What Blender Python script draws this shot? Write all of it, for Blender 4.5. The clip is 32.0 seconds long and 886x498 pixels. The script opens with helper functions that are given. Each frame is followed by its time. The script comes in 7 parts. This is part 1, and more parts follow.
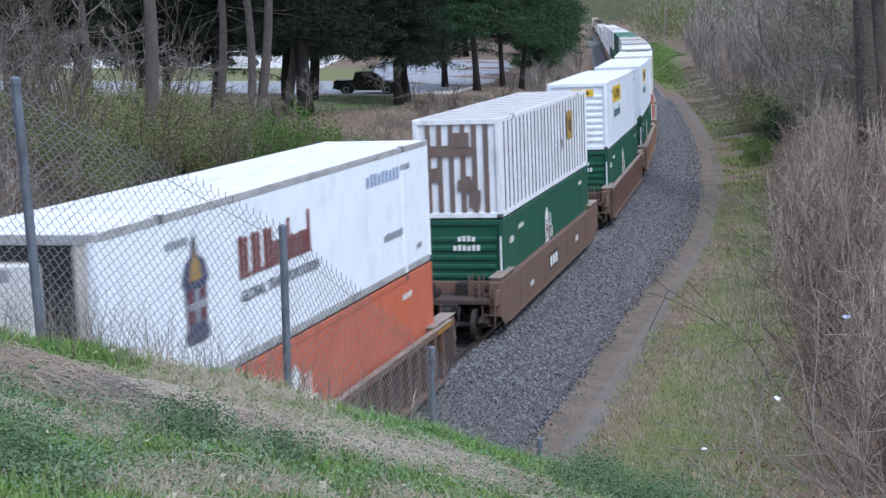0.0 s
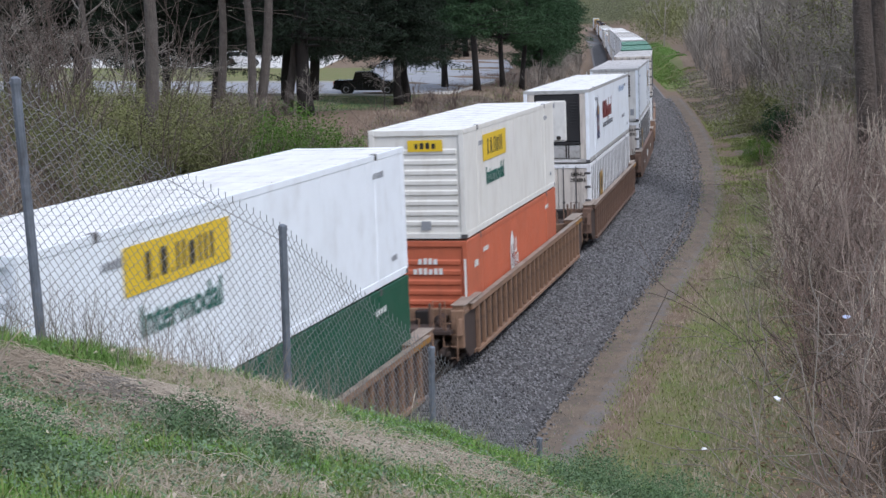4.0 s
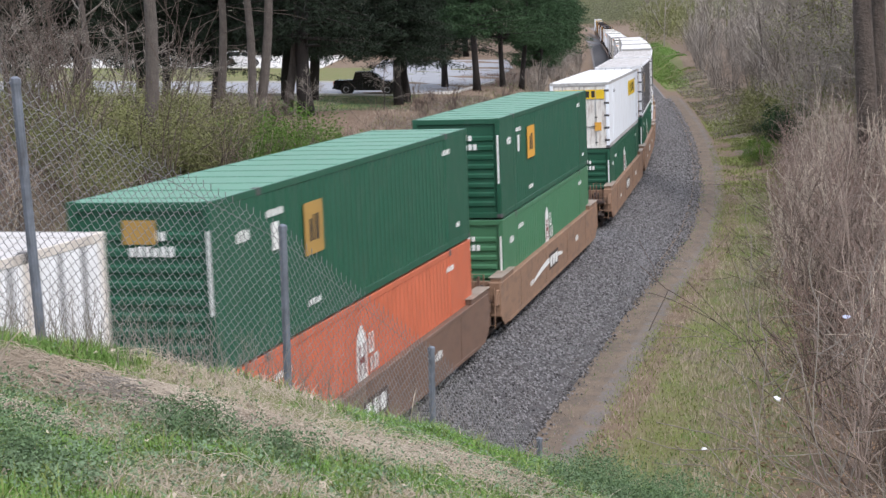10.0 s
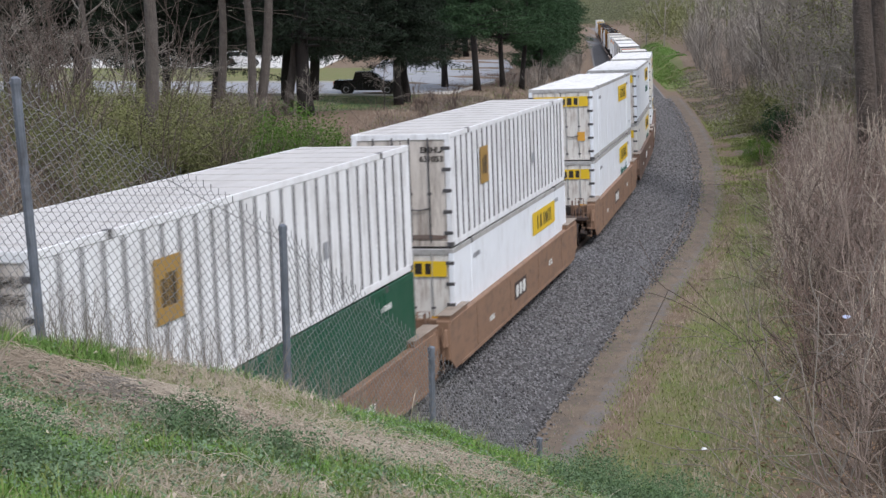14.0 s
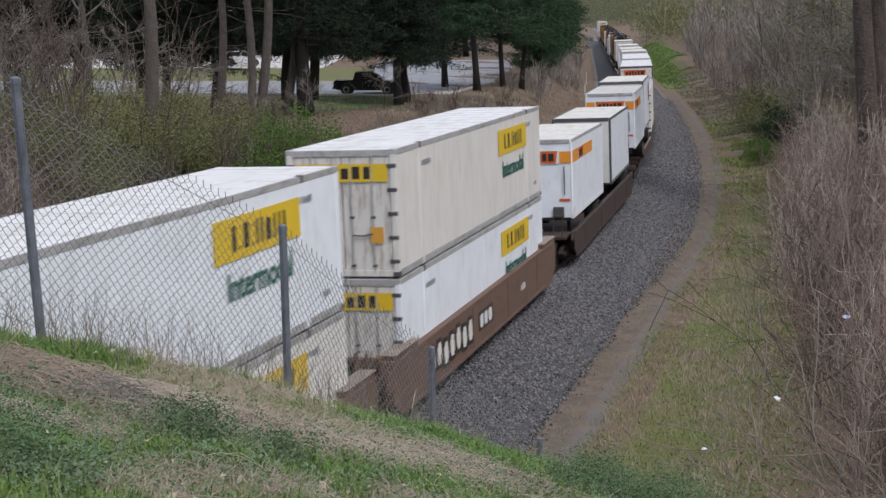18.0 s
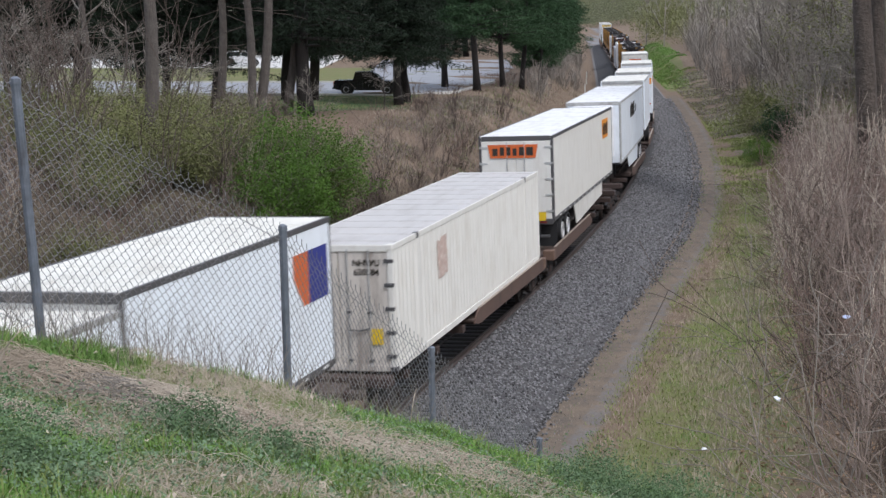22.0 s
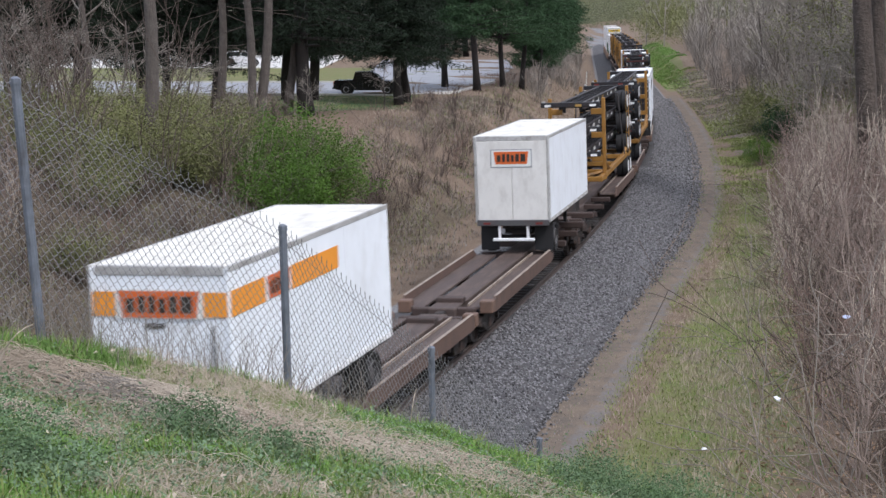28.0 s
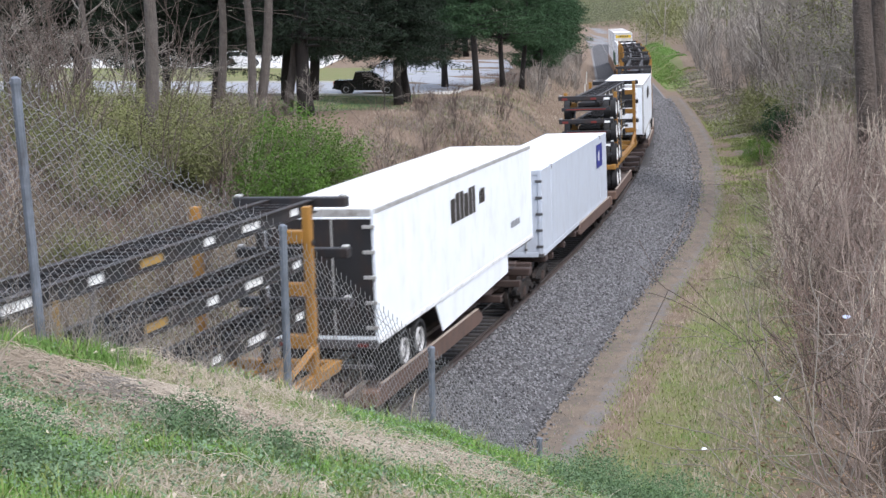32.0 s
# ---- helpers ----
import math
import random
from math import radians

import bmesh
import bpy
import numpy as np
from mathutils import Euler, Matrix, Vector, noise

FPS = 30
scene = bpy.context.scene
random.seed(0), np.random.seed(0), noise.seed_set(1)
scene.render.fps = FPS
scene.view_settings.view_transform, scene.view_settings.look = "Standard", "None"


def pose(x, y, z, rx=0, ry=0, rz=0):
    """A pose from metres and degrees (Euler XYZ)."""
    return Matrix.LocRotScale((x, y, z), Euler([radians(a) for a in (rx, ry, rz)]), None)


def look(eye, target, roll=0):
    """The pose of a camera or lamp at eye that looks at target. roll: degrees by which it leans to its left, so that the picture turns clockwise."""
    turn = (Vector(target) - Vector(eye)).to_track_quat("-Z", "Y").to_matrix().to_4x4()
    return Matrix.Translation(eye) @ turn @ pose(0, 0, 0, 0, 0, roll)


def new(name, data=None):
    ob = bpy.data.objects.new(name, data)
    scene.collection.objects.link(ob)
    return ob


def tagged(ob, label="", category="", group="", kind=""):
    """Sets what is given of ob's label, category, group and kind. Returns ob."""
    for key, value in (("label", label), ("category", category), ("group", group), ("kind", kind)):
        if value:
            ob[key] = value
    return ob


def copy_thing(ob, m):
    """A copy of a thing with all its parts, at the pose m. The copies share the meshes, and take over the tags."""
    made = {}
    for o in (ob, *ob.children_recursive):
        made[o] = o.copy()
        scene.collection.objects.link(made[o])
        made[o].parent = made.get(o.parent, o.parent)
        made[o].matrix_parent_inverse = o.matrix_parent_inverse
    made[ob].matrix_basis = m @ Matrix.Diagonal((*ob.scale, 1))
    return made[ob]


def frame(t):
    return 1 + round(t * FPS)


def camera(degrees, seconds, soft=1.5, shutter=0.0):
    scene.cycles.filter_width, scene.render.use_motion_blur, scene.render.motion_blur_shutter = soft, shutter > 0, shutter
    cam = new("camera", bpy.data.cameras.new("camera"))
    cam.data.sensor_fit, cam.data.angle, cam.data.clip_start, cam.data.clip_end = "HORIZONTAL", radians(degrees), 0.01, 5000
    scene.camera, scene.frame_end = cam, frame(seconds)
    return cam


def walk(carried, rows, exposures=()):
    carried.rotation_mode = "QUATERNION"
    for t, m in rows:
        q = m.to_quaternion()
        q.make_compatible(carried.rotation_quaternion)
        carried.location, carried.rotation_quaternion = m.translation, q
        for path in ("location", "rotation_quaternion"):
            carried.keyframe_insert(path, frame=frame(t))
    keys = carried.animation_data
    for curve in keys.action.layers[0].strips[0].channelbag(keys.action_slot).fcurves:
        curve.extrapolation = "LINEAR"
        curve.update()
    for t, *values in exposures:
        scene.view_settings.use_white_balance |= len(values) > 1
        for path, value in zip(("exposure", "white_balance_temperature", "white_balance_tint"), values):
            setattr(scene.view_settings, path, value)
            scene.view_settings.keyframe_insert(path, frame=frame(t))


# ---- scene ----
cam = camera(32.6, 32.0, soft=1.45, shutter=0.3)
EYE = pose(0, 0, 9.236, 90 - 8.898, 0, 0)
walk(cam, [(0, EYE), (32.0, EYE)], exposures=[(0, -0.2, 5500, 13), (1.0, -0.13, 5550, 15), (3.0, -0.42, 5700, 14), (5.8, -0.25, 6400, 14), (8.0, -0.38, 6400, 14), (9.0, -0.15, 6400, 16), (10.0, 0.06, 6450, 15), (11.0, 0.47, 6400, 14), (12.0, 0.25, 6250, 14), (13.0, -0.3, 6380, 14), (14.5, -0.3, 6350, 14), (17.0, -0.54, 6400, 15), (18.0, -0.67, 6400, 15), (19.0, -0.52, 6350, 15), (20.0, -0.34, 6250, 14), (22.0, -0.33, 6250, 13), (23.0, -0.24, 6300, 14), (25.0, -0.42, 6200, 14), (28.0, -0.17, 6230, 15), (29.0, 0.2, 6130, 14), (30.0, 0.06, 6130, 14), (31.0, 0.5, 6080, 14), (32.0, 0.28, 6200, 14)])

# ---- light: overcast spring day ----
world = bpy.data.worlds.new("overcast_sky")
scene.world = world
world.use_nodes = True
wn, wl = world.node_tree.nodes, world.node_tree.links
sky = wn.new("ShaderNodeTexSky")
sky.sky_type, sky.sun_disc = "NISHITA", False
sky.sun_elevation, sky.sun_rotation = radians(53), radians(140)
sky.air_density, sky.dust_density, sky.ozone_density = 1.0, 4.0, 1.0
grey = wn.new("ShaderNodeMix")
grey.data_type = "RGBA"
grey.inputs[0].default_value = 0.72
grey.inputs[7].default_value = (9.1, 10.0, 11.4, 1)
wl.new(sky.outputs[0], grey.inputs[6])
wl.new(grey.outputs[2], wn["Background"].inputs[0])
wn["Background"].inputs[1].default_value = 0.135
sun = new("sun", bpy.data.lights.new("sun", "SUN"))
sun.data.energy, sun.data.angle, sun.data.color = 2.65, radians(16), (1.0, 0.97, 0.93)
sun.matrix_world = look((38, -46, 79), (0, 0, 0))

# ---- the track's line ----
SPEED = 17.2
KNOTS = [-700, -200, -30, 0, 20, 40, 60, 80, 100, 130, 160, 200, 260, 340, 900]
BENDS = [0, 0, -0.00028, -0.00094, -0.0016, -0.00207, -0.00176, -0.00112, -0.00071, -0.0004, -0.00024, -0.00008, 0, 0, 0]
CANT = 2.23
TS = np.arange(-700.0, 901.0)
_k = np.interp(TS, KNOTS, BENDS)
_h = np.concatenate([[0], np.cumsum((_k[1:] + _k[:-1]) / 2)])
TH = _h - _h[700] + 0.274
_dx, _dy = np.sin(TH), np.cos(TH)
_x = np.concatenate([[0], np.cumsum((_dx[1:] + _dx[:-1]) / 2)])
_y = np.concatenate([[0], np.cumsum((_dy[1:] + _dy[:-1]) / 2)])
TX, TY = _x - _x[700] - 2.844, _y - _y[700] + 31.178


def on_track(s):
    return np.interp(s, TS, TX), np.interp(s, TS, TY)


def track_point(s, lat, z=0.0):
    """A point beside the track: lat metres to the outside of the bend."""
    x, y = on_track(s)
    h = np.interp(s, TS, TH)
    return x + np.cos(h) * lat, y - np.sin(h) * lat, z


def train_pose(front, length):
    """Pose of a thing of that length whose leading end is at `front` along the track: x ahead, z up."""
    (xa, ya), (xb, yb) = on_track(front), on_track(front + length)
    return pose((xa + xb) / 2, (ya + yb) / 2, 0, 0, 0, math.degrees(math.atan2(ya - yb, xa - xb))) @ pose(0, 0, 0, CANT)


MOVERS = []


def lateral(x, y):
    h = np.interp(y, TY, TH)
    return (x - np.interp(y, TY, TX)) * np.cos(h)


def smooth(a, b, v):
    t = np.clip((v - a) / (b - a), 0, 1)
    return t * t * (3 - 2 * t)


def wobble(x, y, f, ph=0.0):
    return (np.sin(x * f + ph) * np.cos(y * f * 0.83 + ph * 1.7) + 0.5 * np.sin(x * f * 2.3 + y * f * 1.9 + ph)) / 1.5


def patchy(x, y, size, seed):
    """Smooth random patches from 0 to 1, of about that size in metres."""
    x, y = np.asarray(x, float) / size, np.asarray(y, float) / size
    i, j = np.floor(x), np.floor(y)
    u, v = x - i, y - j
    u, v = u * u * (3 - 2 * u), v * v * (3 - 2 * v)
    cell = lambda a, b: np.modf(np.abs(np.sin(a * 127.1 + b * 311.7 + seed * 74.7) * 43758.5453))[0]
    return (cell(i, j) * (1 - u) + cell(i + 1, j) * u) * (1 - v) + (cell(i, j + 1) * (1 - u) + cell(i + 1, j + 1) * u) * v


PLATEAU = 2.8


def terrain(x, y):
    x, y = np.asarray(x, float), np.asarray(y, float)
    l = lateral(x, y)
    w = wobble(x, y, 0.35) * 0.16 + wobble(x, y, 1.1, 2.0) * 0.05
    near = 7.5 * smooth(68, 112, y)
    left = -0.85 + (PLATEAU + 0.85) * (0.62 * smooth(-5.6 + near * 0.2, -16.5 + near, l) + 0.38 * smooth(-10 + near * 0.5, -21 + near * 1.2, l))
    right = 0.5 * smooth(6.5, 10, l) + 2.2 * smooth(9, 22, l) + 3.0 * smooth(22, 60, l)
    right = right + 2.0 * smooth(5.0, 10, l) * smooth(24, 15, l) * smooth(180, 250, y) * smooth(520, 420, y)
    z = left + right + w * (smooth(-6.5, -10, l) * smooth(-30, -18, l) + smooth(6.5, 10, l))
    plane = np.minimum(7.7 - np.where(x < 0, 0.25, 0.354) * x - 0.145 * y, 8.4)
    d1 = (x + 2.95) * -0.394 + (y - 11.0) * 0.919 + 0.6 * smooth(-1.7, -0.5, x)
    d2 = (x - 1.9) * 0.973 + (y - 12.6) * 0.2316
    d = np.maximum(d1, d2)
    d = np.where(d > 0.5, d, np.where(d < -0.5, 0, (d + 0.5) ** 2 / 2))
    hill = plane - 0.55 * d + wobble(x, y, 2.1, 1.0) * 0.045 + wobble(x, y, 0.9, 0.4) * 0.06
    hill = np.minimum(hill, -0.6 + (l - 2.6) * 2.9)
    hill = np.where((l > 0) & (y < 60), hill, -9)
    return np.maximum(z, hill)


def ground_at(x, y):
    return float(terrain(x, y))


# ---- materials ----
def mat(name, col, rough=0.6, metal=0.0, var=0.12, scale=1.5, bump=0.05, bscale=30.0, dirt=None, dirt_amount=0.3, dirt_scale=(1.2, 1.2, 0.5), shade=0.0, spec=0.4):
    """A surface with a broad and a fine variation, relief, and an optional streaky dirt colour."""
    m = bpy.data.materials.new(name)
    m.use_nodes = True
    nt = m.node_tree
    n, k = nt.nodes, nt.links
    b = n["Principled BSDF"]
    tc = n.new("ShaderNodeTexCoord")
    broad = n.new("ShaderNodeTexNoise")
    broad.inputs["Scale"].default_value, broad.inputs["Detail"].default_value = scale, 6
    k.new(tc.outputs["Object"], broad.inputs["Vector"])
    fine = n.new("ShaderNodeTexNoise")
    fine.inputs["Scale"].default_value, fine.inputs["Detail"].default_value = bscale, 4
    k.new(tc.outputs["Object"], fine.inputs["Vector"])
    info = n.new("ShaderNodeObjectInfo")
    add = n.new("ShaderNodeMath")
    add.operation = "MULTIPLY_ADD"
    k.new(fine.outputs["Fac"], add.inputs[0])
    add.inputs[1].default_value = 0.5
    k.new(broad.outputs["Fac"], add.inputs[2])
    rnd = n.new("ShaderNodeMath")
    rnd.operation = "MULTIPLY_ADD"
    k.new(info.outputs["Random"], rnd.inputs[0])
    rnd.inputs[1].default_value = shade
    k.new(add.outputs[0], rnd.inputs[2])
    ramp = n.new("ShaderNodeMapRange")
    ramp.inputs["From Min"].default_value, ramp.inputs["From Max"].default_value = 0.4, 1.1 + shade
    ramp.inputs["To Min"].default_value, ramp.inputs["To Max"].default_value = 1 - var, 1 + var
    k.new(rnd.outputs[0], ramp.inputs["Value"])
    base = n.new("ShaderNodeMix")
    base.data_type, base.blend_type = "RGBA", "MULTIPLY"
    base.inputs[0].default_value = 1.0
    base.inputs[6].default_value = (*col, 1)
    k.new(ramp.outputs[0], base.inputs[7])
    out = base.outputs[2]
    if dirt:
        mp = n.new("ShaderNodeMapping")
        mp.inputs["Scale"].default_value = dirt_scale
        k.new(tc.outputs["Object"], mp.inputs["Vector"])
        dn = n.new("ShaderNodeTexNoise")
        dn.inputs["Scale"].default_value, dn.inputs["Detail"].default_value, dn.inputs["Roughness"].default_value = 2.0, 8, 0.65
        k.new(mp.outputs[0], dn.inputs["Vector"])
        dm = n.new("ShaderNodeMapRange")
        dm.inputs["From Min"].default_value, dm.inputs["From Max"].default_value = 0.48, 0.75
        dm.inputs["To Max"].default_value = dirt_amount
        k.new(dn.outputs["Fac"], dm.inputs["Value"])
        mix = n.new("ShaderNodeMix")
        mix.data_type = "RGBA"
        k.new(dm.outputs[0], mix.inputs[0])
        k.new(out, mix.inputs[6])
        mix.inputs[7].default_value = (*dirt, 1)
        out = mix.outputs[2]
    k.new(out, b.inputs["Base Color"])
    b.inputs["Metallic"].default_value = metal
    b.inputs["Specular IOR Level"].default_value = spec
    rr = n.new("ShaderNodeMapRange")
    rr.inputs["To Min"].default_value, rr.inputs["To Max"].default_value = max(0.05, rough - 0.12), min(1, rough + 0.12)
    k.new(broad.outputs["Fac"], rr.inputs["Value"])
    k.new(rr.outputs[0], b.inputs["Roughness"])
    if bump:
        bp = n.new("ShaderNodeBump")
        bp.inputs["Strength"].default_value, bp.inputs["Distance"].default_value = min(1, bump * 4), bump * 0.2
        k.new(fine.outputs["Fac"], bp.inputs["Height"])
        k.new(bp.outputs[0], b.inputs["Normal"])
    return m


RUST = (0.13, 0.06, 0.03)
GRIME = (0.2, 0.17, 0.14)
WHITE = mat("white_container_paint", (0.82, 0.83, 0.84), 0.45, var=0.06, dirt=GRIME, dirt_amount=0.5, dirt_scale=(1.5, 1.5, 0.35))
# white with a blue tint that stands in for sky light on side walls
WHITE_CLEAN = mat("white_trailer_paint", (0.84, 0.88, 0.92), 0.38, var=0.05, dirt=(0.42, 0.4, 0.37), dirt_amount=0.3, dirt_scale=(1.1, 1.1, 0.5))
CREAM = mat("cream_container_paint", (0.74, 0.72, 0.665), 0.45, var=0.06, dirt=(0.35, 0.28, 0.2), dirt_amount=0.3, dirt_scale=(1.5, 1.5, 0.35))
DIRTY = mat("dirty_white_paint", (0.62, 0.57, 0.51), 0.55, var=0.1, dirt=(0.11, 0.07, 0.05), dirt_amount=0.85, dirt_scale=(2.2, 2.2, 0.35))
ROOFW = mat("white_roof_sheet", (0.79, 0.785, 0.77), 0.45, var=0.06, dirt=(0.4, 0.36, 0.3), dirt_amount=0.5, dirt_scale=(0.4, 1.4, 1))
ROOFGREY = mat("grimy_grey_roof_sheet", (0.52, 0.5, 0.48), 0.5, var=0.08, dirt=(0.3, 0.27, 0.24), dirt_amount=0.5, dirt_scale=(0.3, 1.4, 1))
GREYRAIL = mat("weathered_aluminium_rail", (0.5, 0.495, 0.48), 0.5, 0.35, var=0.16, scale=2.5, dirt=(0.2, 0.17, 0.14), dirt_amount=0.75, dirt_scale=(1.1, 3, 3))
ROOFCREAM = mat("stained_cream_roof_sheet", (0.75, 0.73, 0.66), 0.5, var=0.07, dirt=(0.36, 0.32, 0.26), dirt_amount=0.6, dirt_scale=(0.5, 1.2, 1))
ENDGRIME = mat("road_grimed_white_paint", (0.72, 0.71, 0.67), 0.45, var=0.08, dirt=(0.36, 0.33, 0.29), dirt_amount=0.4, dirt_scale=(1.6, 1.6, 0.9))
RUSTDOOR = mat("rust_streaked_white_doors", (0.72, 0.7, 0.65), 0.5, var=0.1, dirt=(0.2, 0.11, 0.06), dirt_amount=0.75, dirt_scale=(3.4, 3.4, 0.7))
DARKPOST = mat("dark_grey_post", (0.1, 0.098, 0.1), 0.5, 0.3, var=0.15, dirt=RUST, dirt_amount=0.2)
BROWNPOST = mat("brown_stained_post", (0.17, 0.13, 0.11), 0.6, var=0.2, dirt=RUST, dirt_amount=0.5)
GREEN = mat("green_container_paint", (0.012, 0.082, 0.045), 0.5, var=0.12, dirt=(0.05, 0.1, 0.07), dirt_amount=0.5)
# roof green, paler than the side paint
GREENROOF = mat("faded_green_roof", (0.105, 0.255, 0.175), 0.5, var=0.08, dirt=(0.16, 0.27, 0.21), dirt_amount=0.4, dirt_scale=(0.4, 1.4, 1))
GREEN2 = mat("faded_green_paint", (0.055, 0.17, 0.085), 0.5, var=0.12, dirt=(0.04, 0.12, 0.06), dirt_amount=0.5)
ORANGE = mat("orange_container_paint", (0.5, 0.13, 0.065), 0.5, var=0.12, dirt=(0.3, 0.09, 0.05), dirt_amount=0.5)
ORANGEROOF = mat("faded_orange_roof", (0.5, 0.2, 0.12), 0.6, var=0.1)
CARBROWN = mat("brown_car_paint", (0.155, 0.095, 0.068), 0.65, var=0.18, dirt=(0.07, 0.05, 0.04), dirt_amount=0.6, dirt_scale=(0.8, 1, 1.6), shade=0.1)
CARTAN = mat("tan_car_paint", (0.255, 0.155, 0.1), 0.65, var=0.22, dirt=(0.12, 0.085, 0.065), dirt_amount=0.9, dirt_scale=(0.8, 1, 1.6), shade=0.1)
# CARDARK and STEEL are deepened for shade under cars; CARDARK also for sill recesses
CARDARK = mat("dark_red_car_paint", (0.06, 0.04, 0.034), 0.7, var=0.2, dirt=(0.04, 0.035, 0.03), dirt_amount=0.6)
STEEL = mat("dark_cast_steel", (0.028, 0.024, 0.022), 0.65, 0.2, var=0.25, bump=0.1, dirt=RUST, dirt_amount=0.4)
EDGEBROWN = mat("grimy_brown_edge_rail", (0.115, 0.072, 0.056), 0.7, var=0.25, dirt=(0.05, 0.04, 0.035), dirt_amount=0.7)
WORNSTEEL = mat("worn_bare_flange", (0.33, 0.27, 0.22), 0.6, 0.2, var=0.25, scale=3, dirt=(0.12, 0.08, 0.06), dirt_amount=0.7)
DECK = mat("worn_steel_deck", (0.085, 0.062, 0.054), 0.7, 0.1, var=0.25, dirt=(0.2, 0.145, 0.115), dirt_amount=0.6, dirt_scale=(0.3, 2.0, 1))
RUBBER = mat("black_tyre_rubber", (0.022, 0.022, 0.023), 0.8, var=0.2)
BLACK = mat("black_chassis_paint", (0.02, 0.02, 0.022), 0.5, var=0.25, dirt=RUST, dirt_amount=0.25)
RIMWHITE = mat("white_wheel_rim", (0.62, 0.62, 0.62), 0.4, 0.3, var=0.1, dirt=GRIME, dirt_amount=0.4)
CHASSISYELLOW = mat("yellow_chassis_paint", (0.3, 0.15, 0.03), 0.5, var=0.14, dirt=(0.2, 0.09, 0.03), dirt_amount=0.5)
SIGNYELLOW = mat("yellow_panel_paint", (0.74, 0.5, 0.025), 0.45, var=0.06)
LETTERDARK = mat("dark_lettering", (0.03, 0.025, 0.02), 0.5, var=0.1)
LETTERGREEN = mat("dark_green_lettering", (0.02, 0.12, 0.09), 0.5, var=0.1)
LETTERMAROON = mat("maroon_lettering", (0.16, 0.025, 0.02), 0.5, var=0.1)
LETTERNAVY = mat("navy_crest_paint", (0.06, 0.065, 0.12), 0.5, var=0.1)
LETTERSLATE = mat("slate_lettering", (0.11, 0.115, 0.13), 0.5, var=0.1)
LETTERBLUE = mat("blue_lettering", (0.25, 0.34, 0.5), 0.5, var=0.1)
LETTERWHITE = mat("white_lettering", (0.72, 0.73, 0.7), 0.5, var=0.1)
LETTERGREY = mat("grey_lettering", (0.3, 0.31, 0.33), 0.5, var=0.1)
BAND = mat("orange_stripe_paint", (0.8, 0.3, 0.03), 0.45, var=0.05)
BANDRED = mat("red_orange_badge", (0.62, 0.13, 0.03), 0.45, var=0.06)
DEEPBLUE = mat("deep_blue_panel", (0.03, 0.04, 0.22), 0.45, var=0.06)
REFLECT = mat("white_reflective_tape", (0.8, 0.8, 0.78), 0.3, var=0.08)
GREYBOX = mat("pale_grey_paint", (0.5, 0.54, 0.6), 0.45, var=0.06, dirt=(0.3, 0.3, 0.3), dirt_amount=0.3)
UNITBLACK = mat("black_plastic_grille", (0.02, 0.02, 0.022), 0.6, var=0.2, bump=0.2)
GALV = mat("galvanised_steel", (0.17, 0.19, 0.225), 0.55, 0.4, var=0.3, scale=7, dirt=(0.05, 0.045, 0.045), dirt_amount=0.75, dirt_scale=(7, 7, 1.6))
WIRE = mat("weathered_fence_wire", (0.25, 0.25, 0.25), 0.55, 0.35, var=0.25, scale=6)
BARK = mat("grey_brown_bark", (0.13, 0.112, 0.098), 0.9, var=0.35, scale=3, bump=0.5, bscale=14, dirt=(0.07, 0.055, 0.045), dirt_amount=0.8, dirt_scale=(6, 6, 0.6))
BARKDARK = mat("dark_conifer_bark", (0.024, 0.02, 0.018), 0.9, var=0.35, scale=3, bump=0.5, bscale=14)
TWIG = mat("bare_grey_twigs", (0.25, 0.222, 0.192), 0.85, var=0.3, scale=2, bump=0, shade=0.3)
TWIGRED = mat("bare_reddish_twigs", (0.215, 0.145, 0.12), 0.85, var=0.3, scale=2, bump=0, shade=0.35)
TWIGDARK = mat("dark_brown_stems", (0.115, 0.088, 0.072), 0.85, var=0.3, scale=2, bump=0, shade=0.3)
TWIGWARM = mat("warm_tan_twigs", (0.275, 0.215, 0.18), 0.85, var=0.3, scale=2, bump=0, shade=0.4)
SMUDGE = mat("faded_red_print", (0.52, 0.38, 0.32), 0.6, var=0.25, scale=4, dirt=(0.72, 0.7, 0.65), dirt_amount=0.9, dirt_scale=(4, 4, 4))
SIGNORANGE = mat("orange_yellow_plate", (0.66, 0.34, 0.05), 0.45, var=0.08)
SIGNTAN = mat("tarnished_yellow_plate", (0.36, 0.22, 0.06), 0.5, var=0.15)
TWIGPALE = mat("pale_dry_stems", (0.45, 0.385, 0.31), 0.9, var=0.3, scale=2, bump=0, shade=0.3)
STRAW = mat("dead_straw", (0.37, 0.305, 0.235), 0.9, var=0.35, scale=2.5, bump=0)
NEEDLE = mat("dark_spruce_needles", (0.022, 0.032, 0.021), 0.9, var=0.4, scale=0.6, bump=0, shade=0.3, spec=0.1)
NEEDLEBLUE = mat("blue_green_pine_needles", (0.042, 0.08, 0.038), 0.9, var=0.4, scale=0.6, bump=0, shade=0.3, spec=0.12)
LEAFNEW = mat("fresh_green_leaves", (0.085, 0.16, 0.028), 0.8, var=0.4, scale=1.5, bump=0, shade=0.3, spec=0.15)
LEAFOLIVE = mat("budding_olive_leaves", (0.17, 0.18, 0.075), 0.8, var=0.3, scale=0.5, bump=0, shade=0.4, spec=0.15)
# leaf colour greyed so that it holds the haze of distance
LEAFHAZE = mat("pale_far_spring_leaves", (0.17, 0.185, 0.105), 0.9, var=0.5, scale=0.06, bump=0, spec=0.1)
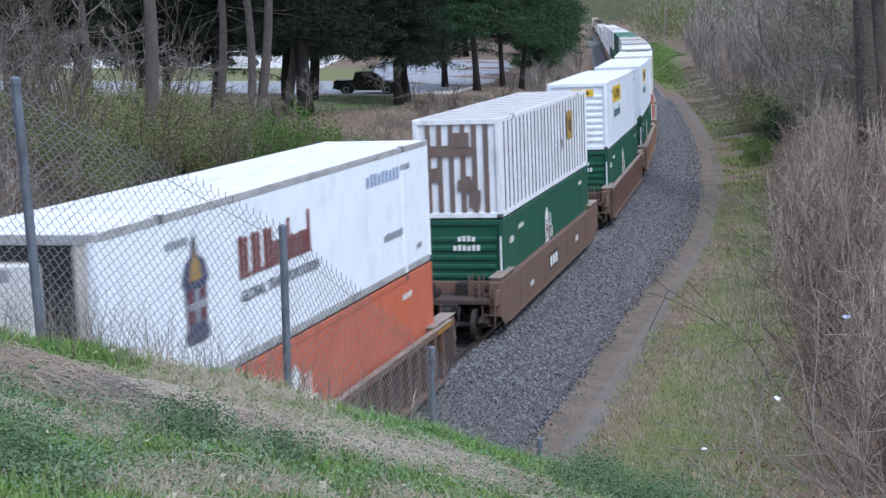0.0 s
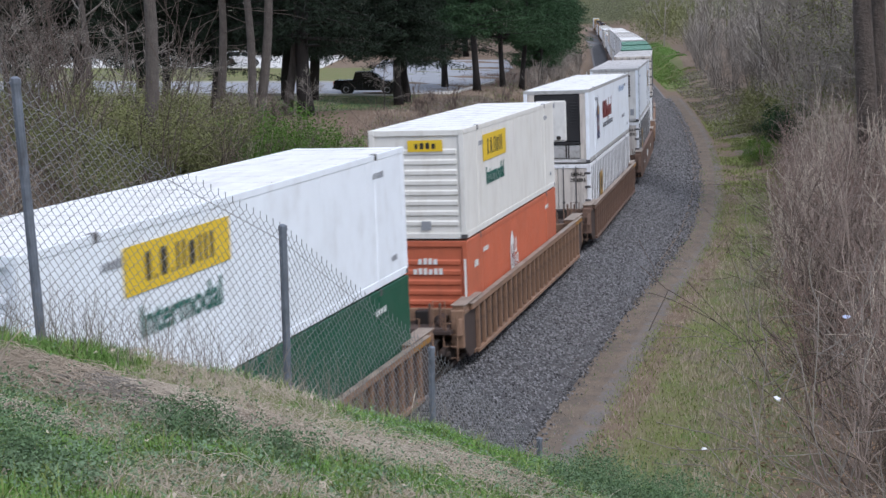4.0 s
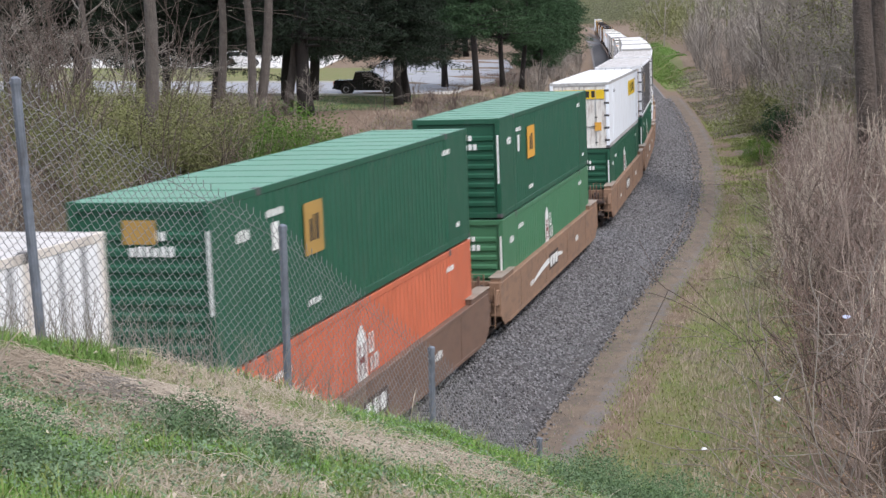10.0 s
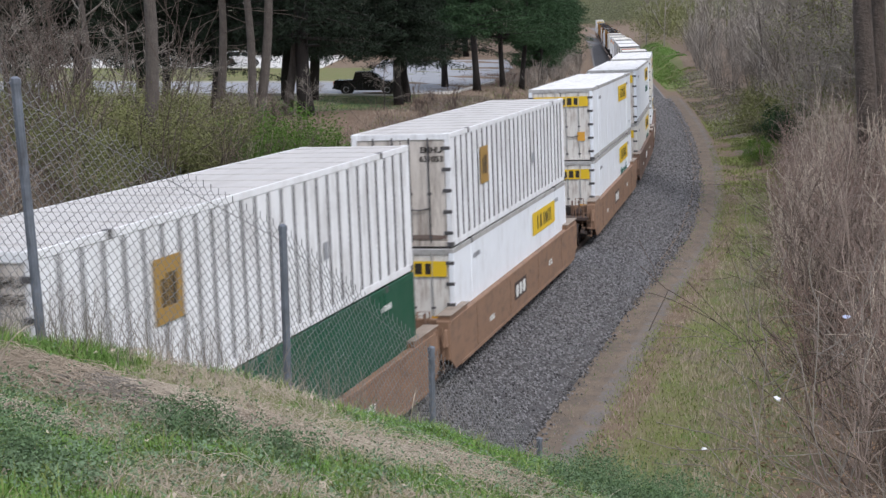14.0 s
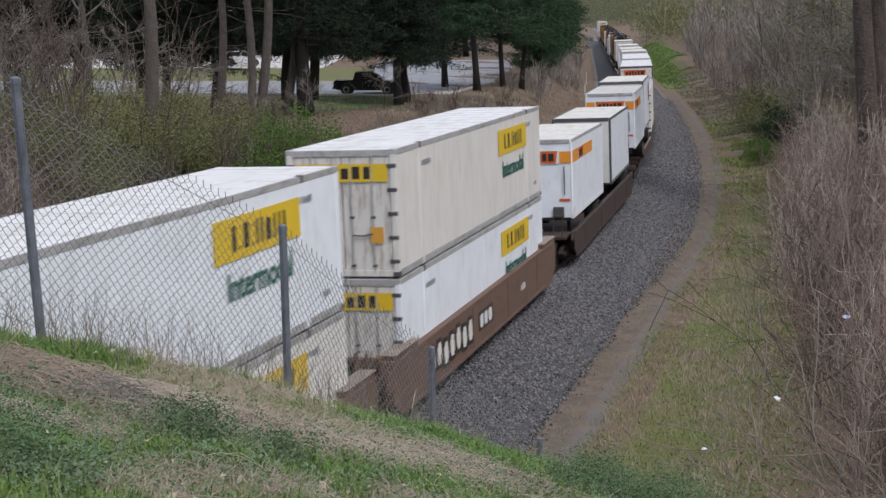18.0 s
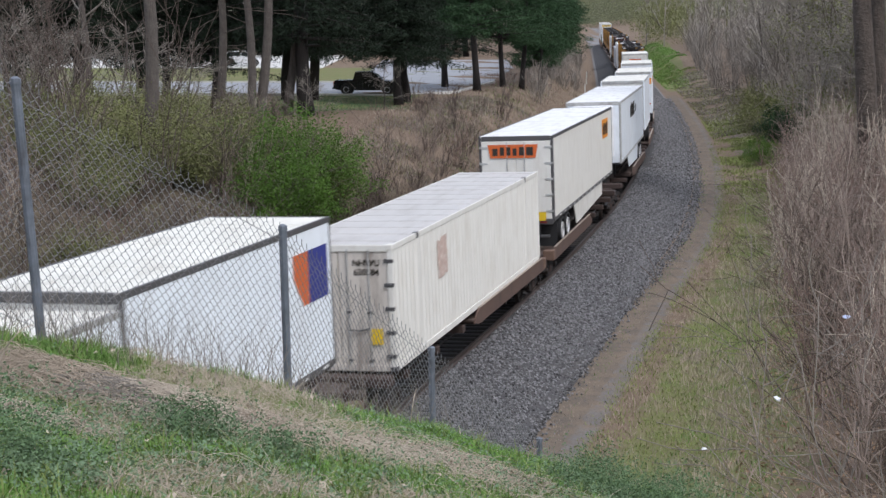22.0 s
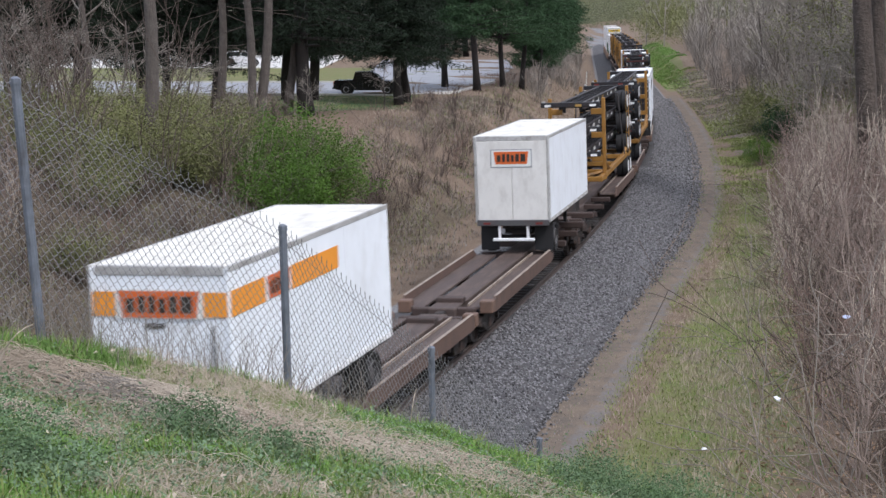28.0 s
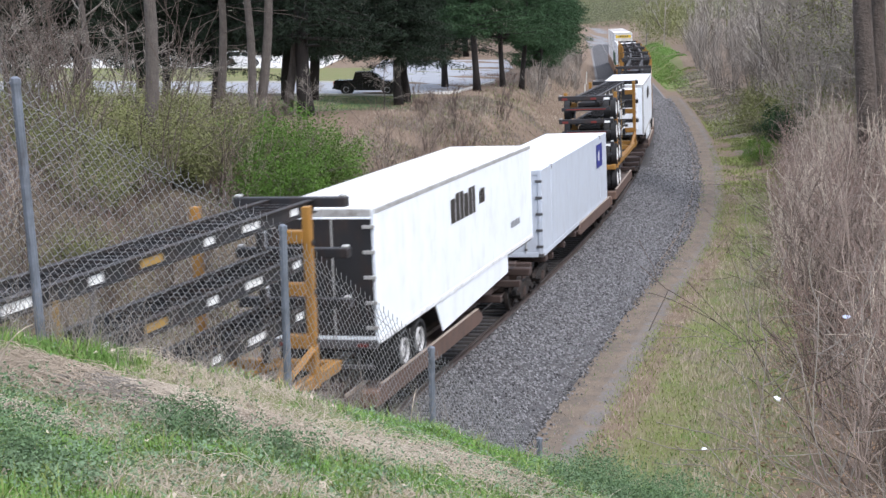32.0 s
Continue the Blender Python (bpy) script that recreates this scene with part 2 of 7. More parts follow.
GRASS = mat("spring_grass_blades", (0.13, 0.235, 0.055), 0.8, var=0.45, scale=1.7, bump=0, spec=0.2)
GRASSOLIVE = mat("olive_rough_grass", (0.205, 0.24, 0.08), 0.8, var=0.4, scale=1.3, bump=0, spec=0.2)
WEEDDARK = mat("dark_weed_leaves", (0.1, 0.165, 0.075), 0.75, var=0.35, scale=2.5, bump=0)
GRASSLIGHT = mat("yellow_green_grass", (0.17, 0.22, 0.06), 0.75, var=0.35, scale=1.3, bump=0)
WEED = mat("grey_green_weed_leaves", (0.15, 0.225, 0.125), 0.75, var=0.35, scale=2.5, bump=0)
STONE = mat("grey_crushed_stone", (0.21, 0.205, 0.21), 0.85, var=0.4, scale=9, bump=0.2)
RAIL = mat("worn_rail_steel", (0.12, 0.09, 0.075), 0.4, 0.7, var=0.2)
TIE = mat("dark_timber_tie", (0.035, 0.03, 0.027), 0.9, var=0.3)
ASPHALT = mat("pale_parking_asphalt", (0.28, 0.29, 0.31), 0.85, var=0.12, scale=0.3, bump=0.1, dirt=(0.18, 0.18, 0.19), dirt_amount=0.5, dirt_scale=(0.2, 0.2, 0.2))
CONCRETE = mat("pale_concrete", (0.55, 0.54, 0.51), 0.8, var=0.1)
CARPAINT = mat("black_car_paint", (0.012, 0.012, 0.014), 0.2, 0.0, var=0.1, bump=0, spec=0.6)
CARWHITE = mat("white_car_paint", (0.75, 0.75, 0.76), 0.25, var=0.05, bump=0, spec=0.6)
GLASSDARK = mat("dark_car_glass", (0.015, 0.018, 0.02), 0.08, 0.0, var=0.05, bump=0, spec=0.8)
LITTERWHITE = mat("white_plastic_litter", (0.75, 0.76, 0.8), 0.4, var=0.1)
LITTERBLUE = mat("blue_print_plastic", (0.4, 0.44, 0.62), 0.4, var=0.1)


# ---- mesh helpers ----
class Geo:
    """Collects pieces of one mesh."""

    def __init__(self):
        self.v, self.f = [], []

    def add(self, verts, faces):
        o = len(self.v)
        self.v += [tuple(p) for p in verts]
        self.f += [tuple(i + o for i in q) for q in faces]
        return self

    def box(self, x0, x1, y0, y1, z0, z1, c=0.0):
        """A box, its edges chamfered by c."""
        if c <= 0:
            vs = [(x, y, z) for z in (z0, z1) for y in (y0, y1) for x in (x0, x1)]
            return self.add(vs, [(0, 2, 3, 1), (4, 5, 7, 6), (0, 1, 5, 4), (2, 6, 7, 3), (0, 4, 6, 2), (1, 3, 7, 5)])
        ring = lambda a, z: [(x0 + c, y0 + a, z), (x1 - c, y0 + a, z), (x1 - a, y0 + c, z), (x1 - a, y1 - c, z), (x1 - c, y1 - a, z), (x0 + c, y1 - a, z), (x0 + a, y1 - c, z), (x0 + a, y0 + c, z)]
        vs = ring(c * 0.999, z0) + ring(0, z0 + c) + ring(0, z1 - c) + ring(c * 0.999, z1)
        fs = [tuple(range(7, -1, -1)), tuple(range(24, 32))]
        for r in range(3):
            fs += [(r * 8 + i, r * 8 + (i + 1) % 8, r * 8 + 8 + (i + 1) % 8, r * 8 + 8 + i) for i in range(8)]
        return self.add(vs, fs)

    def tube(self, pts, radii, n=6, cap=True):
        """A round bar along points."""
        pts = [Vector(p) for p in pts]
        vs, fs = [], []
        for i, p in enumerate(pts):
            d = (pts[min(i + 1, len(pts) - 1)] - pts[max(i - 1, 0)]).normalized()
            a = d.cross(Vector((0, 0, 1)) if abs(d.z) < 0.9 else Vector((1, 0, 0))).normalized()
            b = d.cross(a)
            r = radii[i] if hasattr(radii, "__len__") else radii
            vs += [p + (a * math.cos(2 * math.pi * j / n) + b * math.sin(2 * math.pi * j / n)) * r for j in range(n)]
        for i in range(len(pts) - 1):
            fs += [(i * n + j, i * n + (j + 1) % n, i * n + n + (j + 1) % n, i * n + n + j) for j in range(n)]
        if cap:
            fs += [tuple(range(n - 1, -1, -1)), tuple(range(len(pts) * n - n, len(pts) * n))]
        return self.add(vs, fs)

    def prism(self, outline, y0, y1, axis="y"):
        """An outline of (x, z) pairs drawn out along y (or of (y, z) pairs along x, or (x, y) along z)."""
        n = len(outline)
        put = {"y": lambda a, b, t: (a, t, b), "x": lambda a, b, t: (t, a, b), "z": lambda a, b, t: (a, b, t)}[axis]
        vs = [put(a, b, y0) for a, b in outline] + [put(a, b, y1) for a, b in outline]
        fs = [tuple(range(n)), tuple(range(2 * n - 1, n - 1, -1))] + [(i, n + i, n + (i + 1) % n, (i + 1) % n) for i in range(n)]
        return self.add(vs, fs)

    def wheel(self, x, y, z, r, w, n=20, hub=0.35):
        """A wheel on an axle along y, dished on both faces."""
        prof = [(0.12 * r, w * 0.3), (hub * r, w * 0.3), (0.8 * r, w * 0.12), (0.86 * r, w * 0.5), (0.98 * r, w * 0.5), (r, w * 0.42), (r, -w * 0.42), (0.98 * r, -w * 0.5), (0.86 * r, -w * 0.5), (0.8 * r, -w * 0.12), (hub * r, -w * 0.3), (0.12 * r, -w * 0.3)]
        vs = [(x + a * math.cos(2 * math.pi * j / n), y + t, z + a * math.sin(2 * math.pi * j / n)) for a, t in prof for j in range(n)]
        m = len(prof)
        fs = [(i * n + j, i * n + (j + 1) % n, i * n + n + (j + 1) % n, i * n + n + j) for i in range(m - 1) for j in range(n)]
        fs += [tuple(range(n)), tuple(range(m * n - 1, m * n - n - 1, -1))]
        return self.add(vs, fs)

    def mesh(self, name, material=None, soft=False):
        me = bpy.data.meshes.new(name)
        me.from_pydata(self.v, [], self.f)
        bm = bmesh.new()
        bm.from_mesh(me)
        bmesh.ops.recalc_face_normals(bm, faces=bm.faces)
        bm.to_mesh(me)
        bm.free()
        if material:
            me.materials.append(material)
        if soft:
            for q in me.polygons:
                q.use_smooth = True
        return me


def part(name, geo, material, parent, label="", soft=False):
    """One mesh under a thing or under a part of it."""
    ob = new(name, geo if isinstance(geo, bpy.types.Mesh) else geo.mesh(name, material, soft))
    ob.parent = parent
    if label:
        ob["label"] = label
    return ob


def bulk(name, verts, faces, material):
    """A large mesh from arrays of triangles or quads."""
    verts, faces = np.asarray(verts, np.float32), np.asarray(faces, np.int32)
    me = bpy.data.meshes.new(name)
    n, k = faces.shape
    me.vertices.add(len(verts))
    me.vertices.foreach_set("co", verts.ravel())
    me.loops.add(n * k)
    me.loops.foreach_set("vertex_index", faces.ravel())
    me.polygons.add(n)
    me.polygons.foreach_set("loop_start", np.arange(0, n * k, k, dtype=np.int32))
    me.polygons.foreach_set("loop_total", np.full(n, k, np.int32))
    me.materials.append(material)
    me.update(calc_edges=True)
    return me


def lettering(text, size, material, name="lettering"):
    """Letters as a thin mesh in the xy plane, centred."""
    cu = bpy.data.curves.new(name, "FONT")
    cu.body, cu.size, cu.extrude = text, size, 0.003
    cu.offset = 0.012 if size > 0.5 else 0.004
    cu.align_x, cu.align_y = "CENTER", "CENTER"
    cu.resolution_u = 3
    ob = bpy.data.objects.new(name, cu)
    scene.collection.objects.link(ob)
    me = bpy.data.meshes.new_from_object(ob.evaluated_get(bpy.context.evaluated_depsgraph_get()))
    bpy.data.objects.remove(ob)
    me.materials.clear()
    me.materials.append(material)
    return me


def write(parent, text, size, material, x, y, z, face, stretch=1.0, label=""):
    """Lettering on the outer side ("side") or the leading end ("end") of a train thing."""
    me = lettering(text, size, material)
    turn = Matrix.Rotation(math.pi, 4, "Z") @ Matrix.Rotation(math.pi / 2, 4, "X") if face == "side" else Matrix.Rotation(math.pi / 2, 4, "Z") @ Matrix.Rotation(math.pi / 2, 4, "X")
    me.transform(Matrix.Translation((x, y, z)) @ turn @ Matrix.Diagonal((stretch, 1, 1, 1)))
    return part("lettering", me, None, parent, label)


def thing(name, label, category, group="", kind=""):
    return tagged(new(name), label, category, group, kind)


def motions():
    """The train rolls by at a steady speed."""
    for ob, front, length, z in MOVERS:
        walk(ob, [(i * 0.8, train_pose(front - SPEED * i * 0.8, length) @ pose(0, 0, z)) for i in range(41)])


# ---- train: containers ----
BW, BH, BL = 1.295, 2.88, 16.15
BUILT = {}


def bars(parent, x, y, z, face, widths, height, material, gap=0.05, name="lettering_bar", lean=0.0):
    """A row of plain upright bars where lettering cannot be reproduced; widths run in reading order."""
    g = Geo()
    t = -(sum(widths) + gap * (len(widths) - 1)) / 2
    for i, w in enumerate(widths):
        h = height * (1.0 if i % 3 else 0.86)
        if face == "side":
            g.box(x - t - w, x - t, y, y + 0.004, z - height / 2, z - height / 2 + h)
        else:
            g.box(x, x + 0.004, y + t, y + t + w, z - height / 2, z - height / 2 + h)
        t += w + gap
    return part(name, g, material, parent)


def panel(parent, x, y, z, face, w, h, material, name="logo_panel", label="", taper=0.0):
    """A flat painted panel, tapering towards its foot where it is a badge."""
    o = [(-w / 2, h / 2), (w / 2, h / 2), (w / 2 - taper, -h / 2), (-w / 2 + taper, -h / 2)]
    if name in ("rust_patch", "graffiti_patch"):
        n = 22
        rag = [1 + 0.16 * math.sin(i * 2.3 + w * 9) + 0.12 * math.sin(i * 5.1 + h * 17) for i in range(n)]
        turn = [2 * math.pi * i / n for i in range(n)]
        o = [(max(-w / 2, min(w / 2, math.cos(t) * w * 0.62 * k)), max(-h / 2, min(h * 0.56, math.sin(t) * h * 0.62 * k))) for t, k in zip(turn, rag)]
    if face == "side":
        return part(name, Geo().prism([(x + a, z + b) for a, b in o], y, y + 0.006), material, parent, label)
    return part(name, Geo().prism([(y + a, z + b) for a, b in o], x, x + 0.006, "x"), material, parent, label)


def container(body, roof, side="smooth", front="ribs", rail=None, post=None, length=BL, label="", door=None):
    """A shipping container about its middle, on z = 0, leading end at +x. Returns the thing."""
    c = thing("shipping_container", label, "container", "containers on the train")
    h, w, z1 = length / 2, BW, BH
    rail, post, door = rail or body, post or body, door or body
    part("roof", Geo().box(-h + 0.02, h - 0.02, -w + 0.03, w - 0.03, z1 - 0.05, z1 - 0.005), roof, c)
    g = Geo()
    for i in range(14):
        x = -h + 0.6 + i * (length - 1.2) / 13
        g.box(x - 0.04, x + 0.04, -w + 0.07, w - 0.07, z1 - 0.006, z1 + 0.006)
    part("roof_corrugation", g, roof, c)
    part("floor", Geo().box(-h + 0.05, h - 0.05, -w + 0.05, w - 0.05, 0.02, 0.14), DARKPOST, c)
    for sy in (-1, 1):
        a, b = sorted((sy * (w - 0.035), sy * w))
        part("top_rail", Geo().box(-h + 0.12, h - 0.12, a, b, z1 - 0.13, z1, 0.008), rail, c)
        part("bottom_rail", Geo().box(-h + 0.12, h - 0.12, a, b, 0.0, 0.16, 0.008), rail, c)
        p0, p1 = sorted((sy * (w - 0.06), sy * (w - 0.012)))
        wall = Geo()
        if side == "corrugated":
            n = 52
            step = (length - 0.3) / n
            xs, ys = [], []
            for i in range(n):
                x = -h + 0.15 + i * step
                for dx, d in ((0, 0), (0.42, 0), (0.52, 0.02), (0.9, 0.02)):
                    xs.append(x + dx * step)
                    ys.append(sy * (w - 0.012 - d))
            vs = [(x, y, z) for z in (0.16, z1 - 0.13) for x, y in zip(xs, ys)]
            m = len(xs)
            wall.add(vs, [(i, i + 1, m + i + 1, m + i) for i in range(m - 1)])
        else:
            wall.box(-h + 0.12, h - 0.12, p0, p1, 0.16, z1 - 0.13)
        side_wall = part("side_wall", wall, body, c)
        if side == "posts":
            n = 27
            me = Geo().box(-0.042, 0.042, 0, 0.018, 0.16, z1 - 0.13, 0.005).mesh("side_post", post)
            if sy > 0:
                for i in range(1, n):
                    part("side_post", me, None, side_wall).location = (-h + i * length / n, w - 0.012, 0)
        if side == "smooth":
            me = Geo().box(-0.012, 0.012, 0, 0.004, 0.16, z1 - 0.13).mesh("panel_seam", body)
            for i in range(1, 6):
                if sy > 0:
                    part("panel_seam", me, None, side_wall).location = (-h + i * length / 6, w - 0.012, 0)
        for x in (-h + 2.0, h - 2.0):
            a, b = sorted((sy * (w - 0.03), sy * (w + 0.004)))
            sy > 0 and part("lifting_post", Geo().box(x - 0.1, x + 0.1, a, b, 0.0, z1 - 0.02, 0.01), body if side != "posts" else rail, c)
            sy > 0 and part("lifting_casting", Geo().box(x - 0.09, x + 0.09, *sorted((sy * (w - 0.1), sy * (w + 0.008))), z1 - 0.14, z1 + 0.01, 0.01), DARKPOST, c)
    for x in (-1, 1):
        for y in (-1, 1):
            post_g = Geo().box(*sorted((x * h, x * (h - 0.16))), *sorted((y * w, y * (w - 0.14))), 0.0, z1, 0.012)
            part("corner_post", post_g, rail if side == "posts" and front != "bands" else body, c)
            for z in (0.0, z1 - 0.12) if x > 0 or y > 0 else ():
                part("corner_casting", Geo().box(*sorted((x * (h + 0.006), x * (h - 0.17))), *sorted((y * (w + 0.006), y * (w - 0.16))), z - 0.003, z + 0.123, 0.015), DARKPOST if z == 0 else rail, c)
    # rear end: plain ribbed wall
    part("end_wall", Geo().box(-h + 0.03, -h + 0.07, -w + 0.14, w - 0.14, 0.05, z1 - 0.05), body, c)
    part("end_header", Geo().box(h - 0.13, h - 0.005, -w + 0.14, w - 0.14, z1 - 0.16, z1 - 0.008, 0.01), rail, c)
    part("end_sill", Geo().box(h - 0.13, h - 0.005, -w + 0.14, w - 0.14, 0.0, 0.15, 0.01), rail if front != "doors" else door, c)
    if front == "ribs":
        g = Geo().box(h - 0.1, h - 0.06, -w + 0.14, w - 0.14, 0.15, z1 - 0.16)
        wall = part("end_wall", g, door, c)
        for i in range(8):
            z = 0.32 + i * 0.27
            part("end_rib", Geo().prism([(h - 0.062, z), (h - 0.02, z + 0.04), (h - 0.02, z + 0.13), (h - 0.062, z + 0.17)], -w + 0.2, w - 0.22), door, wall)
    elif front == "plain":
        wall = part("end_wall", Geo().box(h - 0.1, h - 0.03, -w + 0.14, w - 0.14, 0.15, z1 - 0.16), ENDGRIME, c)
        for i in range(5):
            y = -0.8 + i * 0.4
            part("panel_seam", Geo().box(h - 0.032, h - 0.026, y - 0.012, y + 0.012, 0.15, z1 - 0.16), DIRTY, wall)
    elif front == "bands":
        wall = part("end_wall", Geo().box(h - 0.1, h - 0.06, -w + 0.14, w - 0.14, 0.15, z1 - 0.16), door, c)
        for i in range(6):
            y = -0.86 + i * 0.345
            part("end_post", Geo().box(h - 0.062, h - 0.02, y - 0.07, y + 0.07, 0.15, z1 - 0.16, 0.01), BROWNPOST, wall)
    elif front == "doors":
        for sy in (-1, 1):
            y0, y1 = sorted((sy * 0.012, sy * (w - 0.14)))
            d = part("door", Geo().box(h - 0.09, h - 0.03, y0, y1, 0.15, z1 - 0.16, 0.012), door, c)
            for y in (0.22, 0.72):
                part("lock_rod", Geo().tube([(h - 0.01, sy * y, 0.1), (h - 0.01, sy * y, z1 - 0.1)], 0.022, 6), GREYRAIL if side != "posts" else DARKPOST, d)
                for z in (0.25, 1.35):
                    part("rod_guide", Geo().box(h - 0.032, h + 0.012, sy * y - 0.05, sy * y + 0.05, z - 0.03, z + 0.03, 0.006), DARKPOST, d)
            part("door_handle", Geo().tube([(h + 0.01, sy * 0.22, 0.95), (h + 0.02, sy * 0.45, 0.93), (h + 0.01, sy * 0.7, 0.98)], 0.018, 5), DARKPOST, d)
            for i in range(5):
                z = 0.35 + i * 0.54
                part("hinge", Geo().box(h - 0.04, h + 0.01, *sorted((sy * (w - 0.22), sy * (w + 0.004))), z - 0.045, z + 0.045, 0.008), DARKPOST, d)
    elif front == "reefer":
        part("end_wall", Geo().box(h - 0.35, h - 0.28, -w + 0.14, w - 0.14, 0.15, z1 - 0.16), DIRTY, c)
        part("end_cheek", Geo().box(h - 0.28, h - 0.02, -w + 0.14, -w + 0.42, 0.15, z1 - 0.16), DIRTY, c)
        part("end_cheek", Geo().box(h - 0.28, h - 0.02, w - 0.36, w - 0.14, 0.15, z1 - 0.16), DIRTY, c)
        unit = part("refrigeration_unit", Geo().box(h - 0.28, h - 0.03, -w + 0.42, w - 0.36, 0.82, z1 - 0.16, 0.04), UNITBLACK, c)
        part("unit_cover", Geo().box(h - 0.06, h + 0.03, -0.82, 0.4, 0.86, z1 - 0.4, 0.06), ENDGRIME, unit, "white cover of the refrigeration unit")
        part("vent", Geo().box(h + 0.028, h + 0.036, -0.26, -0.06, z1 - 0.68, z1 - 0.5), LETTERGREY, unit)
        part("port", Geo().tube([(h + 0.02, 0.08, 1.0), (h + 0.04, 0.08, 1.0)], 0.09, 10), LETTERDARK, unit)
        for i in range(9):
            z = 1.45 + i * 0.11
            part("grille_slat", Geo().box(h - 0.035, h - 0.01, 0.56, 0.9, z, z + 0.05, 0.01), UNITBLACK, unit)
        part("lower_frame", Geo().box(h - 0.2, h - 0.03, -0.86, 0.92, 0.18, 0.7, 0.03), GREYRAIL, c)
        # black bar filling the gap between the unit and the lower frame
        part("drip_tray", Geo().box(h - 0.22, h - 0.0, -0.9, 0.95, 0.71, 0.82, 0.02), UNITBLACK, c, "black bar at the gap below the unit")
        for y in (-0.5, -0.4, 0.36, 0.46):
            part("drain_tube", Geo().tube([(h - 0.02, y, 0.18), (h - 0.02, y, 0.82)], 0.025, 5), LETTERDARK, c)
        part("tape", Geo().box(h - 0.006, h, -0.8, 0.8, 0.05, 0.1), REFLECT, c)
    return c


def yellow_badge(c, x, z, w=3.7, word=True):
    p = panel(c, x, BW + 0.006, z, "side", w, 0.72, SIGNYELLOW, "logo_panel", "yellow logo panel with dark bars")
    signwriting(p, x, BW + 0.012, z - 0.22, [(0.16, 0, 1), (0.06, 0, 0.16), (0.22, 0, 1), (0.06, 0, 0.16), (0.09, 0, 1), (0.09, 0, 1), (0.22, 0, 0.9), (0.09, 0, 1), (0.09, 0, 1), (0.11, 0, 1)], 0.44, LETTERDARK, 0.13)
    if word:
        write(c, "Intermodal", 0.66, LETTERGREEN, x, BW + 0.008, z - 0.82, "side", 1.0, "dark green lettering")


def door_band(c, h):
    p = panel(c, h + 0.002, 0, BH - 0.52, "end", 2.2, 0.4, SIGNYELLOW, "logo_panel", "yellow band across the doors with dark bars")
    bars(p, h + 0.008, 0, BH - 0.52, "end", [0.11, 0.14, 0.17, 0.17, 0.18, 0.15], 0.28, LETTERDARK, 0.09)
    panel(c, h + 0.004, 0.8, 0.95, "end", 0.3, 0.36, SIGNORANGE, "notice_plate")


def signwriting(parent, x, y, z, glyphs, height, material, gap=0.06):
    """Plain upright shapes in reading order on the outer side, where lettering stays unlettered: width, foot and head of each."""
    t = -(sum(g[0] for g in glyphs) + gap * (len(glyphs) - 1)) / 2
    geo = Geo()
    for w, lo, hi in glyphs:
        x1 = x - t
        a, b = z + lo * height, z + hi * height
        c = min(w, b - a) * 0.22
        geo.prism([(x1 - w + c, a), (x1 - c, a), (x1, a + c), (x1, b - c), (x1 - c, b), (x1 - w + c, b), (x1 - w, b - c), (x1 - w, a + c)], y, y + 0.005)
        t += w + gap
    return part("lettering_bar", geo, material, parent)


def house_badge(c, x, z):
    """The white house-shaped mark with maroon posts and the white blocks beside it."""
    out = [(0.16, -0.42), (0.72, -0.42), (0.76, -0.3), (0.76, 0.3), (0.66, 0.58), (0.44, 0.78), (0.22, 0.58), (0.12, 0.3), (0.12, -0.3)]
    p = part("logo_panel", Geo().prism([(x + a, z + b) for a, b in out], BW + 0.004, BW + 0.01), LETTERWHITE, c, "white house-shaped mark")
    for dx in (0.24, 0.54):
        part("logo_post", Geo().box(x + dx, x + dx + 0.1, BW + 0.01, BW + 0.016, z - 0.3, z + 0.36), LETTERMAROON, p)
    part("logo_bar", Geo().box(x + 0.34, x + 0.54, BW + 0.01, BW + 0.016, z - 0.04, z + 0.08), LETTERMAROON, p)
    g = Geo()
    for x0, x1, z0, z1 in ((-0.12, -0.04, 0.1, 0.5), (-0.34, -0.26, 0.1, 0.5), (-0.34, -0.04, 0.06, 0.14), (-0.2, -0.1, -0.34, -0.02), (-0.46, -0.36, -0.34, 0.0), (-0.62, -0.46, -0.06, 0.0), (-0.62, -0.56, -0.34, 0.0)):
        g.box(x + x0, x + x1, BW + 0.004, BW + 0.009, z + z0, z + z1)
    part("logo_bar", g, LETTERWHITE, c)


def small_marks(c, material, x0=5.6):
    bars(c, x0, BW + 0.006, BH - 0.5, "side", [0.08] * 7, 0.13, material, 0.04)
    bars(c, -x0 - 0.6, BW + 0.006, BH - 0.45, "side", [0.08] * 6, 0.13, material, 0.04)
    bars(c, -x0 - 1.5, BW + 0.006, 0.5, "side", [0.1, 0.08, 0.1], 0.12, material, 0.03)


def square_badge(c, x, z, w=0.85, plate=None):
    p = panel(c, x, BW + 0.018, z, "side", w, 1.0, plate or SIGNYELLOW, "logo_panel", "square yellow logo plate with dark bars")
    bars(p, x, BW + 0.024, z, "side", [0.14, 0.08, 0.16], 0.5, LETTERDARK, 0.06)


H = BL / 2


